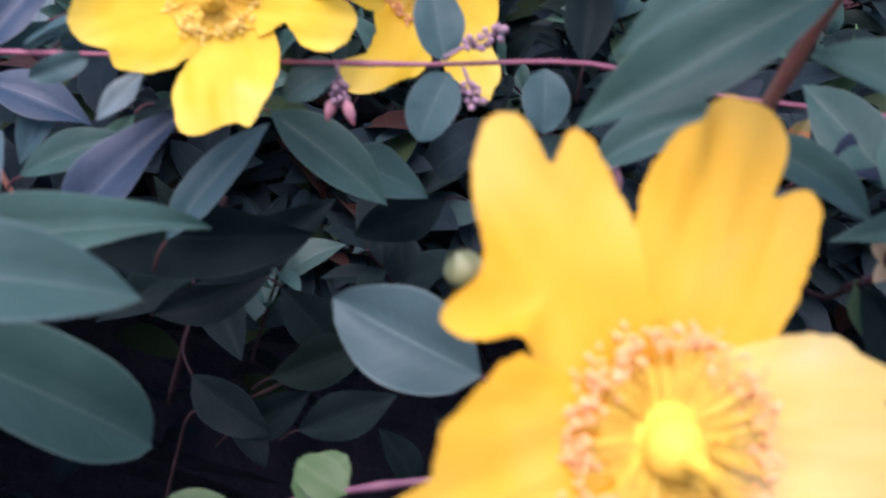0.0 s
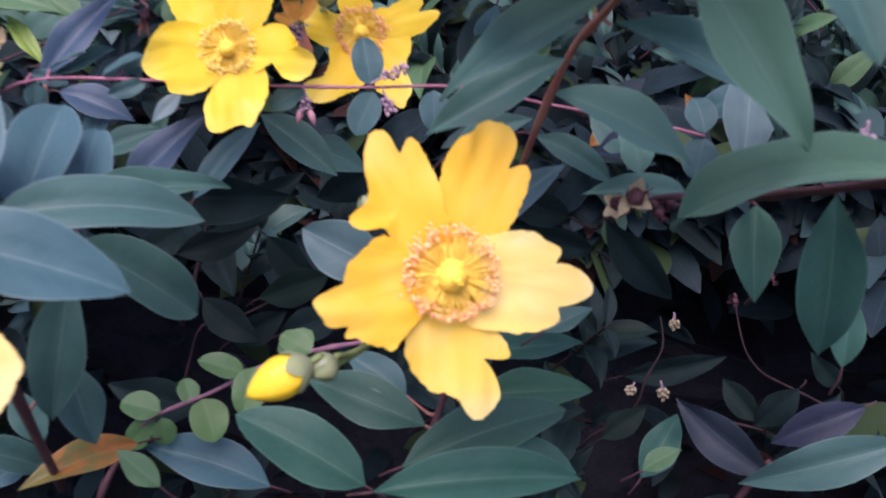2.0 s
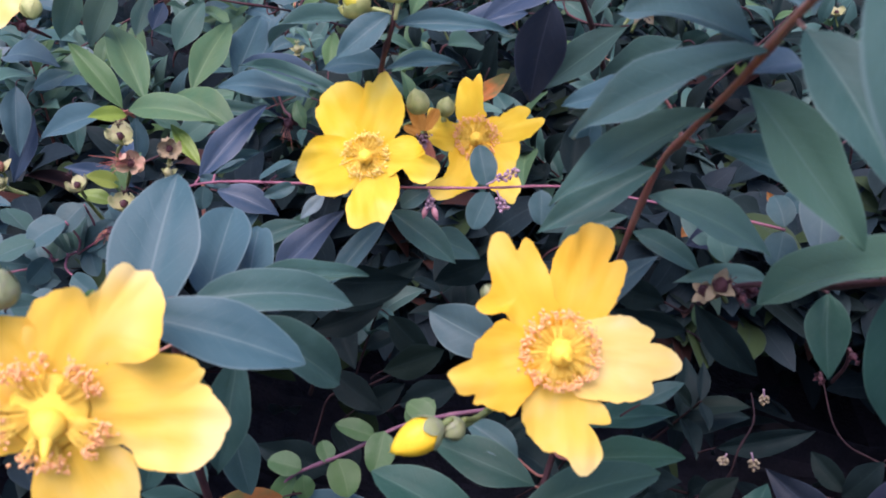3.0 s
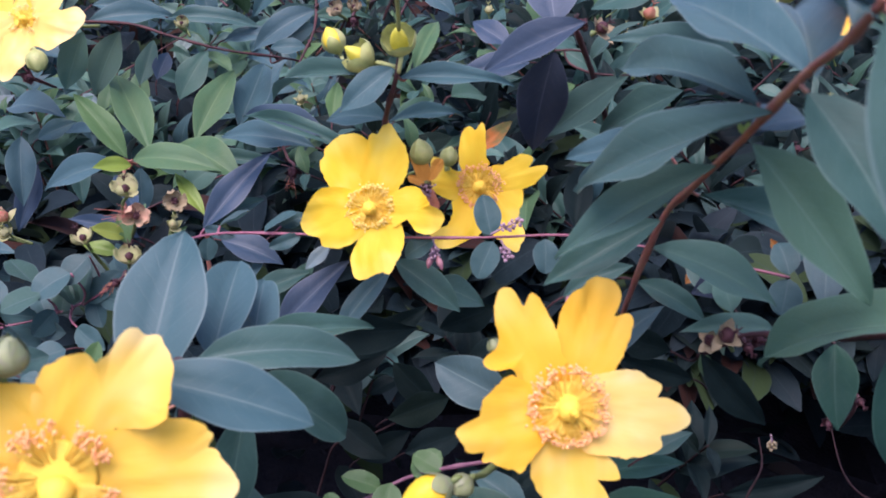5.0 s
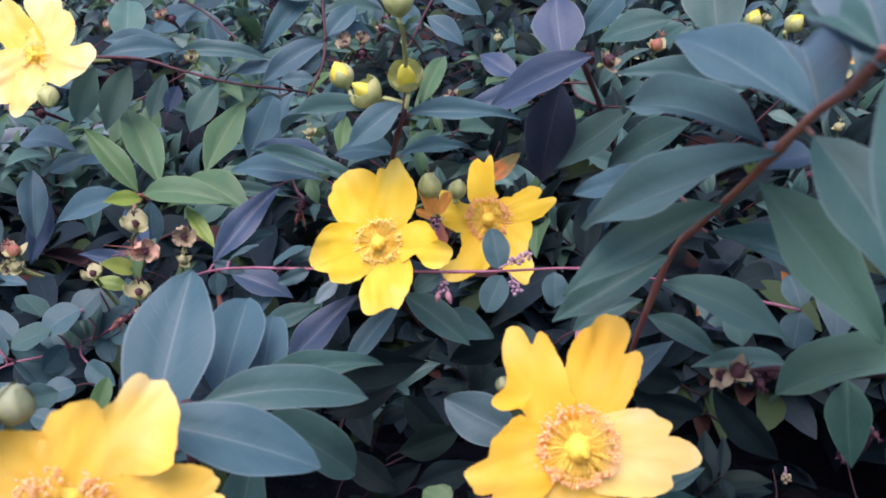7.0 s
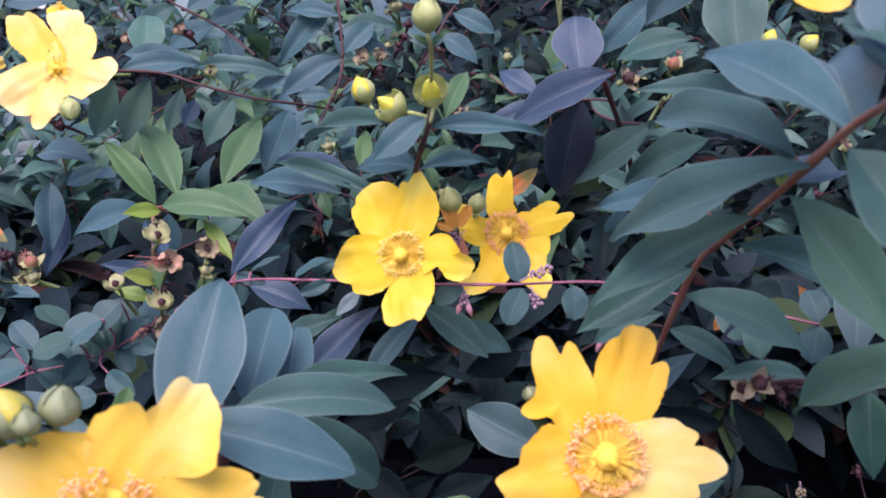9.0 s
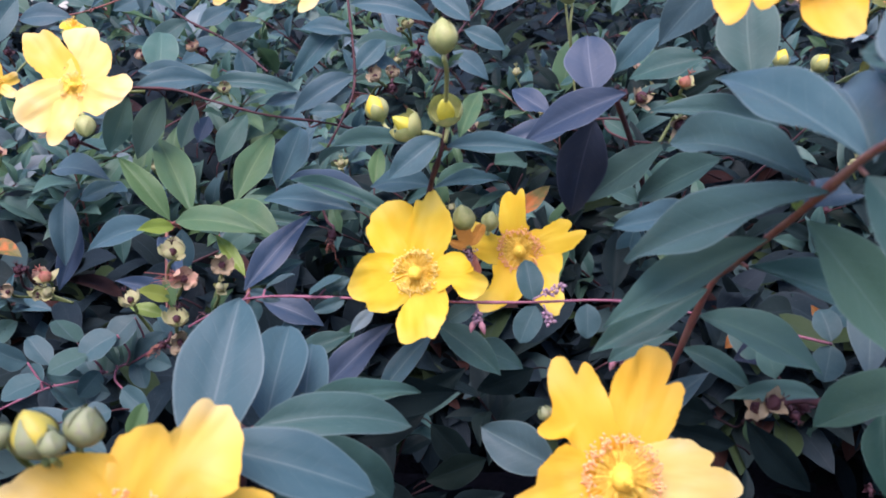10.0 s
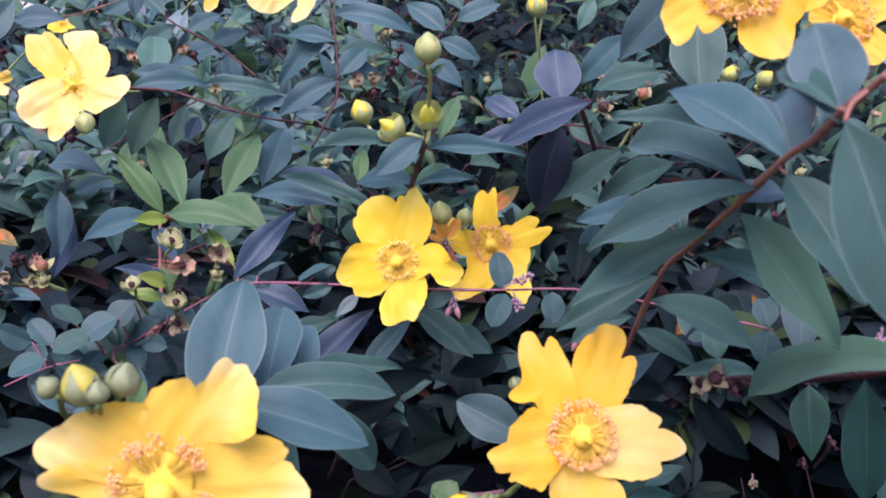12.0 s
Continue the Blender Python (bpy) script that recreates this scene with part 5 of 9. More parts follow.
stem(b, ((0.1333, 0.2321, 0.9764), (0.1361, 0.2289, 0.9805), (0.1389, 0.2277, 0.9826)), 0.0004, 0.0003, STEM_SHADE, "leaf_stalk", 6)
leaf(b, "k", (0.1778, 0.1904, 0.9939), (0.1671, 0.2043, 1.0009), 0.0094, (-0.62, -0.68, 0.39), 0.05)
stem(b, ((0.1813, 0.19, 0.9877), (0.1796, 0.1892, 0.9918), (0.1778, 0.1904, 0.9939)), 0.0004, 0.0003, STEM_SHADE, "leaf_stalk", 6)
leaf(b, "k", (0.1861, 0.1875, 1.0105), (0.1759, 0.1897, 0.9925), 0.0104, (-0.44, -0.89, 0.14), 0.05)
stem(b, ((0.189, 0.1908, 1.0117), (0.1876, 0.1881, 1.0121), (0.1861, 0.1875, 1.0105)), 0.0004, 0.0003, STEM_SHADE, "leaf_stalk", 6)
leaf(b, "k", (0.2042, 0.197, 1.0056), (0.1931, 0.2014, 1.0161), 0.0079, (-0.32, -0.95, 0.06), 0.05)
stem(b, ((0.2084, 0.1993, 0.9977), (0.2063, 0.1972, 1.0027), (0.2042, 0.197, 1.0056)), 0.0004, 0.0003, STEM_SHADE, "leaf_stalk", 6)
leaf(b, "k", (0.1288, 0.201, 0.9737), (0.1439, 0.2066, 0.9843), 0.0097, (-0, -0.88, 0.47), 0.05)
stem(b, ((0.1241, 0.2032, 0.9663), (0.1264, 0.2011, 0.971), (0.1288, 0.201, 0.9737)), 0.0004, 0.0003, STEM_SHADE, "leaf_stalk", 6)
leaf(b, "e", (0.1663, 0.1308, 1.0565), (0.1671, 0.1387, 1.0735), 0.0084, (-0.39, -0.83, 0.4), 0.05)
stem(b, ((0.166, 0.1322, 1.047), (0.1662, 0.1305, 1.0528), (0.1663, 0.1308, 1.0565)), 0.0004, 0.0003, STEM_DARK, "leaf_stalk", 6)

b = branch([(-0.0379, 0.1526, 0.956), (-0.0308, 0.1526, 0.9792), (-0.0267, 0.1667, 0.9853)], 0.001, 0.0009, STEM_DARK, "leafy shoot with one orange dying leaf low in the bush")
leaf(b, "o", (-0.019, 0.1509, 0.9981), (-0.0443, 0.1279, 0.9985), 0.0106, (0.34, -0.36, 0.87), 0.12)
stem(b, ((-0.0145, 0.1589, 0.994), (-0.0168, 0.1539, 0.997), (-0.019, 0.1509, 0.9981)), 0.0004, 0.0003, STEM_DARK, "leaf_stalk", 6)
leaf(b, "k", (-0.0074, 0.1806, 0.9898), (-0.0378, 0.1819, 0.9954), 0.0155, (0.02, -0.94, 0.33), 0.05)
stem(b, ((-0.0015, 0.1844, 0.9847), (-0.0045, 0.1815, 0.9882), (-0.0074, 0.1806, 0.9898)), 0.0004, 0.0003, STEM_SHADE, "leaf_stalk", 6)
leaf(b, "g", (0.0188, 0.1557, 0.9813), (-0.0219, 0.1623, 0.9874), 0.0154, (0.05, -0.49, 0.87), 0.08)
stem(b, ((0.0247, 0.1588, 0.9764), (0.0217, 0.1562, 0.9799), (0.0188, 0.1557, 0.9813)), 0.0004, 0.0003, STEM_DARK, "leaf_stalk", 6)
leaf(b, "l", (-0.0093, 0.1383, 0.9939), (-0.022, 0.142, 1.0029), 0.0080, (0.36, -0.57, 0.74), 0.05)
stem(b, ((-0.0046, 0.1409, 0.9865), (-0.007, 0.1386, 0.9912), (-0.0093, 0.1383, 0.9939)), 0.0004, 0.0003, STEM_DARK, "leaf_stalk", 6)
leaf(b, "g", (-0.0575, 0.1349, 0.991), (-0.0483, 0.1478, 0.9941), 0.0081, (0.27, -0.4, 0.87), 0.05)
stem(b, ((-0.061, 0.1341, 0.9859), (-0.0592, 0.1335, 0.9894), (-0.0575, 0.1349, 0.991)), 0.0004, 0.0003, STEM_DARK, "leaf_stalk", 6)
leaf(b, "d", (-0.06, 0.132, 1.0086), (-0.0433, 0.1462, 0.9902), 0.0106, (0.8, -0.2, 0.57), 0.05)
stem(b, ((-0.0634, 0.133, 1.0085), (-0.0617, 0.1315, 1.0095), (-0.06, 0.132, 1.0086)), 0.0004, 0.0003, STEM_DARK, "leaf_stalk", 6)
leaf(b, "d", (-0.0457, 0.1492, 0.9968), (-0.0564, 0.1555, 1.0114), 0.0095, (0.44, -0.66, 0.61), 0.05)
stem(b, ((-0.0424, 0.1512, 0.9882), (-0.0441, 0.1492, 0.9935), (-0.0457, 0.1492, 0.9968)), 0.0004, 0.0003, STEM_DARK, "leaf_stalk", 6)

b = branch([(0.1242, 0.2149, 0.9565), (0.1279, 0.2095, 0.9682), (0.1358, 0.2081, 0.9764), (0.1402, 0.2067, 0.9849), (0.143, 0.2111, 0.9941), (0.1505, 0.2246, 0.9987), (0.1513, 0.2379, 1.0036)], 0.00055, 0.00035, STEM_SHADE, "bare twig inside the bush, coloured as in deep shade")

b = branch([(0.2067, 0.1839, 1.0009), (0.1965, 0.1901, 1.0034), (0.186, 0.1961, 1.0053), (0.1802, 0.2062, 1.0038), (0.1809, 0.2268, 1.0005), (0.1796, 0.2419, 1.0094)], 0.00045, 0.0003, STEM_SHADE, "bare twig inside the bush, coloured as in deep shade")

b = branch([(-0.033, 0.2466, 0.9441), (-0.0278, 0.2453, 0.9646), (-0.0222, 0.242, 0.9808), (-0.0083, 0.2401, 0.9873), (0.0061, 0.2396, 0.9967)], 0.0005, 0.0004, STEM_SHADE, "bare twig inside the bush, coloured as in deep shade")

b = branch([(-0.0381, 0.27, 0.9623), (-0.0243, 0.2561, 1.007), (-0.0133, 0.2496, 1.0433)], 0.001, 0.0008, STEM_SHADE, "inner shoot with leaves darkened to look shaded")
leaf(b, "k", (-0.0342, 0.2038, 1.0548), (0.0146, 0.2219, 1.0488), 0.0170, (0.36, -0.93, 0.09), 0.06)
stem(b, ((-0.0398, 0.2057, 1.0515), (-0.037, 0.2038, 1.0542), (-0.0342, 0.2038, 1.0548)), 0.0004, 0.0003, STEM_SHADE, "leaf_stalk", 6)
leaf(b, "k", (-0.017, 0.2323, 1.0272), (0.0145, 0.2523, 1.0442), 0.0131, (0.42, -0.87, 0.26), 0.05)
stem(b, ((-0.0171, 0.2518, 1.0306), (-0.0194, 0.2406, 1.0247), (-0.017, 0.2323, 1.0272)), 0.0005, 0.0004, STEM_SHADE, "leaf_stalk", 6)
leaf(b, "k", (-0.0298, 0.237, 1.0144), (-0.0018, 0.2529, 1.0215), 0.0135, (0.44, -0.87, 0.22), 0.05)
stem(b, ((-0.0216, 0.2545, 1.016), (-0.0282, 0.2443, 1.0117), (-0.0298, 0.237, 1.0144)), 0.0005, 0.0004, STEM_SHADE, "leaf_stalk", 6)
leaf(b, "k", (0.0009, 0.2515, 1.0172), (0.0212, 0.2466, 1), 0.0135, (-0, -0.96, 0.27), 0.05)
stem(b, ((-0.0036, 0.2566, 1.017), (-0.0013, 0.253, 1.0181), (0.0009, 0.2515, 1.0172)), 0.0004, 0.0003, STEM_SHADE, "leaf_stalk", 6)
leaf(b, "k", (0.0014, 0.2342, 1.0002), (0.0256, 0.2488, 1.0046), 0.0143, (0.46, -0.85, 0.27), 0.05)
stem(b, ((-0.0037, 0.2352, 0.9953), (-0.0012, 0.2337, 0.9987), (0.0014, 0.2342, 1.0002)), 0.0004, 0.0003, STEM_SHADE, "leaf_stalk", 6)
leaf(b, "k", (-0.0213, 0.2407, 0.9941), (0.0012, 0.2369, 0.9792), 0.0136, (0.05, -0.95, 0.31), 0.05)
stem(b, ((-0.0264, 0.2582, 1.0003), (-0.0263, 0.2498, 0.9959), (-0.0213, 0.2407, 0.9941)), 0.0005, 0.0004, STEM_SHADE, "leaf_stalk", 6)
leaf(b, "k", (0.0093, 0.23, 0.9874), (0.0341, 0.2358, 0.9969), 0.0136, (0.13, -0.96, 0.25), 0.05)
stem(b, ((0.0038, 0.2327, 0.9813), (0.0065, 0.2303, 0.9853), (0.0093, 0.23, 0.9874)), 0.0004, 0.0003, STEM_SHADE, "leaf_stalk", 6)
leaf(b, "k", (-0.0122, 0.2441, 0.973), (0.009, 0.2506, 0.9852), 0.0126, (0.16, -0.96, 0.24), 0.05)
stem(b, ((-0.0172, 0.2465, 0.9661), (-0.0147, 0.2443, 0.9706), (-0.0122, 0.2441, 0.973)), 0.0004, 0.0003, STEM_SHADE, "leaf_stalk", 6)
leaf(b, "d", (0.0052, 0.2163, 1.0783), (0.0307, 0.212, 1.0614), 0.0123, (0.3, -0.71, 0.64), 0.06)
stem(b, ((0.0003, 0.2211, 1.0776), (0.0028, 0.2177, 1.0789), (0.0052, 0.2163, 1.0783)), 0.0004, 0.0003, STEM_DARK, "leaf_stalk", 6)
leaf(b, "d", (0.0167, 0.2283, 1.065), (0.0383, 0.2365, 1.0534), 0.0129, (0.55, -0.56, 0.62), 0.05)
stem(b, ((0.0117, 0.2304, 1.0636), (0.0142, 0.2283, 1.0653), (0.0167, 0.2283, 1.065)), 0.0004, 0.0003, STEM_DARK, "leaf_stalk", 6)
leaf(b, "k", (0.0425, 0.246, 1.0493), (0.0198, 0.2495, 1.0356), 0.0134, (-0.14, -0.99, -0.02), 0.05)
stem(b, ((0.0476, 0.2492, 1.0484), (0.0451, 0.2466, 1.0498), (0.0425, 0.246, 1.0493)), 0.0004, 0.0003, STEM_SHADE, "leaf_stalk", 6)
leaf(b, "d", (-0.0267, 0.227, 1.0716), (-0.0405, 0.227, 1.0467), 0.0104, (-0.3, -0.94, 0.17), 0.05)
stem(b, ((-0.0237, 0.2311, 1.0728), (-0.0252, 0.228, 1.0732), (-0.0267, 0.227, 1.0716)), 0.0004, 0.0003, STEM_DARK, "leaf_stalk", 6)

b = branch([(-0.1177, 0.2208, 1.0483), (-0.0827, 0.2175, 1.0736), (-0.0614, 0.2082, 1.0864), (-0.0287, 0.2022, 1.0913), (0.0114, 0.1992, 1.094), (0.0384, 0.2001, 1.0956), (0.0668, 0.203, 1.0974), (0.0932, 0.2200, 1.0890), (0.1235, 0.1854, 1.0968), (0.1356, 0.1837, 1.0953)], 0.00042, 0.00045, TWIG_PINK, "thin red twig with small round blue-green leaves and pink bells", "coral")
leaf(b, "c", (0.0406, 0.2005, 1.0962), (0.0367, 0.2071, 1.1086), 0.0093, (0.11, -0.86, 0.49), 0.03)
leaf(b, "c", (0.0415, 0.1999, 1.0945), (0.0369, 0.1958, 1.0821), 0.0097, (-0.15, -0.92, 0.36), 0.03)
leaf(b, "c", (0.0589, 0.201, 1.0963), (0.0597, 0.1968, 1.0852), 0.0088, (0.01, -0.93, 0.36), 0.03)
leaf(b, "c", (0.0215, 0.1991, 1.0942), (0.0117, 0.1978, 1.0873), 0.0076, (-0.28, -0.78, 0.56), 0.03)
leaf(b, "w", (-0.0144, 0.1986, 1.0899), (-0.0225, 0.1946, 1.0813), 0.0052, (-0.12, -0.85, 0.51), 0.03)
stem(b, ((-0.0147, 0.2012, 1.0923), (-0.0141, 0.2001, 1.091), (-0.0144, 0.1986, 1.0899)), 0.0005, 0.0004, TWIG_PINK, "leaf_stalk", 6)
leaf(b, "c", (-0.0571, 0.2098, 1.0895), (-0.0466, 0.2127, 1.0948), 0.0116, (-0.45, 0.03, 0.89), 0.03)
stem(b, ((-0.0565, 0.2073, 1.0871), (-0.0574, 0.2084, 1.0875), (-0.0571, 0.2098, 1.0895)), 0.0005, 0.0004, TWIG_PINK, "leaf_stalk", 6)
leaf(b, "c", (-0.0393, 0.2041, 1.0903), (-0.0284, 0.2097, 1.0967), 0.0099, (-0.48, -0.06, 0.87), 0.03)
leaf(b, "c", (-0.0257, 0.2023, 1.0909), (-0.0366, 0.1997, 1.0866), 0.0051, (0.12, -0.95, 0.27), 0.03)
leaf(b, "c", (-0.0609, 0.2079, 1.0856), (-0.0607, 0.2049, 1.0776), 0.0075, (0.73, -0.64, 0.26), 0.03)
leaf(b, "c", (-0.0642, 0.2134, 1.0866), (-0.0512, 0.2089, 1.0859), 0.0046, (-0.3, -0.9, 0.32), 0.03)
stem(b, ((-0.0646, 0.2096, 1.0844), (-0.0652, 0.2118, 1.0849), (-0.0642, 0.2134, 1.0866)), 0.0005, 0.0004, TWIG_PINK, "leaf_stalk", 6)
leaf(b, "c", (-0.0353, 0.212, 1.0902), (-0.0265, 0.2143, 1.0943), 0.0054, (0, -0.87, 0.49), 0.03)
stem(b, ((-0.0369, 0.2037, 1.0901), (-0.0376, 0.2074, 1.0882), (-0.0353, 0.212, 1.0902)), 0.0005, 0.0004, TWIG_PINK, "leaf_stalk", 6)
leaf(b, "c", (0.0075, 0.1994, 1.0926), (-0.0047, 0.2021, 1.0855), 0.0068, (-0.47, -0.68, 0.56), 0.03)
leaf(b, "c", (0.1353, 0.1836, 1.095), (0.1337, 0.1792, 1.0839), 0.0103, (-0.27, -0.88, 0.39), 0.04)
leaf(b, "c", (0.1355, 0.184, 1.0961), (0.1332, 0.194, 1.103), 0.0088, (-0.21, -0.59, 0.78), 0.04)
leaf(b, "c", (-0.0088, 0.2025, 1.093), (-0.021, 0.2036, 1.0932), 0.0053, (-0.05, -0.66, 0.75), 0.03)

b = branch([(-0.1613, 0.2012, 1.035), (-0.1447, 0.2057, 1.043), (-0.1314, 0.2129, 1.0449), (-0.1178, 0.2212, 1.0491), (-0.1082, 0.2342, 1.0529)], 0.00042, 0.00036, TWIG_PINK, "thin pink twig with small round blue-green leaves", "coral")
leaf(b, "c", (-0.1314, 0.2131, 1.0453), (-0.1474, 0.2124, 1.047), 0.0109, (0.04, -1, -0.02), 0.04)
leaf(b, "c", (-0.1405, 0.2065, 1.0441), (-0.1283, 0.1996, 1.0374), 0.0147, (0.55, 0.17, 0.82), 0.04)
leaf(b, "c", (-0.1286, 0.2136, 1.046), (-0.1356, 0.2206, 1.0518), 0.0093, (0.33, -0.39, 0.86), 0.04)
leaf(b, "c", (-0.1249, 0.2162, 1.0462), (-0.1249, 0.2233, 1.0563), 0.0089, (0.23, -0.8, 0.56), 0.04)
leaf(b, "c", (-0.1178, 0.221, 1.0487), (-0.1154, 0.2263, 1.0618), 0.0136, (-0.64, -0.67, 0.38), 0.04)
leaf(b, "c", (-0.1156, 0.2214, 1.0492), (-0.1043, 0.227, 1.0611), 0.0097, (-0.09, -0.87, 0.49), 0.04)
leaf(b, "c", (-0.1153, 0.2259, 1.0498), (-0.1095, 0.2185, 1.0403), 0.0098, (-0.13, -0.82, 0.56), 0.04)
leaf(b, "c", (-0.1115, 0.2335, 1.0517), (-0.1044, 0.2387, 1.0636), 0.0117, (-0.41, -0.72, 0.56), 0.04)
leaf(b, "c", (-0.1346, 0.2122, 1.0437), (-0.1189, 0.2077, 1.0424), 0.0094, (-0.25, -0.94, 0.22), 0.04)
leaf(b, "c", (-0.1116, 0.2339, 1.0528), (-0.1236, 0.2367, 1.063), 0.0088, (0.51, -0.46, 0.73), 0.04)
stem(b, ((-0.1096, 0.2322, 1.0523), (-0.1102, 0.233, 1.0518), (-0.1116, 0.2339, 1.0528)), 0.0005, 0.0004, TWIG_PINK, "leaf_stalk", 6)
leaf(b, "g", (-0.1206, 0.1837, 1.0362), (-0.1414, 0.1852, 1.045), 0.0114, (0.3, -0.52, 0.8), 0.04)
stem(b, ((-0.1151, 0.1873, 1.0298), (-0.1178, 0.1845, 1.034), (-0.1206, 0.1837, 1.0362)), 0.0004, 0.0003, STEM_DARK, "leaf_stalk", 6)
leaf(b, "b", (-0.1014, 0.1856, 1.0368), (-0.0976, 0.1907, 1.0493), 0.0071, (0.16, -0.93, 0.33), 0.04)
stem(b, ((-0.103, 0.1874, 1.0275), (-0.1022, 0.1855, 1.0331), (-0.1014, 0.1856, 1.0368)), 0.0004, 0.0003, STEM_DARK, "leaf_stalk", 6)
leaf(b, "c", (-0.1195, 0.1749, 1.0412), (-0.1054, 0.1742, 1.0361), 0.0090, (0.26, -0.52, 0.81), 0.04)
stem(b, ((-0.1251, 0.1792, 1.0392), (-0.1223, 0.1761, 1.0412), (-0.1195, 0.1749, 1.0412)), 0.0004, 0.0003, STEM_DARK, "leaf_stalk", 6)
leaf(b, "c", (-0.1244, 0.181, 1.0441), (-0.1102, 0.1787, 1.0488), 0.0106, (-0.18, -0.98, 0.07), 0.04)
stem(b, ((-0.1301, 0.1859, 1.0383), (-0.1272, 0.1825, 1.0422), (-0.1244, 0.181, 1.0441)), 0.0004, 0.0003, STEM_DARK, "leaf_stalk", 6)
leaf(b, "c", (-0.1198, 0.2161, 1.0503), (-0.1296, 0.2244, 1.0603), 0.0148, (0.75, 0.1, 0.65), 0.03)
stem(b, ((-0.1212, 0.2191, 1.048), (-0.12, 0.2172, 1.0481), (-0.1198, 0.2161, 1.0503)), 0.0005, 0.0004, TWIG_PINK, "leaf_stalk", 6)
leaf(b, "c", (-0.1114, 0.2231, 1.0526), (-0.0981, 0.2182, 1.051), 0.0085, (-0.27, -0.87, 0.42), 0.03)
stem(b, ((-0.1144, 0.2257, 1.0504), (-0.1138, 0.2247, 1.0509), (-0.1114, 0.2231, 1.0526)), 0.0005, 0.0004, TWIG_PINK, "leaf_stalk", 6)
leaf(b, "c", (-0.1041, 0.2258, 1.058), (-0.0935, 0.2288, 1.0635), 0.0117, (-0.48, 0.11, 0.87), 0.03)
stem(b, ((-0.1101, 0.2316, 1.0521), (-0.1089, 0.2282, 1.0526), (-0.1041, 0.2258, 1.058)), 0.0005, 0.0004, TWIG_PINK, "leaf_stalk", 6)
leaf(b, "c", (-0.0957, 0.2232, 1.0634), (-0.1093, 0.2347, 1.0684), 0.0085, (-0.45, -0.75, 0.49), 0.03)
stem(b, ((-0.1082, 0.2342, 1.0529), (-0.0998, 0.2268, 1.0543), (-0.0957, 0.2232, 1.0634)), 0.0005, 0.0004, TWIG_PINK, "leaf_stalk", 6)
leaf(b, "c", (-0.0887, 0.2208, 1.0695), (-0.0922, 0.2162, 1.0584), 0.0079, (0.52, -0.84, 0.18), 0.03)
stem(b, ((-0.087, 0.227, 1.0709), (-0.0878, 0.2229, 1.0712), (-0.0887, 0.2208, 1.0695)), 0.0004, 0.0003, STEM_DARK, "leaf_stalk", 6)
leaf(b, "c", (-0.0827, 0.2175, 1.0736), (-0.0738, 0.2161, 1.068), 0.0090, (0.42, -0.46, 0.78), 0.03)
stem(b, ((-0.0877, 0.2223, 1.0728), (-0.0852, 0.2189, 1.0742), (-0.0827, 0.2175, 1.0736)), 0.0004, 0.0003, STEM_DARK, "leaf_stalk", 6)
leaf(b, "c", (-0.1238, 0.2103, 1.0503), (-0.1291, 0.2018, 1.0433), 0.0105, (0.8, -0.59, 0.1), 0.03)
stem(b, ((-0.1259, 0.2162, 1.0466), (-0.1242, 0.2143, 1.0482), (-0.1238, 0.2103, 1.0503)), 0.0005, 0.0004, TWIG_PINK, "leaf_stalk", 6)
leaf(b, "c", (-0.1469, 0.2057, 1.0435), (-0.1545, 0.2126, 1.0492), 0.0097, (-0.07, -0.68, 0.73), 0.03)
leaf(b, "c", (-0.1485, 0.2178, 1.0473), (-0.1608, 0.2251, 1.0552), 0.0098, (0.24, -0.49, 0.83), 0.03)
stem(b, ((-0.142, 0.2071, 1.0434), (-0.1433, 0.2113, 1.0421), (-0.1485, 0.2178, 1.0473)), 0.0005, 0.0004, TWIG_PINK, "leaf_stalk", 6)
leaf(b, "c", (-0.1125, 0.2046, 1.0469), (-0.0993, 0.1984, 1.0417), 0.0092, (-0.21, -0.85, 0.48), 0.03)
stem(b, ((-0.1212, 0.2191, 1.048), (-0.1194, 0.2131, 1.0459), (-0.1125, 0.2046, 1.0469)), 0.0005, 0.0004, TWIG_PINK, "leaf_stalk", 6)
leaf(b, "c", (-0.1432, 0.2307, 1.0517), (-0.1555, 0.2374, 1.0579), 0.0145, (0.47, 0.05, 0.88), 0.03)
stem(b, ((-0.1384, 0.2321, 1.0453), (-0.1408, 0.2304, 1.0495), (-0.1432, 0.2307, 1.0517)), 0.0004, 0.0003, STEM_DARK, "leaf_stalk", 6)
leaf(b, "c", (-0.1115, 0.1927, 1.0436), (-0.121, 0.1858, 1.0419), 0.0109, (0.15, -0.44, 0.88), 0.03)
stem(b, ((-0.1067, 0.2002, 1.0405), (-0.1091, 0.1955, 1.0431), (-0.1115, 0.1927, 1.0436)), 0.0004, 0.0003, STEM_DARK, "leaf_stalk", 6)
leaf(b, "c", (-0.14, 0.196, 1.0514), (-0.1516, 0.1881, 1.0468), 0.0140, (-0.1, -0.39, 0.92), 0.05)
stem(b, ((-0.144, 0.206, 1.0431), (-0.1399, 0.2025, 1.046), (-0.14, 0.196, 1.0514)), 0.0005, 0.0004, TWIG_PINK, "leaf_stalk", 6)
leaf(b, "c", (-0.1252, 0.2052, 1.0592), (-0.1382, 0.1981, 1.0543), 0.0148, (-0.18, -0.32, 0.93), 0.05)
stem(b, ((-0.1273, 0.2154, 1.0461), (-0.1238, 0.2117, 1.0511), (-0.1252, 0.2052, 1.0592)), 0.0005, 0.0004, TWIG_PINK, "leaf_stalk", 6)
leaf(b, "c", (-0.1168, 0.2122, 1.0653), (-0.1285, 0.2043, 1.0574), 0.0132, (-0.1, -0.63, 0.77), 0.05)
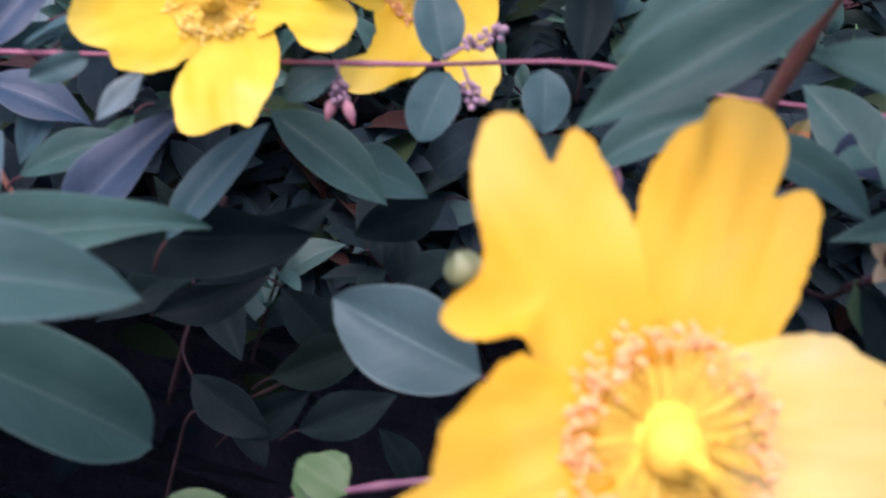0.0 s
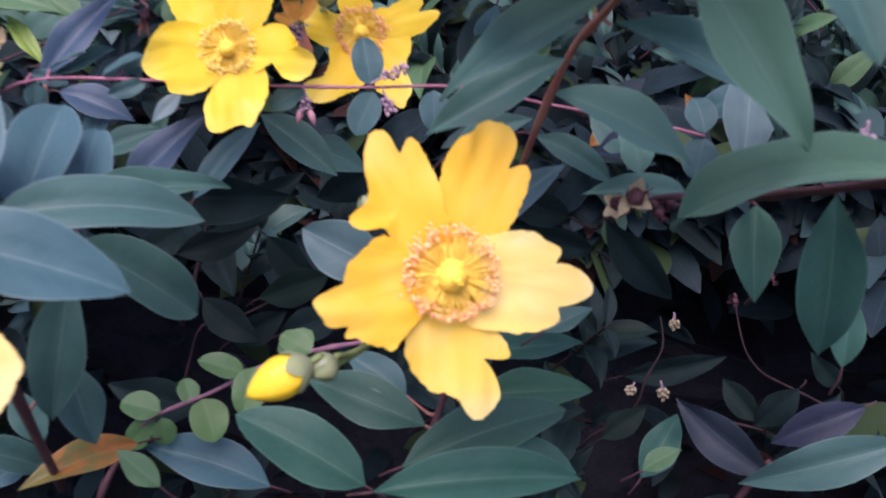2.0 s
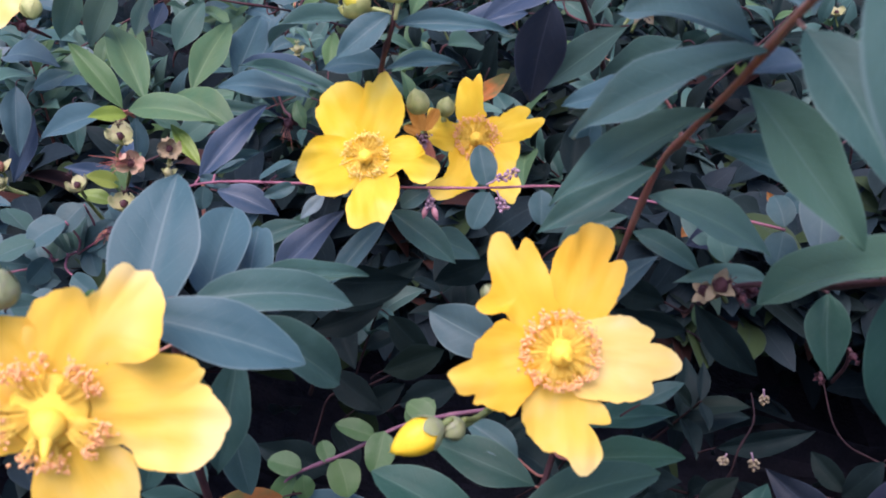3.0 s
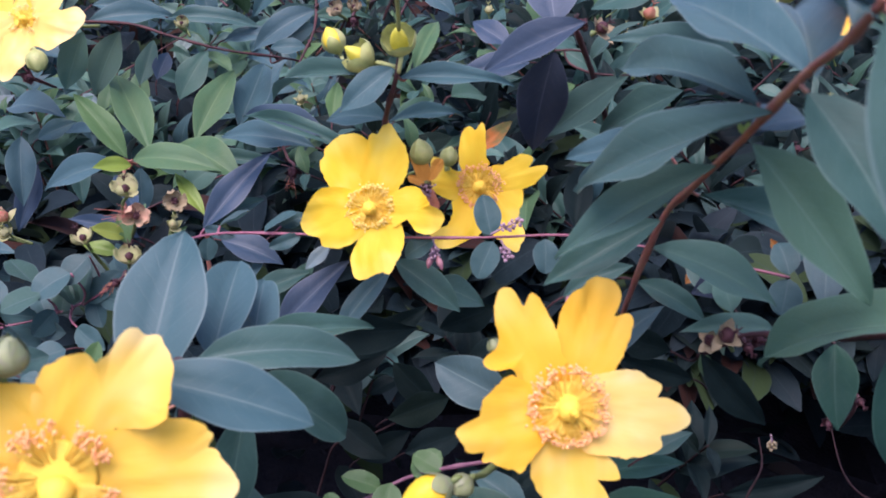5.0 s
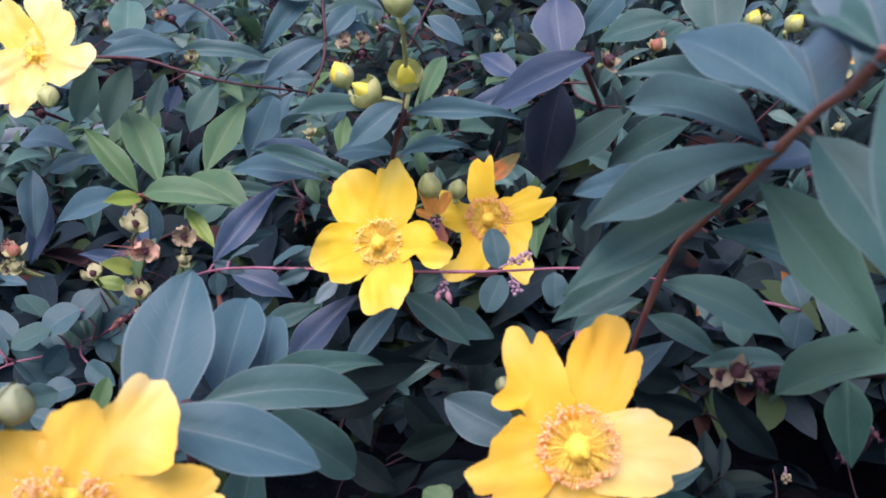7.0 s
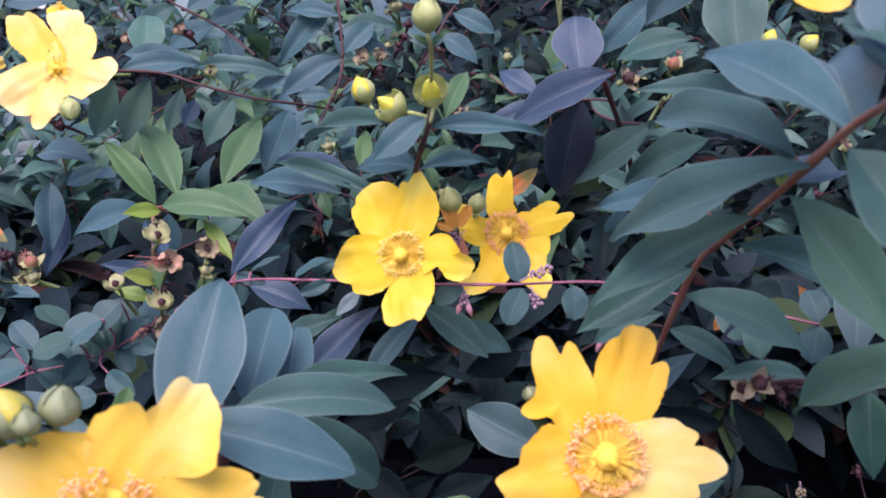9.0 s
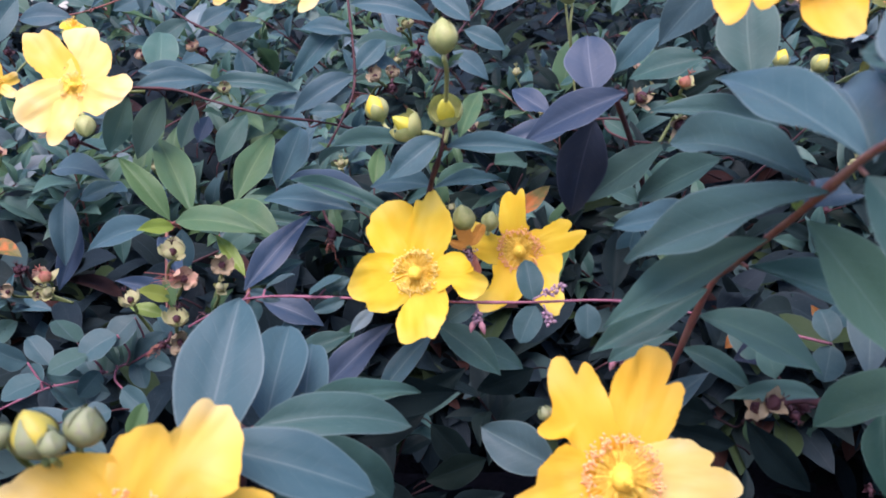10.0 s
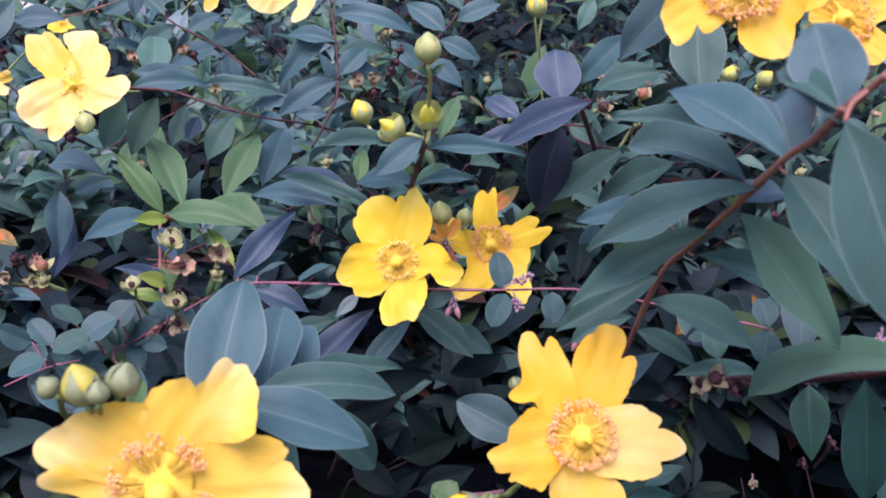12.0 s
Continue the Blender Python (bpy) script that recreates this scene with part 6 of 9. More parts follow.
stem(b, ((-0.1178, 0.2212, 1.0491), (-0.1151, 0.2181, 1.0559), (-0.1168, 0.2122, 1.0653)), 0.0005, 0.0004, TWIG_PINK, "leaf_stalk", 6)
leaf(b, "c", (-0.1507, 0.2062, 1.0536), (-0.165, 0.2065, 1.0588), 0.0113, (-0.01, -1, 0.02), 0.05)
stem(b, ((-0.1455, 0.2055, 1.0426), (-0.1458, 0.2058, 1.0454), (-0.1507, 0.2062, 1.0536)), 0.0005, 0.0004, TWIG_PINK, "leaf_stalk", 6)
leaf(b, "c", (-0.1128, 0.2202, 1.0694), (-0.1201, 0.2124, 1.0602), 0.0130, (-0.17, -0.68, 0.72), 0.05)
stem(b, ((-0.114, 0.2264, 1.0506), (-0.1118, 0.225, 1.059), (-0.1128, 0.2202, 1.0694)), 0.0005, 0.0004, TWIG_PINK, "leaf_stalk", 6)

b = branch([(0.0462, 0.1595, 1.0343), (0.0317, 0.1617, 1.0286), (0.0178, 0.1635, 1.0218), (0.0005, 0.161, 1.0109), (-0.0173, 0.1625, 0.9992), (-0.0265, 0.1627, 0.9885)], 0.0007, 0.0005, TWIG_PURPLE, "thin purple twig with small round bright green leaves", "coral")
leaf(b, "b", (-0.0151, 0.1617, 1.0019), (-0.0276, 0.1637, 1.0027), 0.0093, (-0.02, -0.5, 0.87), 0.04)
leaf(b, "b", (-0.0172, 0.1621, 0.9983), (-0.0258, 0.1621, 0.9871), 0.0084, (-0.49, -0.79, 0.38), 0.04)
leaf(b, "b", (-0.0145, 0.1609, 1.0002), (-0.0128, 0.1592, 0.9916), 0.0073, (0.38, -0.89, 0.26), 0.04)
leaf(b, "b", (-0.0023, 0.1608, 1.0085), (0.0031, 0.1524, 0.9994), 0.0116, (0.2, -0.66, 0.73), 0.04)
leaf(b, "b", (-0.0052, 0.1608, 1.0063), (-0.0093, 0.1679, 1.0101), 0.0065, (0.07, -0.43, 0.9), 0.04)
leaf(b, "b", (0.0098, 0.1632, 1.0172), (-0.0035, 0.1623, 1.0212), 0.0076, (0.28, -0.54, 0.79), 0.04)
leaf(b, "b", (0.0133, 0.1626, 1.0202), (0.0115, 0.1522, 1.01), 0.0103, (0.07, -0.71, 0.7), 0.04)
leaf(b, "b", (0.0207, 0.1623, 1.0238), (0.029, 0.1681, 1.0307), 0.0096, (-0.1, -0.7, 0.71), 0.04)
leaf(b, "b", (0.03, 0.1612, 1.0277), (0.0199, 0.1671, 1.0293), 0.0078, (-0.13, -0.47, 0.88), 0.04)

b = branch([(-0.1586, 0.318, 1.1422), (-0.1308, 0.3153, 1.1429), (-0.1128, 0.3153, 1.1387), (-0.0887, 0.3203, 1.1325), (-0.0628, 0.3416, 1.1259), (-0.0413, 0.3712, 1.1143)], 0.00062, 0.0005, STEM_DARK, "arching red stem with small blue-green leaves")
leaf(b, "g", (-0.1509, 0.3187, 1.1425), (-0.1178, 0.3332, 1.1446), 0.0120, (0.28, -0.72, 0.63), 0.1)
leaf(b, "m", (-0.1409, 0.3283, 1.1372), (-0.1552, 0.3259, 1.1063), 0.0150, (0.05, -1, 0.06), 0.06)
stem(b, ((-0.1419, 0.3164, 1.1426), (-0.1403, 0.3225, 1.1403), (-0.1409, 0.3283, 1.1372)), 0.0005, 0.0004, STEM_DARK, "leaf_stalk", 6)
leaf(b, "m", (-0.1579, 0.3266, 1.1366), (-0.1693, 0.3255, 1.1083), 0.0139, (0.11, -0.99, -0), 0.06)
stem(b, ((-0.1586, 0.318, 1.1422), (-0.1575, 0.3224, 1.1398), (-0.1579, 0.3266, 1.1366)), 0.0005, 0.0004, STEM_DARK, "leaf_stalk", 6)
leaf(b, "m", (-0.1471, 0.337, 1.1461), (-0.155, 0.3628, 1.1635), 0.0174, (0.22, -0.5, 0.84), 0.03, "broad")
stem(b, ((-0.1456, 0.3362, 1.1388), (-0.1464, 0.3356, 1.1434), (-0.1471, 0.337, 1.1461)), 0.0004, 0.0003, STEM_DARK, "leaf_stalk", 6)
leaf(b, "g", (-0.123, 0.3427, 1.1425), (-0.08, 0.3553, 1.1374), 0.0097, (0.29, -0.72, 0.63), 0.1)
stem(b, ((-0.1287, 0.3451, 1.1392), (-0.1258, 0.3429, 1.1419), (-0.123, 0.3427, 1.1425)), 0.0004, 0.0003, STEM_DARK, "leaf_stalk", 6)
leaf(b, "g", (-0.119, 0.3553, 1.1464), (-0.1047, 0.3533, 1.1379), 0.0084, (0.27, -0.73, 0.63), 0.05)
stem(b, ((-0.1241, 0.3601, 1.1455), (-0.1215, 0.3567, 1.147), (-0.119, 0.3553, 1.1464)), 0.0004, 0.0003, STEM_DARK, "leaf_stalk", 6)
leaf(b, "p", (-0.1303, 0.3413, 1.1127), (-0.1295, 0.3562, 1.1233), 0.0092, (0.29, -0.57, 0.77), 0.05)
stem(b, ((-0.1305, 0.3404, 1.1052), (-0.1304, 0.3399, 1.1099), (-0.1303, 0.3413, 1.1127)), 0.0004, 0.0003, STEM_DARK, "leaf_stalk", 6)
leaf(b, "m", (-0.1224, 0.3486, 1.1017), (-0.1134, 0.3684, 1.1232), 0.0148, (0.23, -0.76, 0.6), 0.05)
stem(b, ((-0.1241, 0.3487, 1.0935), (-0.1233, 0.3476, 1.0986), (-0.1224, 0.3486, 1.1017)), 0.0004, 0.0003, STEM_DARK, "leaf_stalk", 6)
leaf(b, "m", (-0.1383, 0.3395, 1.1098), (-0.1369, 0.3577, 1.1288), 0.0102, (0.29, -0.7, 0.65), 0.05)
stem(b, ((-0.1386, 0.3394, 1.1015), (-0.1384, 0.3385, 1.1067), (-0.1383, 0.3395, 1.1098)), 0.0004, 0.0003, STEM_DARK, "leaf_stalk", 6)
leaf(b, "g", (-0.0987, 0.3514, 1.1317), (-0.0716, 0.3549, 1.1346), 0.0087, (0.03, -0.77, 0.63), 0.1)
stem(b, ((-0.1047, 0.3547, 1.127), (-0.1017, 0.352, 1.1304), (-0.0987, 0.3514, 1.1317)), 0.0004, 0.0003, STEM_DARK, "leaf_stalk", 6)
leaf(b, "g", (-0.0799, 0.3548, 1.1362), (-0.0584, 0.3717, 1.1472), 0.0113, (0.23, -0.72, 0.65), 0.08)
stem(b, ((-0.0843, 0.3554, 1.1299), (-0.0821, 0.3541, 1.134), (-0.0799, 0.3548, 1.1362)), 0.0004, 0.0003, STEM_DARK, "leaf_stalk", 6)
leaf(b, "g", (-0.0765, 0.3517, 1.1273), (-0.0578, 0.3685, 1.1388), 0.0123, (0.23, -0.71, 0.67), 0.06)
stem(b, ((-0.0667, 0.3384, 1.1269), (-0.0736, 0.3432, 1.1234), (-0.0765, 0.3517, 1.1273)), 0.0005, 0.0004, STEM_DARK, "leaf_stalk", 6)
leaf(b, "g", (-0.2004, 0.3294, 1.0975), (-0.1631, 0.3116, 1.0988), 0.0158, (-0.26, -0.48, 0.84), 0.1)
stem(b, ((-0.2058, 0.3359, 1.0933), (-0.2031, 0.3316, 1.0964), (-0.2004, 0.3294, 1.0975)), 0.0004, 0.0003, STEM_DARK, "leaf_stalk", 6)
leaf(b, "g", (-0.194, 0.325, 1.0849), (-0.1904, 0.313, 1.0529), 0.0139, (0.44, -0.83, 0.36), 0.06)
stem(b, ((-0.1947, 0.3311, 1.0865), (-0.1944, 0.3271, 1.0867), (-0.194, 0.325, 1.0849)), 0.0004, 0.0003, STEM_DARK, "leaf_stalk", 6)
leaf(b, "p", (-0.19, 0.3302, 1.0693), (-0.1976, 0.3173, 1.0376), 0.0119, (0.28, -0.91, 0.3), 0.05)
stem(b, ((-0.1888, 0.3364, 1.0708), (-0.1894, 0.3323, 1.071), (-0.19, 0.3302, 1.0693)), 0.0004, 0.0003, STEM_DARK, "leaf_stalk", 6)
leaf(b, "g", (-0.1909, 0.3346, 1.0811), (-0.1719, 0.3396, 1.0896), 0.0107, (-0.04, -0.82, 0.57), 0.05)
stem(b, ((-0.1962, 0.3372, 1.0747), (-0.1935, 0.3349, 1.0789), (-0.1909, 0.3346, 1.0811)), 0.0004, 0.0003, STEM_DARK, "leaf_stalk", 6)
leaf(b, "d", (-0.1662, 0.3249, 1.0781), (-0.1618, 0.3164, 1.0551), 0.0099, (0.42, -0.82, 0.38), 0.05)
stem(b, ((-0.1672, 0.3309, 1.0796), (-0.1667, 0.3269, 1.0799), (-0.1662, 0.3249, 1.0781)), 0.0004, 0.0003, STEM_DARK, "leaf_stalk", 6)
leaf(b, "m", (-0.0949, 0.331, 1.0778), (-0.1157, 0.323, 1.0617), 0.0136, (-0.07, -0.85, 0.52), 0.05)
stem(b, ((-0.0904, 0.3368, 1.0774), (-0.0927, 0.3329, 1.0786), (-0.0949, 0.331, 1.0778)), 0.0004, 0.0003, STEM_DARK, "leaf_stalk", 6)
leaf(b, "g", (-0.1572, 0.3367, 1.1474), (-0.1184, 0.3477, 1.1398), 0.0121, (0.32, -0.71, 0.63), 0.1)
stem(b, ((-0.1586, 0.318, 1.1422), (-0.1607, 0.3265, 1.1424), (-0.1572, 0.3367, 1.1474)), 0.0005, 0.0004, STEM_DARK, "leaf_stalk", 6)

b = branch([(-0.0705, 0.4018, 1.202), (-0.0615, 0.3748, 1.1801), (-0.0517, 0.3441, 1.1464), (-0.0549, 0.3284, 1.1301), (-0.0608, 0.3241, 1.1177)], 0.00062, 0.00055, STEM_DARK, "upright dark red stem with narrow grey-green leaves")
leaf(b, "g", (-0.0609, 0.3748, 1.1802), (-0.017, 0.3757, 1.1725), 0.0139, (0.12, -0.79, 0.6), 0.14)
leaf(b, "g", (-0.0609, 0.3726, 1.173), (-0.0875, 0.3609, 1.1415), 0.0133, (-0.05, -0.92, 0.39), 0.1)
stem(b, ((-0.06, 0.3702, 1.1751), (-0.06, 0.3716, 1.174), (-0.0609, 0.3726, 1.173)), 0.0005, 0.0004, STEM_DARK, "leaf_stalk", 6)
leaf(b, "g", (-0.0566, 0.3606, 1.1671), (-0.0852, 0.3691, 1.1674), 0.0110, (-0.21, -0.72, 0.67), 0.1)
leaf(b, "g", (-0.0556, 0.359, 1.1615), (-0.0296, 0.3717, 1.1624), 0.0107, (0.32, -0.7, 0.64), 0.1)
leaf(b, "g", (-0.0544, 0.3548, 1.1476), (-0.0838, 0.3465, 1.1277), 0.0136, (-0.09, -0.86, 0.5), 0.08)
stem(b, ((-0.0537, 0.3502, 1.1531), (-0.0529, 0.3528, 1.15), (-0.0544, 0.3548, 1.1476)), 0.0005, 0.0004, STEM_DARK, "leaf_stalk", 6)
leaf(b, "g", (-0.0551, 0.3573, 1.1559), (-0.0315, 0.3673, 1.1488), 0.0095, (0.46, -0.68, 0.57), 0.08)
stem(b, ((-0.0551, 0.3548, 1.1582), (-0.0557, 0.3558, 1.1567), (-0.0551, 0.3573, 1.1559)), 0.0005, 0.0004, STEM_DARK, "leaf_stalk", 6)
leaf(b, "g", (-0.0614, 0.3765, 1.1859), (-0.0396, 0.3906, 1.1923), 0.0127, (0.28, -0.72, 0.64), 0.08)
stem(b, ((-0.0628, 0.3788, 1.1834), (-0.0627, 0.3773, 1.1839), (-0.0614, 0.3765, 1.1859)), 0.0005, 0.0004, STEM_DARK, "leaf_stalk", 6)
leaf(b, "g", (-0.051, 0.3459, 1.1519), (-0.0401, 0.3612, 1.1652), 0.0116, (0.18, -0.71, 0.68), 0.05)
stem(b, ((-0.0527, 0.3472, 1.1497), (-0.0522, 0.3461, 1.15), (-0.051, 0.3459, 1.1519)), 0.0005, 0.0004, STEM_DARK, "leaf_stalk", 6)
leaf(b, "g", (-0.0557, 0.3395, 1.1324), (-0.0728, 0.338, 1.1314), 0.0086, (0.03, -0.76, 0.65), 0.06)
stem(b, ((-0.0536, 0.3347, 1.1366), (-0.0533, 0.3372, 1.1336), (-0.0557, 0.3395, 1.1324)), 0.0005, 0.0004, STEM_DARK, "leaf_stalk", 6)
leaf(b, "d", (-0.054, 0.3439, 1.1462), (-0.0267, 0.356, 1.1449), 0.0074, (0.34, -0.69, 0.65), 0.08)
leaf(b, "g", (-0.0653, 0.3883, 1.1909), (-0.0896, 0.3928, 1.1771), 0.0134, (-0.38, -0.84, 0.39), 0.08)

b = branch([(-0.2305, 0.4914, 1.1907), (-0.1799, 0.4457, 1.1662), (-0.1331, 0.4038, 1.1554), (-0.0999, 0.3616, 1.1465)], 0.00062, 0.00055, STEM_DARK, "arching red stem in the upper bush")
leaf(b, "g", (-0.18, 0.446, 1.1672), (-0.2103, 0.4693, 1.182), 0.0156, (-0.02, -0.56, 0.83), 0.06)
leaf(b, "g", (-0.1726, 0.4448, 1.1617), (-0.1954, 0.4376, 1.1438), 0.0141, (-0.03, -0.91, 0.41), 0.06)
stem(b, ((-0.1752, 0.4415, 1.1651), (-0.1731, 0.4434, 1.1632), (-0.1726, 0.4448, 1.1617)), 0.0005, 0.0004, STEM_DARK, "leaf_stalk", 6)
leaf(b, "g", (-0.1619, 0.4345, 1.1598), (-0.1456, 0.4493, 1.1698), 0.0121, (0.28, -0.73, 0.62), 0.06)
stem(b, ((-0.1635, 0.431, 1.1624), (-0.1634, 0.4322, 1.16), (-0.1619, 0.4345, 1.1598)), 0.0005, 0.0004, STEM_DARK, "leaf_stalk", 6)
leaf(b, "g", (-0.1413, 0.4138, 1.1558), (-0.1218, 0.4279, 1.1629), 0.0125, (0.29, -0.72, 0.64), 0.06)
stem(b, ((-0.1424, 0.4122, 1.1576), (-0.1423, 0.4127, 1.1561), (-0.1413, 0.4138, 1.1558)), 0.0005, 0.0004, STEM_DARK, "leaf_stalk", 6)
leaf(b, "g", (-0.1347, 0.4037, 1.1553), (-0.1632, 0.4082, 1.1426), 0.0158, (-0.34, -0.81, 0.48), 0.06)
leaf(b, "g", (-0.128, 0.4032, 1.152), (-0.1198, 0.3972, 1.1308), 0.0117, (0.35, -0.86, 0.37), 0.06)
stem(b, ((-0.1298, 0.3996, 1.1545), (-0.1292, 0.4016, 1.1534), (-0.128, 0.4032, 1.152)), 0.0005, 0.0004, STEM_DARK, "leaf_stalk", 6)
leaf(b, "g", (-0.1914, 0.4575, 1.1733), (-0.1714, 0.4738, 1.1875), 0.0144, (0.24, -0.79, 0.57), 0.06)
leaf(b, "g", (-0.2027, 0.4678, 1.1755), (-0.2268, 0.4625, 1.1639), 0.0136, (-0.03, -0.88, 0.47), 0.06)

b = branch([(0.0096, 0.5132, 1.2039), (-0.0009, 0.4624, 1.1777), (-0.0107, 0.4259, 1.1636), (-0.0184, 0.3873, 1.1423)], 0.00062, 0.00055, STEM_DARK, "upright red stem in the upper bush")
leaf(b, "d", (0.0023, 0.4637, 1.1812), (-0.0182, 0.4877, 1.196), 0.0141, (-0.15, -0.61, 0.78), 0.06)
stem(b, ((-0.0004, 0.4649, 1.179), (0.0014, 0.4638, 1.1793), (0.0023, 0.4637, 1.1812)), 0.0005, 0.0004, STEM_DARK, "leaf_stalk", 6)
leaf(b, "g", (-0.0006, 0.4614, 1.1744), (0.0261, 0.4669, 1.1859), 0.0144, (-0.07, -0.83, 0.55), 0.06)
stem(b, ((-0.0014, 0.4606, 1.177), (-0.0015, 0.4609, 1.1751), (-0.0006, 0.4614, 1.1744)), 0.0005, 0.0004, STEM_DARK, "leaf_stalk", 6)
leaf(b, "g", (-0.0054, 0.4385, 1.1693), (-0.0312, 0.4514, 1.1833), 0.0157, (-0.02, -0.75, 0.66), 0.06)
leaf(b, "g", (-0.0075, 0.4266, 1.1653), (0.0163, 0.4254, 1.1556), 0.0129, (0.19, -0.8, 0.56), 0.06)
stem(b, ((-0.0102, 0.4277, 1.1643), (-0.0094, 0.4272, 1.1646), (-0.0075, 0.4266, 1.1653)), 0.0005, 0.0004, STEM_DARK, "leaf_stalk", 6)
leaf(b, "g", (-0.0122, 0.4127, 1.1552), (0.0083, 0.4098, 1.1409), 0.0126, (0.24, -0.82, 0.52), 0.06)
leaf(b, "g", (-0.0149, 0.4105, 1.1489), (-0.0354, 0.4134, 1.1632), 0.0126, (0.25, -0.82, 0.52), 0.06)
stem(b, ((-0.0142, 0.4085, 1.154), (-0.0136, 0.4094, 1.15), (-0.0149, 0.4105, 1.1489)), 0.0005, 0.0004, STEM_DARK, "leaf_stalk", 6)

b = branch([(-0.3052, 0.444, 1.1616), (-0.2652, 0.437, 1.1617), (-0.2382, 0.4399, 1.1636), (-0.2085, 0.4457, 1.1743)], 0.0006, 0.0004, STEM, "thin red shoot with drooping leaves at the edge of the bush")
leaf(b, "m", (-0.2485, 0.429, 1.1652), (-0.223, 0.448, 1.186), 0.0061, (0.22, -0.84, 0.49), 0.15)
stem(b, ((-0.249, 0.4387, 1.1629), (-0.2501, 0.4329, 1.1614), (-0.2485, 0.429, 1.1652)), 0.0005, 0.0004, STEM, "leaf_stalk", 6)
leaf(b, "g", (-0.2664, 0.4258, 1.1598), (-0.2349, 0.4292, 1.162), 0.0159, (0.04, -0.78, 0.62), 0.1)
stem(b, ((-0.2652, 0.437, 1.1617), (-0.2681, 0.4311, 1.1589), (-0.2664, 0.4258, 1.1598)), 0.0005, 0.0004, STEM, "leaf_stalk", 6)
leaf(b, "g", (-0.2678, 0.3903, 1.1469), (-0.2565, 0.4099, 1.1736), 0.0175, (0.34, -0.82, 0.46), 0.1)
stem(b, ((-0.2698, 0.3909, 1.1383), (-0.2688, 0.3896, 1.1436), (-0.2678, 0.3903, 1.1469)), 0.0004, 0.0003, STEM_DARK, "leaf_stalk", 6)
leaf(b, "g", (-0.2253, 0.4317, 1.1676), (-0.2056, 0.4478, 1.1803), 0.0055, (0.27, -0.78, 0.56), 0.2)
stem(b, ((-0.2278, 0.4419, 1.1674), (-0.228, 0.4357, 1.165), (-0.2253, 0.4317, 1.1676)), 0.0005, 0.0004, STEM, "leaf_stalk", 6)
leaf(b, "g", (-0.1902, 0.4298, 1.1858), (-0.19, 0.4239, 1.1662), 0.0102, (0.33, -0.9, 0.28), 0.05)
stem(b, ((-0.1903, 0.4356, 1.1875), (-0.1902, 0.4317, 1.1876), (-0.1902, 0.4298, 1.1858)), 0.0004, 0.0003, STEM_DARK, "leaf_stalk", 6)
leaf(b, "d", (-0.2857, 0.4504, 1.1772), (-0.2607, 0.4497, 1.1678), 0.0133, (0.23, -0.71, 0.66), 0.1)
stem(b, ((-0.2872, 0.4408, 1.1616), (-0.2892, 0.4457, 1.1677), (-0.2857, 0.4504, 1.1772)), 0.0005, 0.0004, STEM, "leaf_stalk", 6)
leaf(b, "d", (-0.2486, 0.4572, 1.189), (-0.2716, 0.4506, 1.1739), 0.0109, (0.01, -0.92, 0.39), 0.1)
stem(b, ((-0.2437, 0.4626, 1.1882), (-0.2461, 0.4589, 1.1896), (-0.2486, 0.4572, 1.189)), 0.0004, 0.0003, STEM_DARK, "leaf_stalk", 6)
leaf(b, "d", (-0.2261, 0.4524, 1.1668), (-0.2473, 0.4525, 1.1731), 0.0109, (0.19, -0.73, 0.65), 0.1)
stem(b, ((-0.2248, 0.4425, 1.1684), (-0.2235, 0.4475, 1.1655), (-0.2261, 0.4524, 1.1668)), 0.0005, 0.0004, STEM, "leaf_stalk", 6)
leaf(b, "d", (-0.2652, 0.437, 1.1617), (-0.2886, 0.4481, 1.1704), 0.0120, (0.03, -0.58, 0.81), 0.1)
leaf(b, "m", (-0.2382, 0.4399, 1.1636), (-0.2273, 0.438, 1.1544), 0.0072, (0.37, -0.72, 0.59), 0.1)

# ---- flowers ----
f = flower((0.0645, 0.1004, 1.0906), (0.179, -0.806, 0.565), 0.009, ((0.0445, 0.1242, 1.0535), (0.0326, 0.1549, 1.0257),), "large yellow flower with five torn petals and orange anthers", 1.4)
petal(f, (0.0641, 0.1013, 1.0906), (0.0449, 0.1111, 1.1144), (0.179, -0.806, 0.565), 0.51, (0.45, 0.5, 0.49, 0.4, 0.43, 0.41, 0.37, 0.33, 0.3, 0.28, 0.27, 0.26, 0.25, 0.25, 0.25, 0.25, 0.26, 0.31, 0.31, 0.45, 0.45, 0.54, 0.54, 0.54, 0.49, 0.45, 0.43, 0.35, 0.29, 0.25, 0.22, 0.21, 0.24, 0.31, 0.36, 0.37, 0.32, 0.25, 0.24, 0.24, 0.26, 0.29, 0.34, 0.39), PETAL, True, ((28, 5, 0.08),), ((250, 40, 0.08),))
petal(f, (0.0647, 0.1014, 1.0907), (0.074, 0.1236, 1.1153), (0.179, -0.806, 0.565), 0.51, (0.49, 0.47, 0.42, 0.33, 0.36, 0.36, 0.34, 0.31, 0.29, 0.27, 0.26, 0.26, 0.26, 0.26, 0.27, 0.28, 0.31, 0.36, 0.4, 0.45, 0.49, 0.54, 0.54, 0.54, 0.45, 0.45, 0.34, 0.32, 0.3, 0.28, 0.27, 0.26, 0.26, 0.27, 0.28, 0.29, 0.31, 0.33, 0.34, 0.36, 0.37, 0.42, 0.46, 0.48), PETAL, True, ((26, 5, 0.06),), ((320, 30, 0.08),))
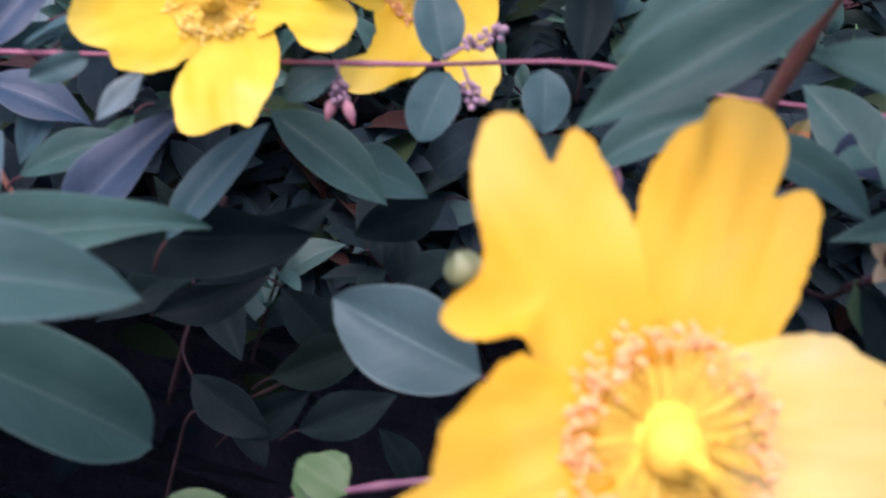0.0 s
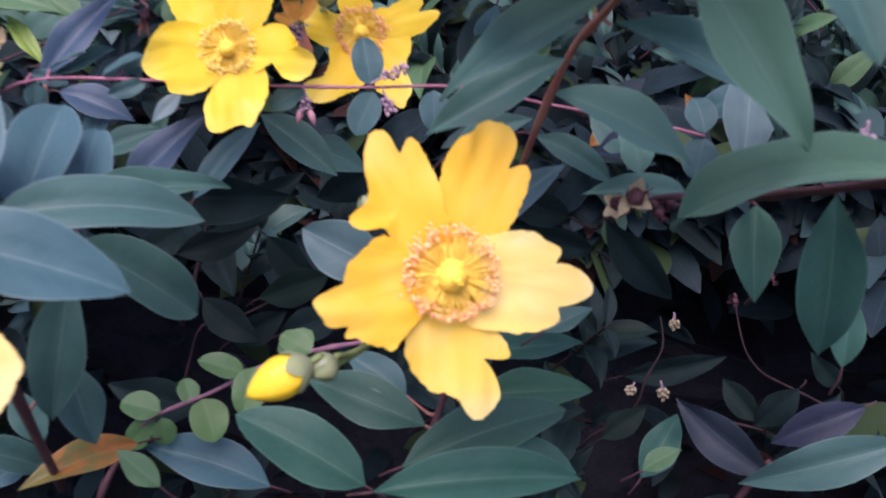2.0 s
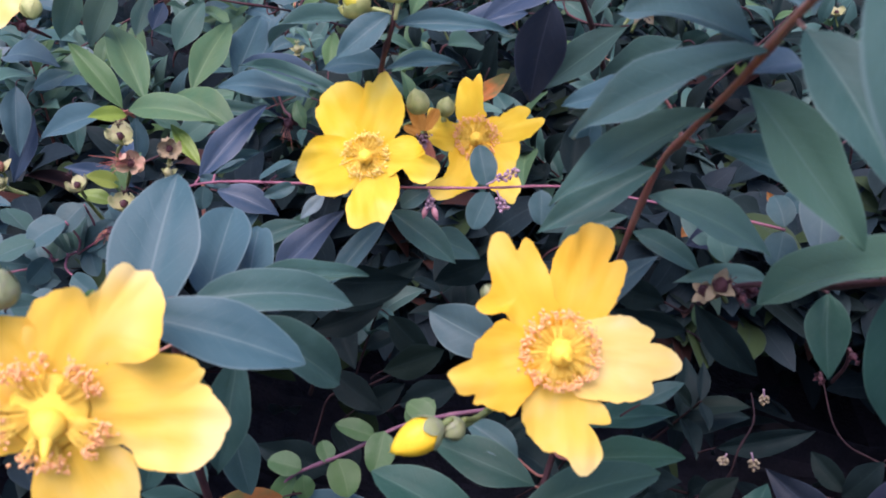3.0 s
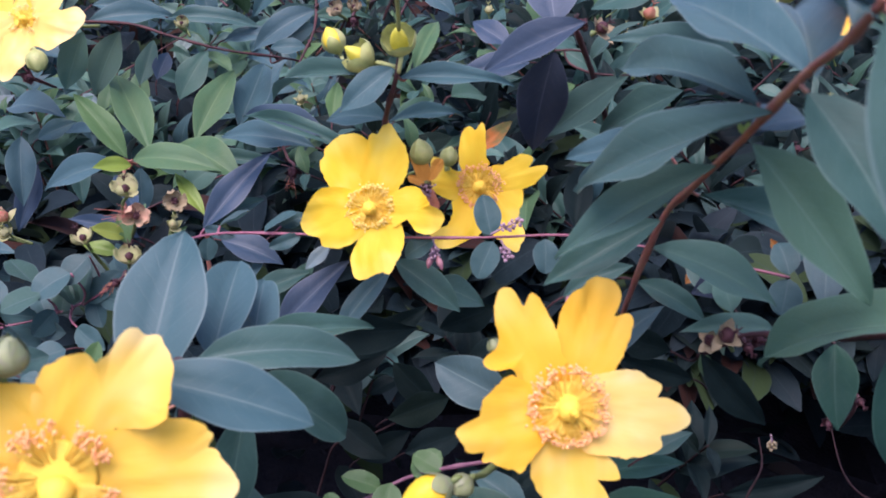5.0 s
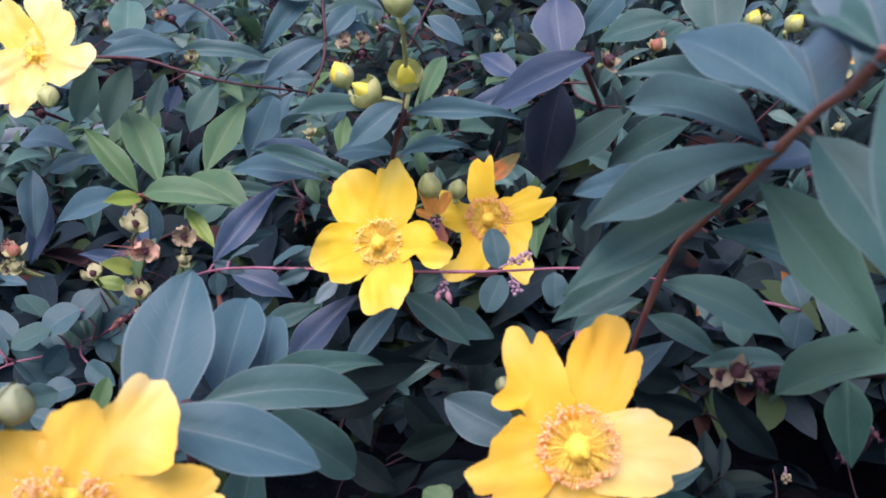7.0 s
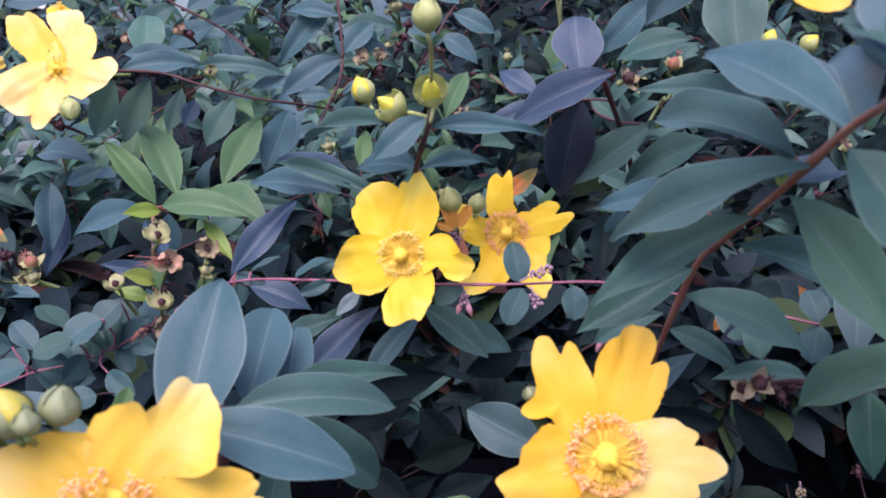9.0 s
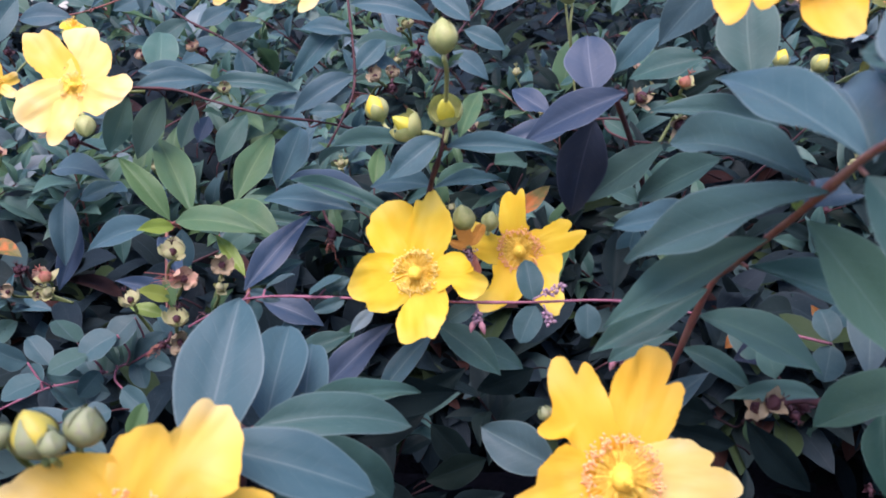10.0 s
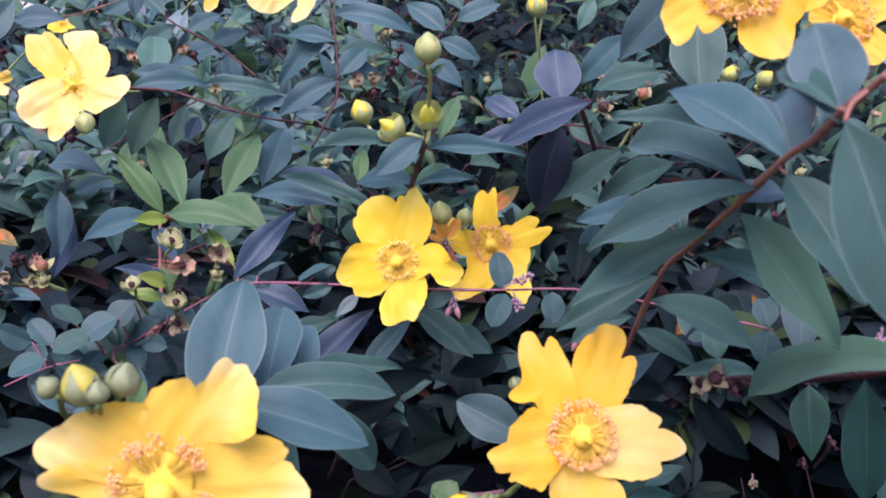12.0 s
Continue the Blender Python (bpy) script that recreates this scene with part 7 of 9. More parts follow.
petal(f, (0.065, 0.1012, 1.0901), (0.0952, 0.1056, 1.0867), (0.179, -0.806, 0.565), 0.44, (0.55, 0.49, 0.41, 0.37, 0.39, 0.39, 0.37, 0.36, 0.35, 0.34, 0.34, 0.34, 0.34, 0.35, 0.37, 0.4, 0.44, 0.44, 0.45, 0.44, 0.43, 0.47, 0.47, 0.5, 0.46, 0.43, 0.41, 0.4, 0.38, 0.36, 0.35, 0.35, 0.35, 0.36, 0.36, 0.37, 0.37, 0.37, 0.38, 0.4, 0.37, 0.39, 0.47, 0.53), PETAL_CREAM, True, ((329, 3.5, 0.06), (23, 5, 0.03)))
petal(f, (0.0645, 0.1007, 1.0897), (0.069, 0.086, 1.0651), (0.179, -0.806, 0.565), 0.47, (0.38, 0.35, 0.35, 0.35, 0.35, 0.34, 0.34, 0.34, 0.35, 0.35, 0.36, 0.36, 0.36, 0.36, 0.37, 0.37, 0.38, 0.4, 0.42, 0.45, 0.5, 0.52, 0.51, 0.51, 0.45, 0.41, 0.3, 0.29, 0.22, 0.24, 0.26, 0.3, 0.34, 0.37, 0.39, 0.4, 0.34, 0.3, 0.36, 0.46, 0.51, 0.53, 0.55, 0.51), PETAL_OLD, True, ((297, 5, 0.09), (18, 4, 0.025)))
petal(f, (0.0639, 0.1008, 1.0899), (0.0394, 0.0839, 1.0898), (0.179, -0.806, 0.565), 0.50, (0.49, 0.5, 0.38, 0.3, 0.3, 0.31, 0.32, 0.31, 0.31, 0.32, 0.33, 0.35, 0.37, 0.39, 0.37, 0.36, 0.36, 0.36, 0.38, 0.44, 0.44, 0.53, 0.53, 0.53, 0.44, 0.44, 0.36, 0.33, 0.31, 0.3, 0.3, 0.31, 0.33, 0.36, 0.38, 0.35, 0.35, 0.35, 0.35, 0.35, 0.4, 0.39, 0.44, 0.5), PETAL, True, ((335, 4, 0.05), (352, 4, 0.03)))

f = flower((-0.0343, 0.0446, 1.0991), (0.28, -0.91, 0.31), 0.0102, ((-0.0410, 0.068, 1.0832), (-0.0254, 0.0782, 1.1036),), "large pale yellow flower with wavy petals and orange anthers", 1.4, None, 0.36, (0, 0, -0.75))
petal(f, (-0.0341, 0.0453, 1.0997), (-0.0217, 0.0588, 1.126), (0.276, -0.902, 0.332), 0.50, (0.47, 0.48, 0.49, 0.47, 0.47, 0.46, 0.43, 0.42, 0.41, 0.41, 0.39, 0.35, 0.31, 0.27, 0.24, 0.22, 0.21, 0.31, 0.31, 0.44, 0.44, 0.53, 0.57, 0.53, 0.47, 0.44, 0.42, 0.4, 0.39, 0.39, 0.39, 0.39, 0.38, 0.38, 0.36, 0.34, 0.33, 0.31, 0.3, 0.29, 0.25, 0.25, 0.28, 0.43), PETAL_OLD, True, ((327, 6, 0.03), (7, 6, 0.04)), ((12, 30, -0.10), (78, 22, 0.12), (330, 30, 0.05)))
petal(f, (-0.0335, 0.0452, 1.099), (-0.0016, 0.0542, 1.0968), (0.276, -0.902, 0.332), 0.53, (0.43, 0.47, 0.46, 0.46, 0.46, 0.45, 0.44, 0.41, 0.37, 0.35, 0.34, 0.33, 0.33, 0.28, 0.25, 0.25, 0.26, 0.33, 0.33, 0.47, 0.47, 0.56, 0.56, 0.56, 0.47, 0.47, 0.41, 0.4, 0.37, 0.35, 0.33, 0.33, 0.33, 0.34, 0.34, 0.34, 0.35, 0.36, 0.37, 0.37, 0.37, 0.34, 0.36, 0.39), PETAL_OLD, True, ((331, 4, 0.05),), ((300, 30, -0.08), (60, 40, 0.06)))
petal(f, (-0.0342, 0.0447, 1.0981), (-0.0219, 0.039, 1.0723), (0.276, -0.902, 0.332), 0.54, (0.46, 0.46, 0.45, 0.44, 0.42, 0.4, 0.4, 0.38, 0.37, 0.36, 0.35, 0.34, 0.33, 0.33, 0.33, 0.33, 0.34, 0.35, 0.38, 0.48, 0.48, 0.57, 0.57, 0.57, 0.48, 0.48, 0.37, 0.36, 0.35, 0.35, 0.36, 0.37, 0.37, 0.36, 0.36, 0.35, 0.36, 0.36, 0.37, 0.39, 0.4, 0.43, 0.44, 0.45), PETAL_OLD, True)
petal(f, (-0.0352, 0.0446, 1.0987), (-0.0602, 0.0372, 1.0994), (0.276, -0.902, 0.332), 0.39, (0.54, 0.59, 0.53, 0.46, 0.37, 0.32, 0.28, 0.26, 0.24, 0.23, 0.22, 0.22, 0.23, 0.24, 0.25, 0.28, 0.32, 0.37, 0.38, 0.39, 0.41, 0.43, 0.46, 0.45, 0.44, 0.4, 0.38, 0.36, 0.35, 0.35, 0.33, 0.32, 0.31, 0.31, 0.3, 0.28, 0.26, 0.25, 0.24, 0.24, 0.24, 0.24, 0.27, 0.35), PETAL_OLD, True)
petal(f, (-0.0352, 0.0449, 1.0994), (-0.0571, 0.0439, 1.1149), (0.276, -0.902, 0.332), 0.52, (0.39, 0.38, 0.37, 0.36, 0.35, 0.35, 0.36, 0.37, 0.39, 0.4, 0.42, 0.45, 0.48, 0.46, 0.43, 0.4, 0.39, 0.39, 0.4, 0.46, 0.46, 0.55, 0.6, 0.55, 0.47, 0.46, 0.37, 0.33, 0.31, 0.3, 0.29, 0.29, 0.3, 0.32, 0.34, 0.38, 0.43, 0.48, 0.54, 0.57, 0.56, 0.51, 0.46, 0.41), PETAL_OLD, True, (), ((20, 40, 0.10),))

f = flower((-0.0002, 0.195, 1.1053), (0.161, -0.886, 0.434), 0.0072, ((-0.0025, 0.2182, 1.0989), (-0.0039, 0.2354, 1.102),), "bright yellow open flower with golden stamens", 1.0, ANTHER_GOLD)
petal(f, (-0.0008, 0.1958, 1.1058), (-0.0136, 0.2025, 1.1264), (0.161, -0.886, 0.434), 0.61, (0.38, 0.39, 0.4, 0.41, 0.42, 0.42, 0.41, 0.37, 0.32, 0.3, 0.29, 0.3, 0.38, 0.38, 0.54, 0.65, 0.65, 0.65, 0.54, 0.38, 0.39, 0.4, 0.38, 0.36, 0.36, 0.36, 0.37, 0.36, 0.33, 0.35, 0.36, 0.36), PETAL_LEMON, False)
petal(f, (-0.0001, 0.1957, 1.106), (0.0068, 0.2062, 1.131), (0.161, -0.886, 0.434), 0.53, (0.41, 0.35, 0.33, 0.32, 0.3, 0.3, 0.29, 0.29, 0.29, 0.3, 0.31, 0.33, 0.36, 0.38, 0.46, 0.56, 0.56, 0.56, 0.46, 0.33, 0.33, 0.28, 0.28, 0.27, 0.26, 0.27, 0.28, 0.32, 0.38, 0.41, 0.44, 0.48), PETAL_LEMON, False, ((329, 7, 0.07),))
petal(f, (0.0004, 0.1954, 1.1053), (0.0255, 0.1949, 1.1058), (0.161, -0.886, 0.434), 0.57, (0.36, 0.43, 0.43, 0.42, 0.4, 0.38, 0.34, 0.3, 0.23, 0.19, 0.17, 0.17, 0.35, 0.35, 0.5, 0.6, 0.6, 0.6, 0.5, 0.36, 0.35, 0.33, 0.33, 0.32, 0.31, 0.29, 0.26, 0.24, 0.23, 0.22, 0.23, 0.24), PETAL_LEMON, False, (), ((340, 40, 0.14),))
petal(f, (-0.0001, 0.1949, 1.1048), (0.0069, 0.1822, 1.0863), (0.161, -0.886, 0.434), 0.55, (0.42, 0.4, 0.46, 0.54, 0.57, 0.5, 0.45, 0.4, 0.35, 0.31, 0.29, 0.29, 0.34, 0.34, 0.48, 0.58, 0.58, 0.58, 0.48, 0.48, 0.49, 0.46, 0.43, 0.41, 0.38, 0.37, 0.35, 0.35, 0.35, 0.36, 0.4, 0.44), PETAL_LEMON, False, ((0, 6, 0.035),))
petal(f, (-0.0009, 0.1949, 1.1052), (-0.0205, 0.1821, 1.1014), (0.161, -0.886, 0.434), 0.48, (0.52, 0.5, 0.47, 0.45, 0.44, 0.44, 0.44, 0.44, 0.43, 0.42, 0.43, 0.44, 0.45, 0.47, 0.45, 0.51, 0.51, 0.51, 0.51, 0.47, 0.45, 0.44, 0.43, 0.43, 0.43, 0.44, 0.44, 0.45, 0.45, 0.39, 0.43, 0.49), PETAL_LEMON, False, (), ((40, 40, 0.08),))

f = flower((0.0337, 0.2393, 1.1009), (0.112, -0.875, 0.471), 0.0076, ((0.0325, 0.2626, 1.0946), (0.0195, 0.2818, 1.0915),), "yellow flower with narrow ragged petals and orange anthers", 1.0)
petal(f, (0.0334, 0.2402, 1.1013), (0.0277, 0.2489, 1.1257), (0.112, -0.875, 0.471), 0.48, (0.37, 0.35, 0.46, 0.38, 0.29, 0.23, 0.2, 0.19, 0.18, 0.18, 0.19, 0.21, 0.29, 0.29, 0.42, 0.5, 0.5, 0.5, 0.42, 0.35, 0.3, 0.27, 0.24, 0.22, 0.21, 0.21, 0.21, 0.22, 0.24, 0.27, 0.31, 0.36), PETAL_LEMON, False, ((17, 7, 0.08),))
petal(f, (0.0343, 0.24, 1.101), (0.0599, 0.249, 1.1092), (0.112, -0.875, 0.471), 0.49, (0.46, 0.43, 0.36, 0.31, 0.29, 0.25, 0.23, 0.22, 0.22, 0.22, 0.24, 0.25, 0.3, 0.34, 0.43, 0.52, 0.52, 0.52, 0.43, 0.36, 0.3, 0.22, 0.21, 0.21, 0.21, 0.23, 0.25, 0.29, 0.31, 0.33, 0.33, 0.29), PETAL_LEMON, False, ((353, 7, 0.11),))
petal(f, (0.0342, 0.2392, 1.1004), (0.0541, 0.2254, 1.0845), (0.112, -0.875, 0.471), 0.52, (0.38, 0.42, 0.5, 0.42, 0.35, 0.32, 0.31, 0.27, 0.25, 0.24, 0.24, 0.25, 0.32, 0.32, 0.45, 0.55, 0.55, 0.55, 0.45, 0.35, 0.36, 0.39, 0.43, 0.36, 0.28, 0.2, 0.18, 0.17, 0.17, 0.2, 0.24, 0.31), PETAL_LEMON, False)
petal(f, (0.0332, 0.2391, 1.1002), (0.0249, 0.2201, 1.0818), (0.112, -0.875, 0.471), 0.57, (0.37, 0.43, 0.46, 0.48, 0.45, 0.21, 0.18, 0.16, 0.16, 0.17, 0.18, 0.21, 0.35, 0.35, 0.5, 0.61, 0.61, 0.61, 0.5, 0.36, 0.35, 0.31, 0.31, 0.32, 0.29, 0.28, 0.26, 0.24, 0.24, 0.25, 0.27, 0.32), PETAL_LEMON, False)
petal(f, (0.0329, 0.2396, 1.101), (0.0141, 0.2371, 1.1039), (0.112, -0.875, 0.471), 0.56, (0.38, 0.39, 0.42, 0.49, 0.57, 0.51, 0.38, 0.31, 0.27, 0.25, 0.26, 0.28, 0.35, 0.35, 0.5, 0.6, 0.6, 0.6, 0.5, 0.46, 0.43, 0.4, 0.38, 0.36, 0.35, 0.33, 0.33, 0.34, 0.35, 0.36, 0.35, 0.36), PETAL_LEMON, False)

f = flower((-0.1702, 0.2982, 1.1449), (0.228, -0.866, 0.445), 0.006, ((-0.1752, 0.317, 1.1391), (-0.1502, 0.3283, 1.1391),), "pale yellow open flower in full light", 0.3, ANTHER_PALE)
# pale petal skins stand in for the strong light on this flower
petal(f, (-0.1709, 0.2992, 1.1451), (-0.1951, 0.3102, 1.1675), (0.228, -0.866, 0.445), 0.55, (0.39, 0.34, 0.37, 0.33, 0.29, 0.27, 0.25, 0.23, 0.23, 0.23, 0.25, 0.28, 0.34, 0.41, 0.48, 0.58, 0.58, 0.58, 0.48, 0.34, 0.34, 0.28, 0.27, 0.26, 0.27, 0.28, 0.29, 0.31, 0.33, 0.36, 0.4, 0.45), PETAL_OLD, False)
petal(f, (-0.1702, 0.2995, 1.1452), (-0.1645, 0.3162, 1.1686), (0.228, -0.866, 0.445), 0.55, (0.4, 0.29, 0.29, 0.31, 0.32, 0.33, 0.34, 0.35, 0.37, 0.4, 0.43, 0.46, 0.46, 0.47, 0.49, 0.59, 0.59, 0.59, 0.49, 0.34, 0.34, 0.23, 0.24, 0.28, 0.34, 0.44, 0.53, 0.5, 0.47, 0.45, 0.45, 0.45), PETAL_CREAM, False)
petal(f, (-0.1695, 0.2988, 1.1443), (-0.1436, 0.2952, 1.1408), (0.228, -0.866, 0.445), 0.51, (0.41, 0.36, 0.33, 0.32, 0.32, 0.34, 0.37, 0.42, 0.41, 0.4, 0.42, 0.46, 0.45, 0.47, 0.5, 0.54, 0.54, 0.54, 0.45, 0.34, 0.32, 0.3, 0.31, 0.31, 0.31, 0.33, 0.4, 0.51, 0.54, 0.56, 0.52, 0.45), PETAL_CREAM, False)
petal(f, (-0.1703, 0.2981, 1.144), (-0.1717, 0.2807, 1.1211), (0.228, -0.866, 0.445), 0.50, (0.45, 0.49, 0.44, 0.35, 0.24, 0.21, 0.2, 0.19, 0.19, 0.2, 0.22, 0.24, 0.31, 0.35, 0.44, 0.53, 0.53, 0.53, 0.44, 0.34, 0.34, 0.3, 0.27, 0.26, 0.24, 0.23, 0.23, 0.24, 0.26, 0.27, 0.29, 0.35), PETAL_CREAM, False)
petal(f, (-0.1711, 0.2984, 1.1442), (-0.1896, 0.2821, 1.1314), (0.228, -0.866, 0.445), 0.52, (0.48, 0.47, 0.45, 0.42, 0.41, 0.45, 0.41, 0.39, 0.38, 0.38, 0.4, 0.42, 0.45, 0.49, 0.49, 0.55, 0.55, 0.55, 0.46, 0.42, 0.39, 0.38, 0.39, 0.38, 0.39, 0.41, 0.44, 0.47, 0.47, 0.48, 0.47, 0.47), PETAL_CREAM, False)

f = flower((0.0938, 0.1196, 1.2136), (-0.056, -0.926, 0.374), 0.0094, ((0.0992, 0.156, 1.2147), (0.0965, 0.2133, 1.1972),), "golden yellow flower with a ring of orange stamens", 1.4)
petal(f, (0.0933, 0.1203, 1.2129), (0.0745, 0.1137, 1.2033), (-0.056, -0.926, 0.374), 0.51, (0.46, 0.45, 0.42, 0.4, 0.38, 0.37, 0.38, 0.38, 0.4, 0.42, 0.42, 0.42, 0.44, 0.45, 0.45, 0.54, 0.54, 0.54, 0.47, 0.48, 0.42, 0.37, 0.35, 0.34, 0.35, 0.36, 0.35, 0.3, 0.46, 0.58, 0.53, 0.49), PETAL, True, ((306, 4, 0.08),))
petal(f, (0.0946, 0.1203, 1.2129), (0.1078, 0.1115, 1.1978), (-0.056, -0.926, 0.374), 0.55, (0.42, 0.44, 0.43, 0.44, 0.44, 0.44, 0.44, 0.43, 0.42, 0.4, 0.38, 0.36, 0.36, 0.36, 0.49, 0.59, 0.59, 0.59, 0.49, 0.4, 0.41, 0.43, 0.47, 0.48, 0.5, 0.43, 0.36, 0.29, 0.29, 0.3, 0.32, 0.35), PETAL, True)
petal(f, (0.0945, 0.1207, 1.2135), (0.1188, 0.1285, 1.2161), (-0.056, -0.926, 0.374), 0.55, OVAL, PETAL, True)
petal(f, (0.0939, 0.1211, 1.214), (0.0993, 0.1376, 1.2367), (-0.056, -0.926, 0.374), 0.55, OVAL, PETAL, True)
petal(f, (0.0933, 0.121, 1.2138), (0.0752, 0.1328, 1.2269), (-0.056, -0.926, 0.374), 0.55, OVAL, PETAL, True)

f = flower((0.134, 0.1607, 1.2046), (-0.014, -0.919, 0.394), 0.008, ((0.146, 0.1984, 1.2051), (0.146, 0.2561, 1.1881),), "faded yellow flower with orange anthers", 1.0)
petal(f, (0.1338, 0.1617, 1.2047), (0.1257, 0.1672, 1.2174), (-0.014, -0.919, 0.394), 0.55, OVAL, PETAL, True)
petal(f, (0.1335, 0.1612, 1.2042), (0.1218, 0.1547, 1.2051), (-0.014, -0.919, 0.394), 0.55, SLIM, PETAL, True)
petal(f, (0.1344, 0.1616, 1.2044), (0.15, 0.17, 1.2139), (-0.014, -0.919, 0.394), 0.55, OVAL, PETAL, True)
petal(f, (0.1343, 0.1612, 1.2038), (0.146, 0.1531, 1.194), (-0.014, -0.919, 0.394), 0.55, OVAL, PETAL, True)
petal(f, (0.1338, 0.1611, 1.2038), (0.1301, 0.1512, 1.1916), (-0.014, -0.919, 0.394), 0.55, SLIM, PETAL, True)

f = flower((-0.0578, 0.2621, 1.2051), (0.173, -0.909, 0.38), 0.0065, ((-0.0654, 0.2982, 1.2049), (-0.0671, 0.389, 1.1937),), "pale yellow flower with drooping petals", 1.0, ANTHER_GOLD)
petal(f, (-0.0584, 0.2627, 1.2044), (-0.0661, 0.2515, 1.1874), (0.173, -0.909, 0.38), 0.46, (0.49, 0.54, 0.57, 0.6, 0.59, 0.5, 0.4, 0.35, 0.32, 0.31, 0.31, 0.32, 0.35, 0.4, 0.43, 0.49, 0.5, 0.54, 0.56, 0.57, 0.57, 0.5, 0.42, 0.38, 0.35, 0.33, 0.32, 0.33, 0.35, 0.37, 0.4, 0.45), PETAL_CREAM, False)
petal(f, (-0.0576, 0.2627, 1.2043), (-0.0456, 0.2546, 1.1883), (0.173, -0.909, 0.38), 0.61, (0.26, 0.3, 0.36, 0.44, 0.55, 0.52, 0.23, 0.19, 0.16, 0.15, 0.15, 0.15, 0.38, 0.38, 0.54, 0.65, 0.65, 0.65, 0.54, 0.38, 0.38, 0.45, 0.43, 0.33, 0.28, 0.25, 0.23, 0.22, 0.21, 0.22, 0.23, 0.24), PETAL_CREAM, False)
petal(f, (-0.0574, 0.2632, 1.2046), (-0.0392, 0.2683, 1.2037), (0.173, -0.909, 0.38), 0.55, OVAL, PETAL_CREAM, False)
petal(f, (-0.0579, 0.2636, 1.2053), (-0.0548, 0.2783, 1.2264), (0.173, -0.909, 0.38), 0.55, OVAL, PETAL_CREAM, False)
petal(f, (-0.0586, 0.2635, 1.2051), (-0.0778, 0.2745, 1.2195), (0.173, -0.909, 0.38), 0.55, OVAL, PETAL_CREAM, False)

f = flower((-0.133, 0.3954, 1.1962), (0.167, -0.925, 0.341), 0.0065, ((-0.1412, 0.4259, 1.1948), (-0.1661, 0.4372, 1.1694),), "small yellow flower high in the bush", 0.45, ANTHER_GOLD)
petal(f, (-0.1332, 0.396, 1.1953), (-0.1321, 0.3839, 1.1761), (0.167, -0.925, 0.341), 0.42, (0.57, 0.56, 0.32, 0.27, 0.25, 0.23, 0.23, 0.23, 0.23, 0.23, 0.24, 0.26, 0.31, 0.39, 0.49, 0.49, 0.51, 0.54, 0.41, 0.34, 0.29, 0.25, 0.23, 0.22, 0.21, 0.22, 0.24, 0.26, 0.3, 0.36, 0.45, 0.5), PETAL_OLD, False)
petal(f, (-0.1326, 0.3961, 1.1955), (-0.1147, 0.3931, 1.1903), (0.167, -0.925, 0.341), 0.58, (0.35, 0.4, 0.44, 0.5, 0.51, 0.41, 0.36, 0.31, 0.28, 0.26, 0.26, 0.26, 0.36, 0.36, 0.51, 0.61, 0.61, 0.61, 0.51, 0.48, 0.42, 0.38, 0.36, 0.34, 0.31, 0.29, 0.29, 0.3, 0.32, 0.31, 0.31, 0.33), PETAL_OLD, False)
petal(f, (-0.1337, 0.396, 1.1955), (-0.1548, 0.3904, 1.1917), (0.167, -0.925, 0.341), 0.55, (0.39, 0.42, 0.48, 0.43, 0.35, 0.31, 0.28, 0.27, 0.27, 0.27, 0.27, 0.28, 0.34, 0.34, 0.48, 0.58, 0.58, 0.58, 0.48, 0.35, 0.34, 0.3, 0.29, 0.29, 0.29, 0.31, 0.32, 0.33, 0.35, 0.35, 0.35, 0.38), PETAL_OLD, False)
petal(f, (-0.1329, 0.3968, 1.1966), (-0.1257, 0.4086, 1.2169), (0.167, -0.925, 0.341), 0.55, OVAL, PETAL_OLD, False)
petal(f, (-0.1339, 0.3967, 1.1965), (-0.1507, 0.4064, 1.2155), (0.167, -0.925, 0.341), 0.55, OVAL, PETAL_OLD, False)

f = flower((-0.2843, 0.4267, 1.1213), (0.22, -0.933, 0.285), 0.004, ((-0.2952, 0.4553, 1.1187), (-0.2817, 0.4715, 1.1381),), "small ragged yellow flower far in the bush", 0.45, ANTHER_PALE)
petal(f, (-0.2839, 0.4272, 1.1215), (-0.2691, 0.4250, 1.1277), (0.22, -0.933, 0.285), 0.60, SLIM, PETAL_OLD, False, ((10, 12, 0.12),), cup=0.2, ripple=0.08)
petal(f, (-0.2839, 0.4270, 1.1208), (-0.2709, 0.4200, 1.1165), (0.22, -0.933, 0.285), 0.60, SLIM, PETAL_CREAM, False, ((340, 12, 0.10),), cup=0.2, ripple=0.08)
petal(f, (-0.2848, 0.4270, 1.1208), (-0.2956, 0.4250, 1.1102), (0.22, -0.933, 0.285), 0.55, OVAL, PETAL_OLD)
petal(f, (-0.2848, 0.4273, 1.1218), (-0.2966, 0.4300, 1.1304), (0.22, -0.933, 0.285), 0.55, OVAL, PETAL_OLD)
petal(f, (-0.2843, 0.4274, 1.1219), (-0.2865, 0.4300, 1.1358), (0.22, -0.933, 0.285), 0.55, SLIM, PETAL_OLD)

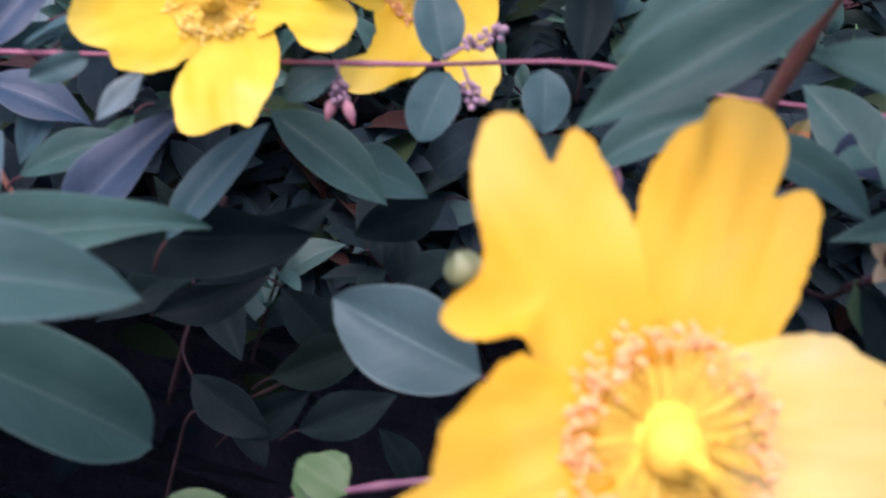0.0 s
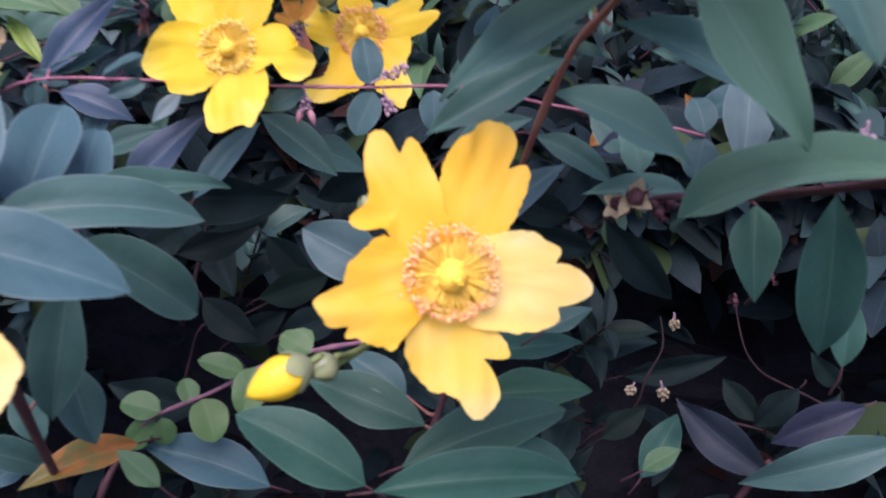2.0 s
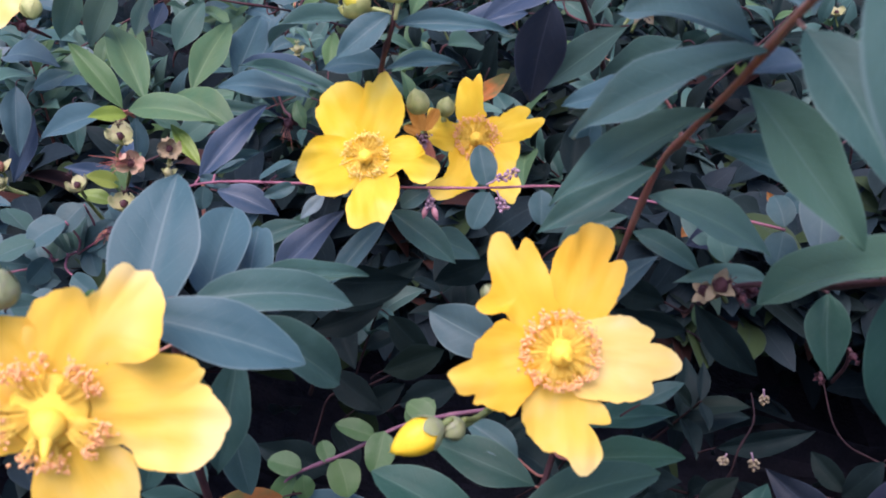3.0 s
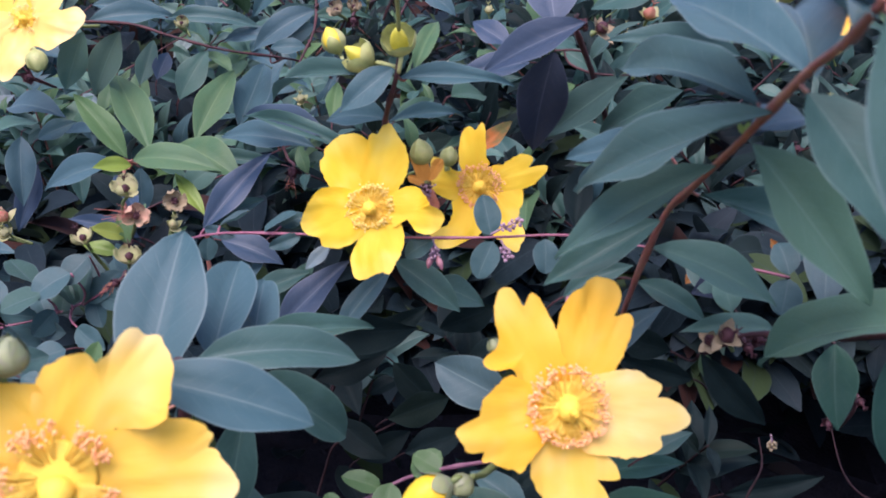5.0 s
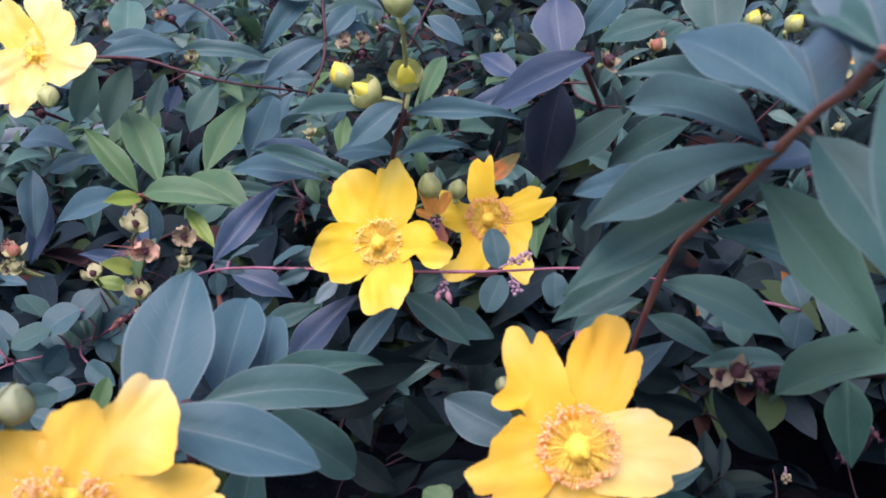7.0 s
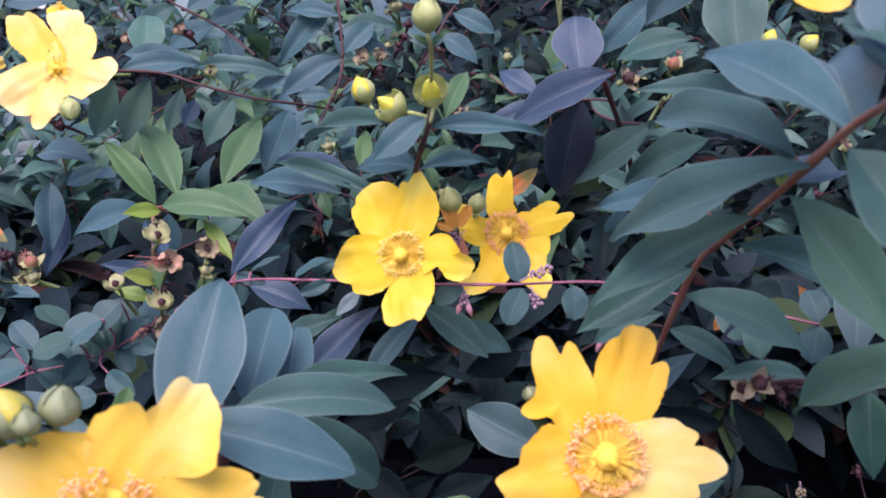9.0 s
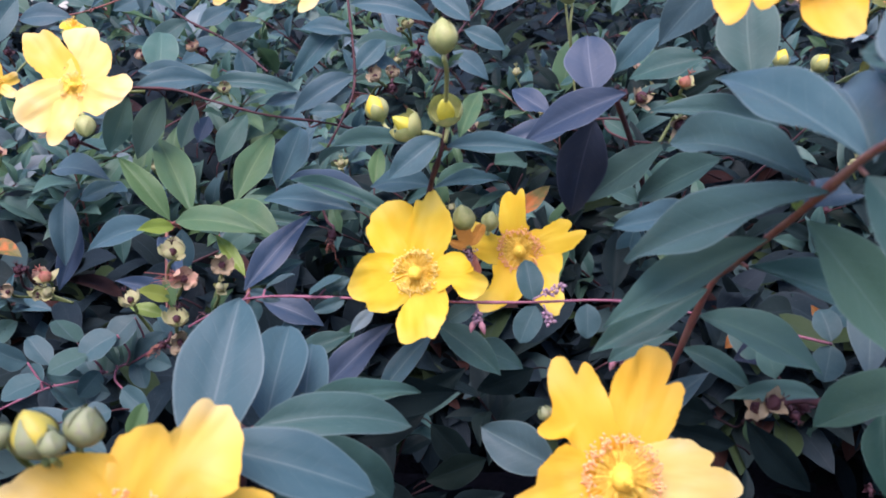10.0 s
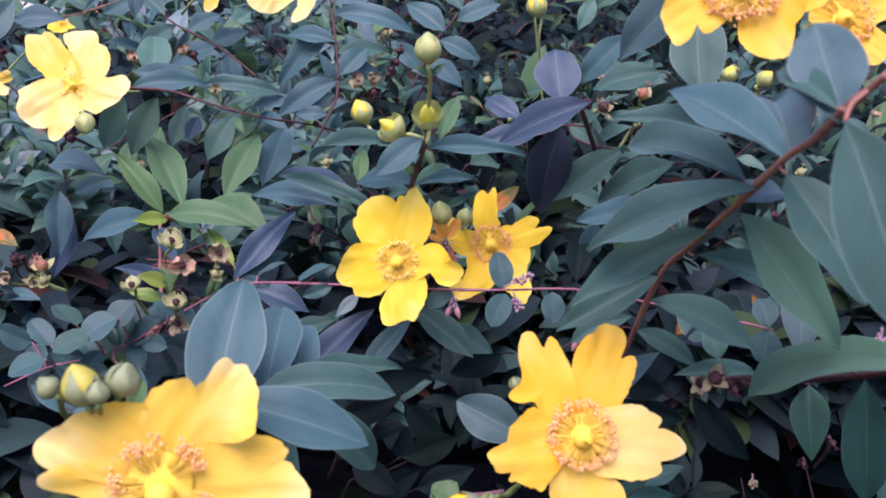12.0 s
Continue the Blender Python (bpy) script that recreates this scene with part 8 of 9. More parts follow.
f = flower((0.1720, 0.3025, 1.1638), (0.1, -0.70, -0.60), 0.0026, ((0.1690, 0.3120, 1.1655), (0.1688, 0.3424, 1.1561),), "small drooping yellow flower half hidden by leaves", 0.3, ANTHER_GOLD)
petal(f, (0.1719, 0.3022, 1.1632), (0.1713, 0.2950, 1.1545), (-0.077, -0.956, 0.284), 0.45, OVAL, PETAL, cup=0.25)
petal(f, (0.1724, 0.3024, 1.1634), (0.1797, 0.3000, 1.1590), (-0.077, -0.956, 0.284), 0.50, SLIM, PETAL_OLD, cup=0.25)
petal(f, (0.1722, 0.3032, 1.1634), (0.1745, 0.3040, 1.1565), (-0.077, -0.956, 0.284), 0.50, SLIM, PETAL, cup=0.25)
petal(f, (0.1717, 0.3032, 1.1634), (0.1685, 0.3030, 1.1600), (-0.077, -0.956, 0.284), 0.50, SLIM, PETAL, cup=0.25)

f = flower((-0.2905, 0.5367, 1.1477), (0.15, -0.583, 0.799), 0.005, ((-0.305, 0.5659, 1.1436), (-0.2954, 0.5744, 1.135),), "small yellow flower far back in the bush", 0.45, ANTHER_GOLD)
petal(f, (-0.2905, 0.5372, 1.1469), (-0.2782, 0.5355, 1.1477), (0.15, -0.583, 0.799), 0.55, OVAL, PETAL_LEMON, False)
petal(f, (-0.2904, 0.5366, 1.1468), (-0.2857, 0.5212, 1.1437), (0.15, -0.583, 0.799), 0.55, OVAL, PETAL_LEMON, False)
petal(f, (-0.2909, 0.5371, 1.1469), (-0.3009, 0.5353, 1.1455), (0.15, -0.583, 0.799), 0.55, OVAL, PETAL_LEMON, False)
petal(f, (-0.2911, 0.5377, 1.147), (-0.3007, 0.5506, 1.1475), (0.15, -0.583, 0.799), 0.55, OVAL, PETAL_LEMON, False)
petal(f, (-0.2907, 0.5377, 1.1471), (-0.2915, 0.5494, 1.1482), (0.15, -0.583, 0.799), 0.55, OVAL, PETAL_LEMON, False)

# ---- buds, capsules and tiny flowers ----
bud((0.0323, 0.0877, 1.0711), (-0.82, -0.47, -0.33), 0.0050, "open", ((0.04, 0.0943, 1.0704), (0.0477, 0.1168, 1.0611),))
bud((0.0405, 0.0926, 1.0713), (-0.62, -0.75, -0.21), 0.0029, "green", ((0.0455, 0.1032, 1.0677), (0.0489, 0.1257, 1.0563),))
bud((-0.0247, 0.2543, 1.1502), (-0.46, 0.01, 0.89), 0.0045, "tip", ((-0.0166, 0.2351, 1.1459), (-0.0063, 0.21, 1.1482),))
bud((-0.0048, 0.1986, 1.1548), (-0.74, -0.34, 0.55), 0.0049, "cupped", ((0.0013, 0.1985, 1.1531), (0.0078, 0.1967, 1.1523),))
bud((0.0082, 0.1978, 1.1607), (-0.05, -0.66, 0.75), 0.0050, "cupped", ((0.0093, 0.1958, 1.1553), (0.0086, 0.1961, 1.1507),))
b = bud((0.0093, 0.1736, 1.1866), (-0.09, 0.05, 0.99), 0.0042, "pale", ((0.0103, 0.1777, 1.1759), (0.0088, 0.1929, 1.1646),))
leaf(b, "w", (0.0102, 0.1772, 1.1764), (0.0040, 0.1750, 1.1790), 0.0024, (0.1, -0.6, 0.8), 0.08)
leaf(b, "w", (0.0104, 0.1772, 1.1764), (0.0156, 0.1750, 1.1796), 0.0024, (-0.1, -0.6, 0.8), 0.08)
bud((0.0135, 0.2225, 1.1176), (-0.25, 0.07, 0.97), 0.0040, "pale", ((0.0131, 0.2342, 1.1089), (0.0132, 0.2511, 1.097),))
bud((0.0224, 0.2346, 1.1135), (0.17, 0.11, 0.98), 0.0031, "pale", ((0.0218, 0.2443, 1.1053), (0.0191, 0.2608, 1.0931),))
bud((-0.0603, 0.0468, 1.1196), (-0.65, -0.12, 0.75), 0.0025, "green", ((-0.0632, 0.0607, 1.1043), (-0.0549, 0.0664, 1.0942),))
bud((-0.0514, 0.0441, 1.1223), (-0.34, 0.04, 0.94), 0.0045, "half", ((-0.0546, 0.0574, 1.1054), (-0.0512, 0.0645, 1.0941),))
bud((-0.0463, 0.0413, 1.1224), (-0.06, 0.06, 1), 0.0024, "green", ((-0.0512, 0.0558, 1.1066), (-0.0512, 0.0645, 1.0941),))
bud((-0.0436, 0.0487, 1.1222), (0.25, 0.06, 0.97), 0.0038, "green", ((-0.0487, 0.0583, 1.107), (-0.0491, 0.0646, 1.0942),))
bud((-0.159, 0.284, 1.1301), (0.43, -0.61, -0.66), 0.0044, "pale", ((-0.1683, 0.2955, 1.1321), (-0.173, 0.306, 1.1368),))
bud((0.0454, 0.4715, 1.1962), (-0.15, 0.04, 0.99), 0.0069, "tip", ((0.0480, 0.4740, 1.1760), (0.0530, 0.4800, 1.150), (0.060, 0.49, 1.110),))
bud((0.0477, 0.4583, 1.187), (-0.37, -0.19, 0.91), 0.0065, "tip", ((0.0510, 0.4610, 1.1680), (0.0540, 0.4760, 1.145), (0.060, 0.49, 1.110),))
bud((0.1266, 0.2664, 1.1749), (0.28, 0.02, 0.96), 0.0030, "tip", ((0.1302, 0.2695, 1.1673), (0.1359, 0.2765, 1.1546),))
bud((0.1427, 0.2723, 1.1733), (0.64, -0.01, 0.77), 0.0033, "tip", ((0.1409, 0.2752, 1.1659), (0.1382, 0.2768, 1.1547),))
bud((0.0458, 0.1219, 1.0949), (-0.43, 0.05, 0.9), 0.0019, "green", ((0.0513, 0.1244, 1.0889), (0.0564, 0.1301, 1.0801),))
capsule("dry", (0.1104, 0.1480, 1.0905), (0.42, -0.66, 0.62), 0.0042, ((0.1134, 0.1579, 1.0837), (0.1176, 0.1664, 1.0768),))
capsule("dry", (0.1075, 0.1530, 1.0862), (-0.35, -0.80, 0.45), 0.0032, ((0.1090, 0.1600, 1.0830), (0.1130, 0.1620, 1.0800),))
capsule("dark", (0.1170, 0.1480, 1.0875), (0.3, -0.85, -0.3), 0.0026, ((0.1180, 0.1530, 1.0870),))
capsule("dark", (0.122, 0.1573, 1.0857), (0.41, -0.5, 0.77), 0.0028, ((0.1239, 0.1632, 1.0809),))
capsule("cup", (-0.0957, 0.2197, 1.0983), (0.14, -0.43, 0.89), 0.0045, ((-0.1026, 0.2311, 1.087), (-0.11, 0.2458, 1.0703),))
capsule("pinkcup", (-0.0852, 0.2033, 1.0937), (0.39, -0.8, 0.46), 0.0041, ((-0.0938, 0.2194, 1.0814), (-0.1082, 0.2438, 1.0637),), (-0.9, -0.3, 0.1))
capsule("drycup", (-0.0705, 0.2028, 1.1003), (0.26, -0.91, 0.32), 0.0036, ((-0.0756, 0.2134, 1.0894), (-0.0807, 0.2195, 1.0777),))
capsule("pale", (-0.0741, 0.2091, 1.0889), (0.29, -0.27, 0.92), 0.0031, ((-0.0756, 0.2114, 1.0835), (-0.0806, 0.2188, 1.0757),))
capsule("cup", (-0.0852, 0.195, 1.0819), (0.18, -0.23, 0.96), 0.0042, ((-0.0901, 0.2053, 1.0701), (-0.1034, 0.2305, 1.0546),))
capsule("cup", (-0.1082, 0.2077, 1.0824), (-0.28, -0.33, 0.9), 0.0038, ((-0.1124, 0.2239, 1.0689), (-0.1068, 0.2302, 1.0545),))
capsule("drycup", (-0.0862, 0.1990, 1.0706), (0.35, -0.85, 0.2), 0.0036, ((-0.0900, 0.2143, 1.067),))
capsule("dark", (-0.0930, 0.1994, 1.0690), (-0.5, -0.79, -0.3), 0.0026, ((-0.096, 0.2143, 1.067),), (-0.7, -0.4, -0.5))
capsule("dark", (-0.0472, 0.2758, 1.0911), (0.1, -0.91, -0.41), 0.0040, ((-0.0519, 0.2869, 1.0931), (-0.0553, 0.2892, 1.0999),), (0.1, -0.3, -1))
capsule("red", (-0.1893, 0.2922, 1.0545), (-0.23, -0.5, 0.84), 0.0053, ((-0.1963, 0.3075, 1.0398), (-0.1851, 0.3071, 1.0363),))
capsule("pale", (-0.1878, 0.2898, 1.0479), (0.02, -0.49, 0.87), 0.0042, ((-0.1934, 0.3068, 1.0374), (-0.1851, 0.3071, 1.0363),))
capsule("dry", (-0.043, 0.3519, 1.1482), (-0.34, -0.49, 0.8), 0.0048, ((-0.0446, 0.3598, 1.1412), (-0.0491, 0.3675, 1.1343),))
capsule("dark", (-0.0359, 0.3507, 1.1434), (0.22, -0.89, -0.4), 0.0037, ((-0.0407, 0.3612, 1.1439), (-0.0463, 0.3678, 1.1344),))
capsule("red", (0.0933, 0.2728, 1.163), (0.24, -0.37, 0.9), 0.0043, ((0.0951, 0.2804, 1.1545), (0.0896, 0.2735, 1.1378),))
capsule("dark", (0.0657, 0.2238, 1.165), (-0.5, -0.4, 0.77), 0.0026, ((0.0679, 0.2276, 1.1631),))
capsule("dry", (0.073, 0.2332, 1.1625), (0.63, -0.48, 0.61), 0.0039, ((0.0705, 0.2377, 1.1607),))
capsule("dry", (0.0923, 0.2669, 1.1479), (0.22, -0.89, -0.4), 0.0043, ((0.0911, 0.2776, 1.1481), (0.0852, 0.273, 1.1376),))
capsule("pale", (-0.0456, 0.2869, 1.1195), (0.01, -0.41, 0.91), 0.0031, ((-0.045, 0.2938, 1.1094),))
capsule("dark", (-0.2096, 0.3036, 1.0525), (-0.02, -0.34, 0.94), 0.0039, ((-0.2162, 0.3193, 1.037), (-0.201, 0.3194, 1.0336),))
capsule("dark", (-0.2001, 0.3032, 1.0488), (0.17, -0.32, 0.93), 0.0039, ((-0.2101, 0.3194, 1.0359), (-0.201, 0.3194, 1.0336),))
capsule("pale", (-0.2001, 0.3011, 1.042), (0.25, -0.51, 0.82), 0.0040, ((-0.201, 0.3194, 1.0336),))
capsule("drycup", (-0.0391, 0.3277, 1.1519), (-0.36, -0.63, 0.69), 0.0035, ((-0.0373, 0.337, 1.1474), (-0.035, 0.356, 1.1404),))
capsule("drycup", (-0.032, 0.3339, 1.1531), (0.37, -0.48, 0.8), 0.0030, ((-0.0318, 0.3375, 1.1477), (-0.035, 0.356, 1.1404),))
capsule("dark", (-0.03, 0.3222, 1.1485), (0.21, -0.79, -0.58), 0.0029, ((-0.032, 0.3383, 1.1503),))
capsule("dark", (-0.0219, 0.3543, 1.1655), (0.26, -0.51, 0.82), 0.0029, ((-0.0255, 0.362, 1.1574), (-0.0308, 0.369, 1.1475),))
capsule("dark", (-0.0231, 0.3475, 1.1607), (0.68, -0.73, -0.11), 0.0028, ((-0.0271, 0.3614, 1.1559), (-0.0308, 0.369, 1.1475),))
capsule("dark", (-0.025, 0.3461, 1.1566), (-0.56, -0.64, 0.52), 0.0026, ((-0.0285, 0.36, 1.1517), (-0.0308, 0.369, 1.1475),))
capsule("cup", (-0.0329, 0.3865, 1.1709), (-0.2, -0.31, 0.93), 0.0030, ((-0.0327, 0.3952, 1.165), (-0.033, 0.4035, 1.1581),))
capsule("cup", (-0.0363, 0.3854, 1.1684), (-0.42, -0.47, 0.78), 0.0024, ((-0.0344, 0.3947, 1.1641), (-0.033, 0.4035, 1.1581),))
capsule("pinkcup", (-0.1423, 0.3724, 1.1558), (-0.34, -0.55, 0.76), 0.0033, ((-0.1435, 0.3817, 1.1523), (-0.1419, 0.3911, 1.1482),))
capsule("dark", (-0.1371, 0.3724, 1.1543), (0.5, -0.85, -0.13), 0.0030, ((-0.1392, 0.3817, 1.151), (-0.1405, 0.3908, 1.1468),))
capsule("pinkcup", (-0.1769, 0.388, 1.148), (0.01, -0.55, 0.83), 0.0031, ((-0.1786, 0.3973, 1.1446), (-0.1791, 0.4062, 1.1394),))
capsule("cup", (-0.1114, 0.329, 1.1424), (0.26, -0.51, 0.82), 0.0030, ((-0.113, 0.3381, 1.1381), (-0.1108, 0.3372, 1.1348),))
capsule("dark", (-0.2661, 0.4102, 1.143), (0.26, -0.51, 0.82), 0.0031, ((-0.27, 0.419, 1.1384), (-0.2731, 0.4274, 1.1325),))
capsule("dark", (0.1726, 0.2022, 1.0434), (0.31, -0.9, -0.32), 0.0025, ((0.1741, 0.2095, 1.0353), (0.1762, 0.2244, 1.0195),))
capsule("dark", (0.1653, 0.207, 1.0307), (-0.17, -0.95, -0.26), 0.0022, ((0.173, 0.2241, 1.0193),))
capsule("pinkcup", (-0.1932, 0.2951, 1.0543), (0.41, -0.55, 0.73), 0.0033, ((-0.1968, 0.3029, 1.0465), (-0.198, 0.3112, 1.0397),))
capsule("dark", (-0.2011, 0.2951, 1.0566), (-0.22, -0.48, 0.85), 0.0026, ((-0.2025, 0.3027, 1.0476), (-0.1992, 0.3111, 1.0396),))
capsule("drycup", (-0.209, 0.2912, 1.0462), (-0.25, -0.72, 0.64), 0.0033, ((-0.2103, 0.2999, 1.0404), (-0.2069, 0.3095, 1.0365),))
capsule("cup", (-0.1942, 0.2924, 1.0458), (0.39, -0.91, -0.15), 0.0027, ((-0.1965, 0.3017, 1.0425), (-0.198, 0.3112, 1.0397),))
capsule("dark", (-0.1863, 0.325, 1.1135), (0.3, -0.9, 0.3), 0.0034, ((-0.1880, 0.3350, 1.1110), (-0.1866, 0.3500, 1.1039),))
capsule("dark", (-0.2010, 0.333, 1.1138), (-0.2, -0.8, 0.5), 0.0030, ((-0.2000, 0.3420, 1.1110), (-0.1866, 0.3500, 1.1039),), (-1, -0.3, 0.1))
f = thing("withered_flower", (0.016, 0.2188, 1.1074), "withered flower with shrunken orange petals and dark stamens", "flower", "spent flowers and seed capsules")
petal(f, (0.0158, 0.2195, 1.1080), (0.0112, 0.2220, 1.1196), (0.2, -0.9, 0.3), 0.55, SLIM, WITHER, cup=0.2, ripple=0.14)
petal(f, (0.0164, 0.2195, 1.1082), (0.0212, 0.2225, 1.1160), (-0.3, -0.9, 0.2), 0.55, SLIM, WITHER, cup=0.2, ripple=0.14)
petal(f, (0.0155, 0.2190, 1.1074), (0.0092, 0.2172, 1.1100), (0.1, -0.9, 0.4), 0.55, SLIM, WITHER, cup=0.2, ripple=0.12)
petal(f, (0.0162, 0.2185, 1.1066), (0.0198, 0.2150, 1.0978), (0.5, -0.8, 0.1), 0.55, SLIM, DRY_RED, cup=0.3, ripple=0.16)
rng = random.Random(31)
for k in range(3):
    bm, tips = bmesh.new(), bmesh.new()
    for _ in range(14):
        go = Vector((rng.uniform(-0.5, 0.7), -0.6, rng.uniform(-1.2, 0.25))).normalized() * rng.uniform(0.0028, 0.0046)
        tube_into(bm, (Vector((0, 0, 0)), go * 0.6 + Vector((0, -0.0004, 0.0004)), go), 0.00016, 0.00012, 4)
        egg_into(tips, along_z(go, (rng.uniform(-1, 1), -1, rng.uniform(-1, 1)), 0.0008, 0.0011), 4, 5)
    tuft = part("stamen_tuft", bm, DRY_DARK, f, "dark shrivelled filaments")
    part("anther_tuft", tips, KNOB, tuft, "mauve-brown dried anthers")
stem(f, ((0.016, 0.2190, 1.1074), (0.0140, 0.2260, 1.1070), (0.0132, 0.2338, 1.1079), (0.0054, 0.2419, 1.1028)), 0.0008, 0.0007, SEPAL, "pedicel", 7)
bells((0.0212, 0.1985, 1.0945), (0.08, -0.1, -1), 0.0068, "bells")
bells((0.0404, 0.1985, 1.0974), (0.82, -0.1, 0.52), 0.0118, "knobs")
bells((0.0440, 0.1980, 1.0960), (0.40, -0.1, -0.9), 0.0072, "knobs")
bells((0.0692, 0.1771, 1.0920), (-0.05, -0.1, -1), 0.0050, "bells")
bells((0.1396, 0.1018, 1.1300), (0.1, -0.1, -1), 0.0058, "knobs")
bells((0.1502, 0.2198, 1.0165), (0.2, -0.2, -1), 0.0060, "pale")
bells((0.1435, 0.1965, 1.0030), (0.3, -0.2, -0.9), 0.0064, "pale")
bells((0.1373, 0.2047, 0.9960), (-0.3, -0.2, -0.9), 0.0045, "pale")


# ---- the rest of the bush ----
def top_of_bush(x, y):
    """Height of the bush's leafy surface behind the nearest shoots."""
    if y < 0.36:
        z = 0.93 + (y - 0.16) * 0.55
    elif y < 0.7:
        z = 1.04 + (y - 0.36) * 0.26
    else:
        z = 1.128 + (y - 0.7) * 0.09 + max(0, y - 1.0) * 0.08
    gap = min(max((-x - 0.225 - 0.26 * y) / 0.10, 0), 1) * min(max((y - 0.62) / 0.15, 0), 1)
    return z - 0.16 * gap + 0.03 * noise.noise((x * 5, y * 5, 0)) + 0.02 * noise.noise((x * 13, y * 13, 3))


def shoot(at, way, size, pairs, leaf_size, kinds, rng):
    """A leafy shoot: stem with opposite pairs of leaves, each pair turned against the last."""
    way = Vector(way).normalized()
    side = way.orthogonal().normalized()
    bow = Vector((rng.uniform(-1, 1), rng.uniform(-1, 1), -0.4)) * size * 0.18
    points = [Vector(at) + way * size * f + bow * f * f for f in (0, 0.35, 0.7, 1)]
    ob = thing("leafy_branch", points[0], "leafy shoot with paired blue-green leaves deeper in the bush", "branch", "branches of the yellow-flowered shrub")
    wood = rng.choice((STEM, STEM_DARK, STEM_DARK))
    stem(ob, points, 0.0008, 0.0005, STEM_SHADE if kinds[:3] in ("k", "kkk") else wood, sides=6)
    spin = rng.uniform(0, 3)
    for k in range(pairs):
        f = 1 - (k + 0.1) / pairs * 0.85
        foot = Vector(at) + way * size * f + bow * f * f
        for g in (0, math.pi):
            a = spin + k * math.pi / 2 + g
            out = math.cos(a) * side + math.sin(a) * way.cross(side)
            go = (out + way * rng.uniform(0.35, 1.0) + Vector((0, 0, rng.uniform(-0.25, 0.15)))).normalized()
            long = leaf_size * rng.uniform(0.75, 1.15) * (0.55 if k == 0 else 1)
            face = way + Vector((0, -0.25, 0.5)) + Vector((rng.uniform(-0.3, 0.3), rng.uniform(-0.3, 0.3), 0))
            leaf(ob, rng.choice(kinds), foot, foot + go * long, long * rng.uniform(0.34, 0.46), face, rng.choice((0.05, 0.10, 0.15)))
    return ob


rng = random.Random(11)
made = 0
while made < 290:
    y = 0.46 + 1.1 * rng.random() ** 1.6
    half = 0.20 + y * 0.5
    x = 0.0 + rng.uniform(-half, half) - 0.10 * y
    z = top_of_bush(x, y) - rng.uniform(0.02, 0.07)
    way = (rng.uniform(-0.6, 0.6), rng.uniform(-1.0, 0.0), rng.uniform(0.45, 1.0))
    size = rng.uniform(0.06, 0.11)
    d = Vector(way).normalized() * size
    # lighter leaf colours on the left, shade-dark ones right, to imitate the light
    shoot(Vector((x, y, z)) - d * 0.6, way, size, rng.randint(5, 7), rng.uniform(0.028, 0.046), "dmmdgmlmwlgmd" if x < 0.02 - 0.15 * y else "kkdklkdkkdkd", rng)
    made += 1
    if made % 5 == 0:
        tip = Vector((x, y, z)) + d * 0.42
        capsule(rng.choice(("dark", "red", "dry", "pale", "pinkcup", "cup")), tip + Vector((0, 0, 0.006)), (rng.uniform(-0.4, 0.4), -0.4, 1), rng.uniform(0.0035, 0.005), (tip - d * 0.1,))
# thin twigs that stick out between the leaves
for _ in range(34):
    y = rng.uniform(0.40, 0.95)
    x = rng.uniform(-0.5, 0.45) * (0.4 + y) - 0.10 * y
    foot = Vector((x, y, top_of_bush(x, y) - 0.05))
    way = Vector((rng.choice((-1, 1)) * rng.uniform(0.3, 1.0), rng.uniform(-0.5, 0.3), rng.uniform(0.35, 1.0))).normalized()
    size, sag = rng.uniform(0.08, 0.15), Vector((rng.uniform(-0.02, 0.02), 0, rng.uniform(-0.03, 0.01)))
    ob = thing("thin_twig", foot, "thin dark twig with a few small leaves", "twig", "thin twigs of the bush")
    stem(ob, [foot + way * size * f + sag * f * f for f in (0, 0.25, 0.5, 0.75, 1)], 0.0008, 0.0005, rng.choice((STEM_DARK, STEM_DARK, STEM_SHADE)), sides=6, knots=[0.35, 0.7])
    for f in (0.35, 0.7, 1.0):
        at = foot + way * size * f + sag * f * f
        for g in (-1, 1):
            go = (way * 0.5 + Vector((g * way.z, -0.3, -g * way.x)) + Vector((0, 0, rng.uniform(-0.4, 0.3)))).normalized()
            if rng.random() < 0.55:
                long = rng.uniform(0.014, 0.026)
                leaf(ob, rng.choice("gmdlw"), at, at + go * long, long * 0.42, (rng.uniform(-0.3, 0.3), -0.6, 0.8), 0.10)
# inner shoots under the near flowers, their shade put into near-black leaf colours
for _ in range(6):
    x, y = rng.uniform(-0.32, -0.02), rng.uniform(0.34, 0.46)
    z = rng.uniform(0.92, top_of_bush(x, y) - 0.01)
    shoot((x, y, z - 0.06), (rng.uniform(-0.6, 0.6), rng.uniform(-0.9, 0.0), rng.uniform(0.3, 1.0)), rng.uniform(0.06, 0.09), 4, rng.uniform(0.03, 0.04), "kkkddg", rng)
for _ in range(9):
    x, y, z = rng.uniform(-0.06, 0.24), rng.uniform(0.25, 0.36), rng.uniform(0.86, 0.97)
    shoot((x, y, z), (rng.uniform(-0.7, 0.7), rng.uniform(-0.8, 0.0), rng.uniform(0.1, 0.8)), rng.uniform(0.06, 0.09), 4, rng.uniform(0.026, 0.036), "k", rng)


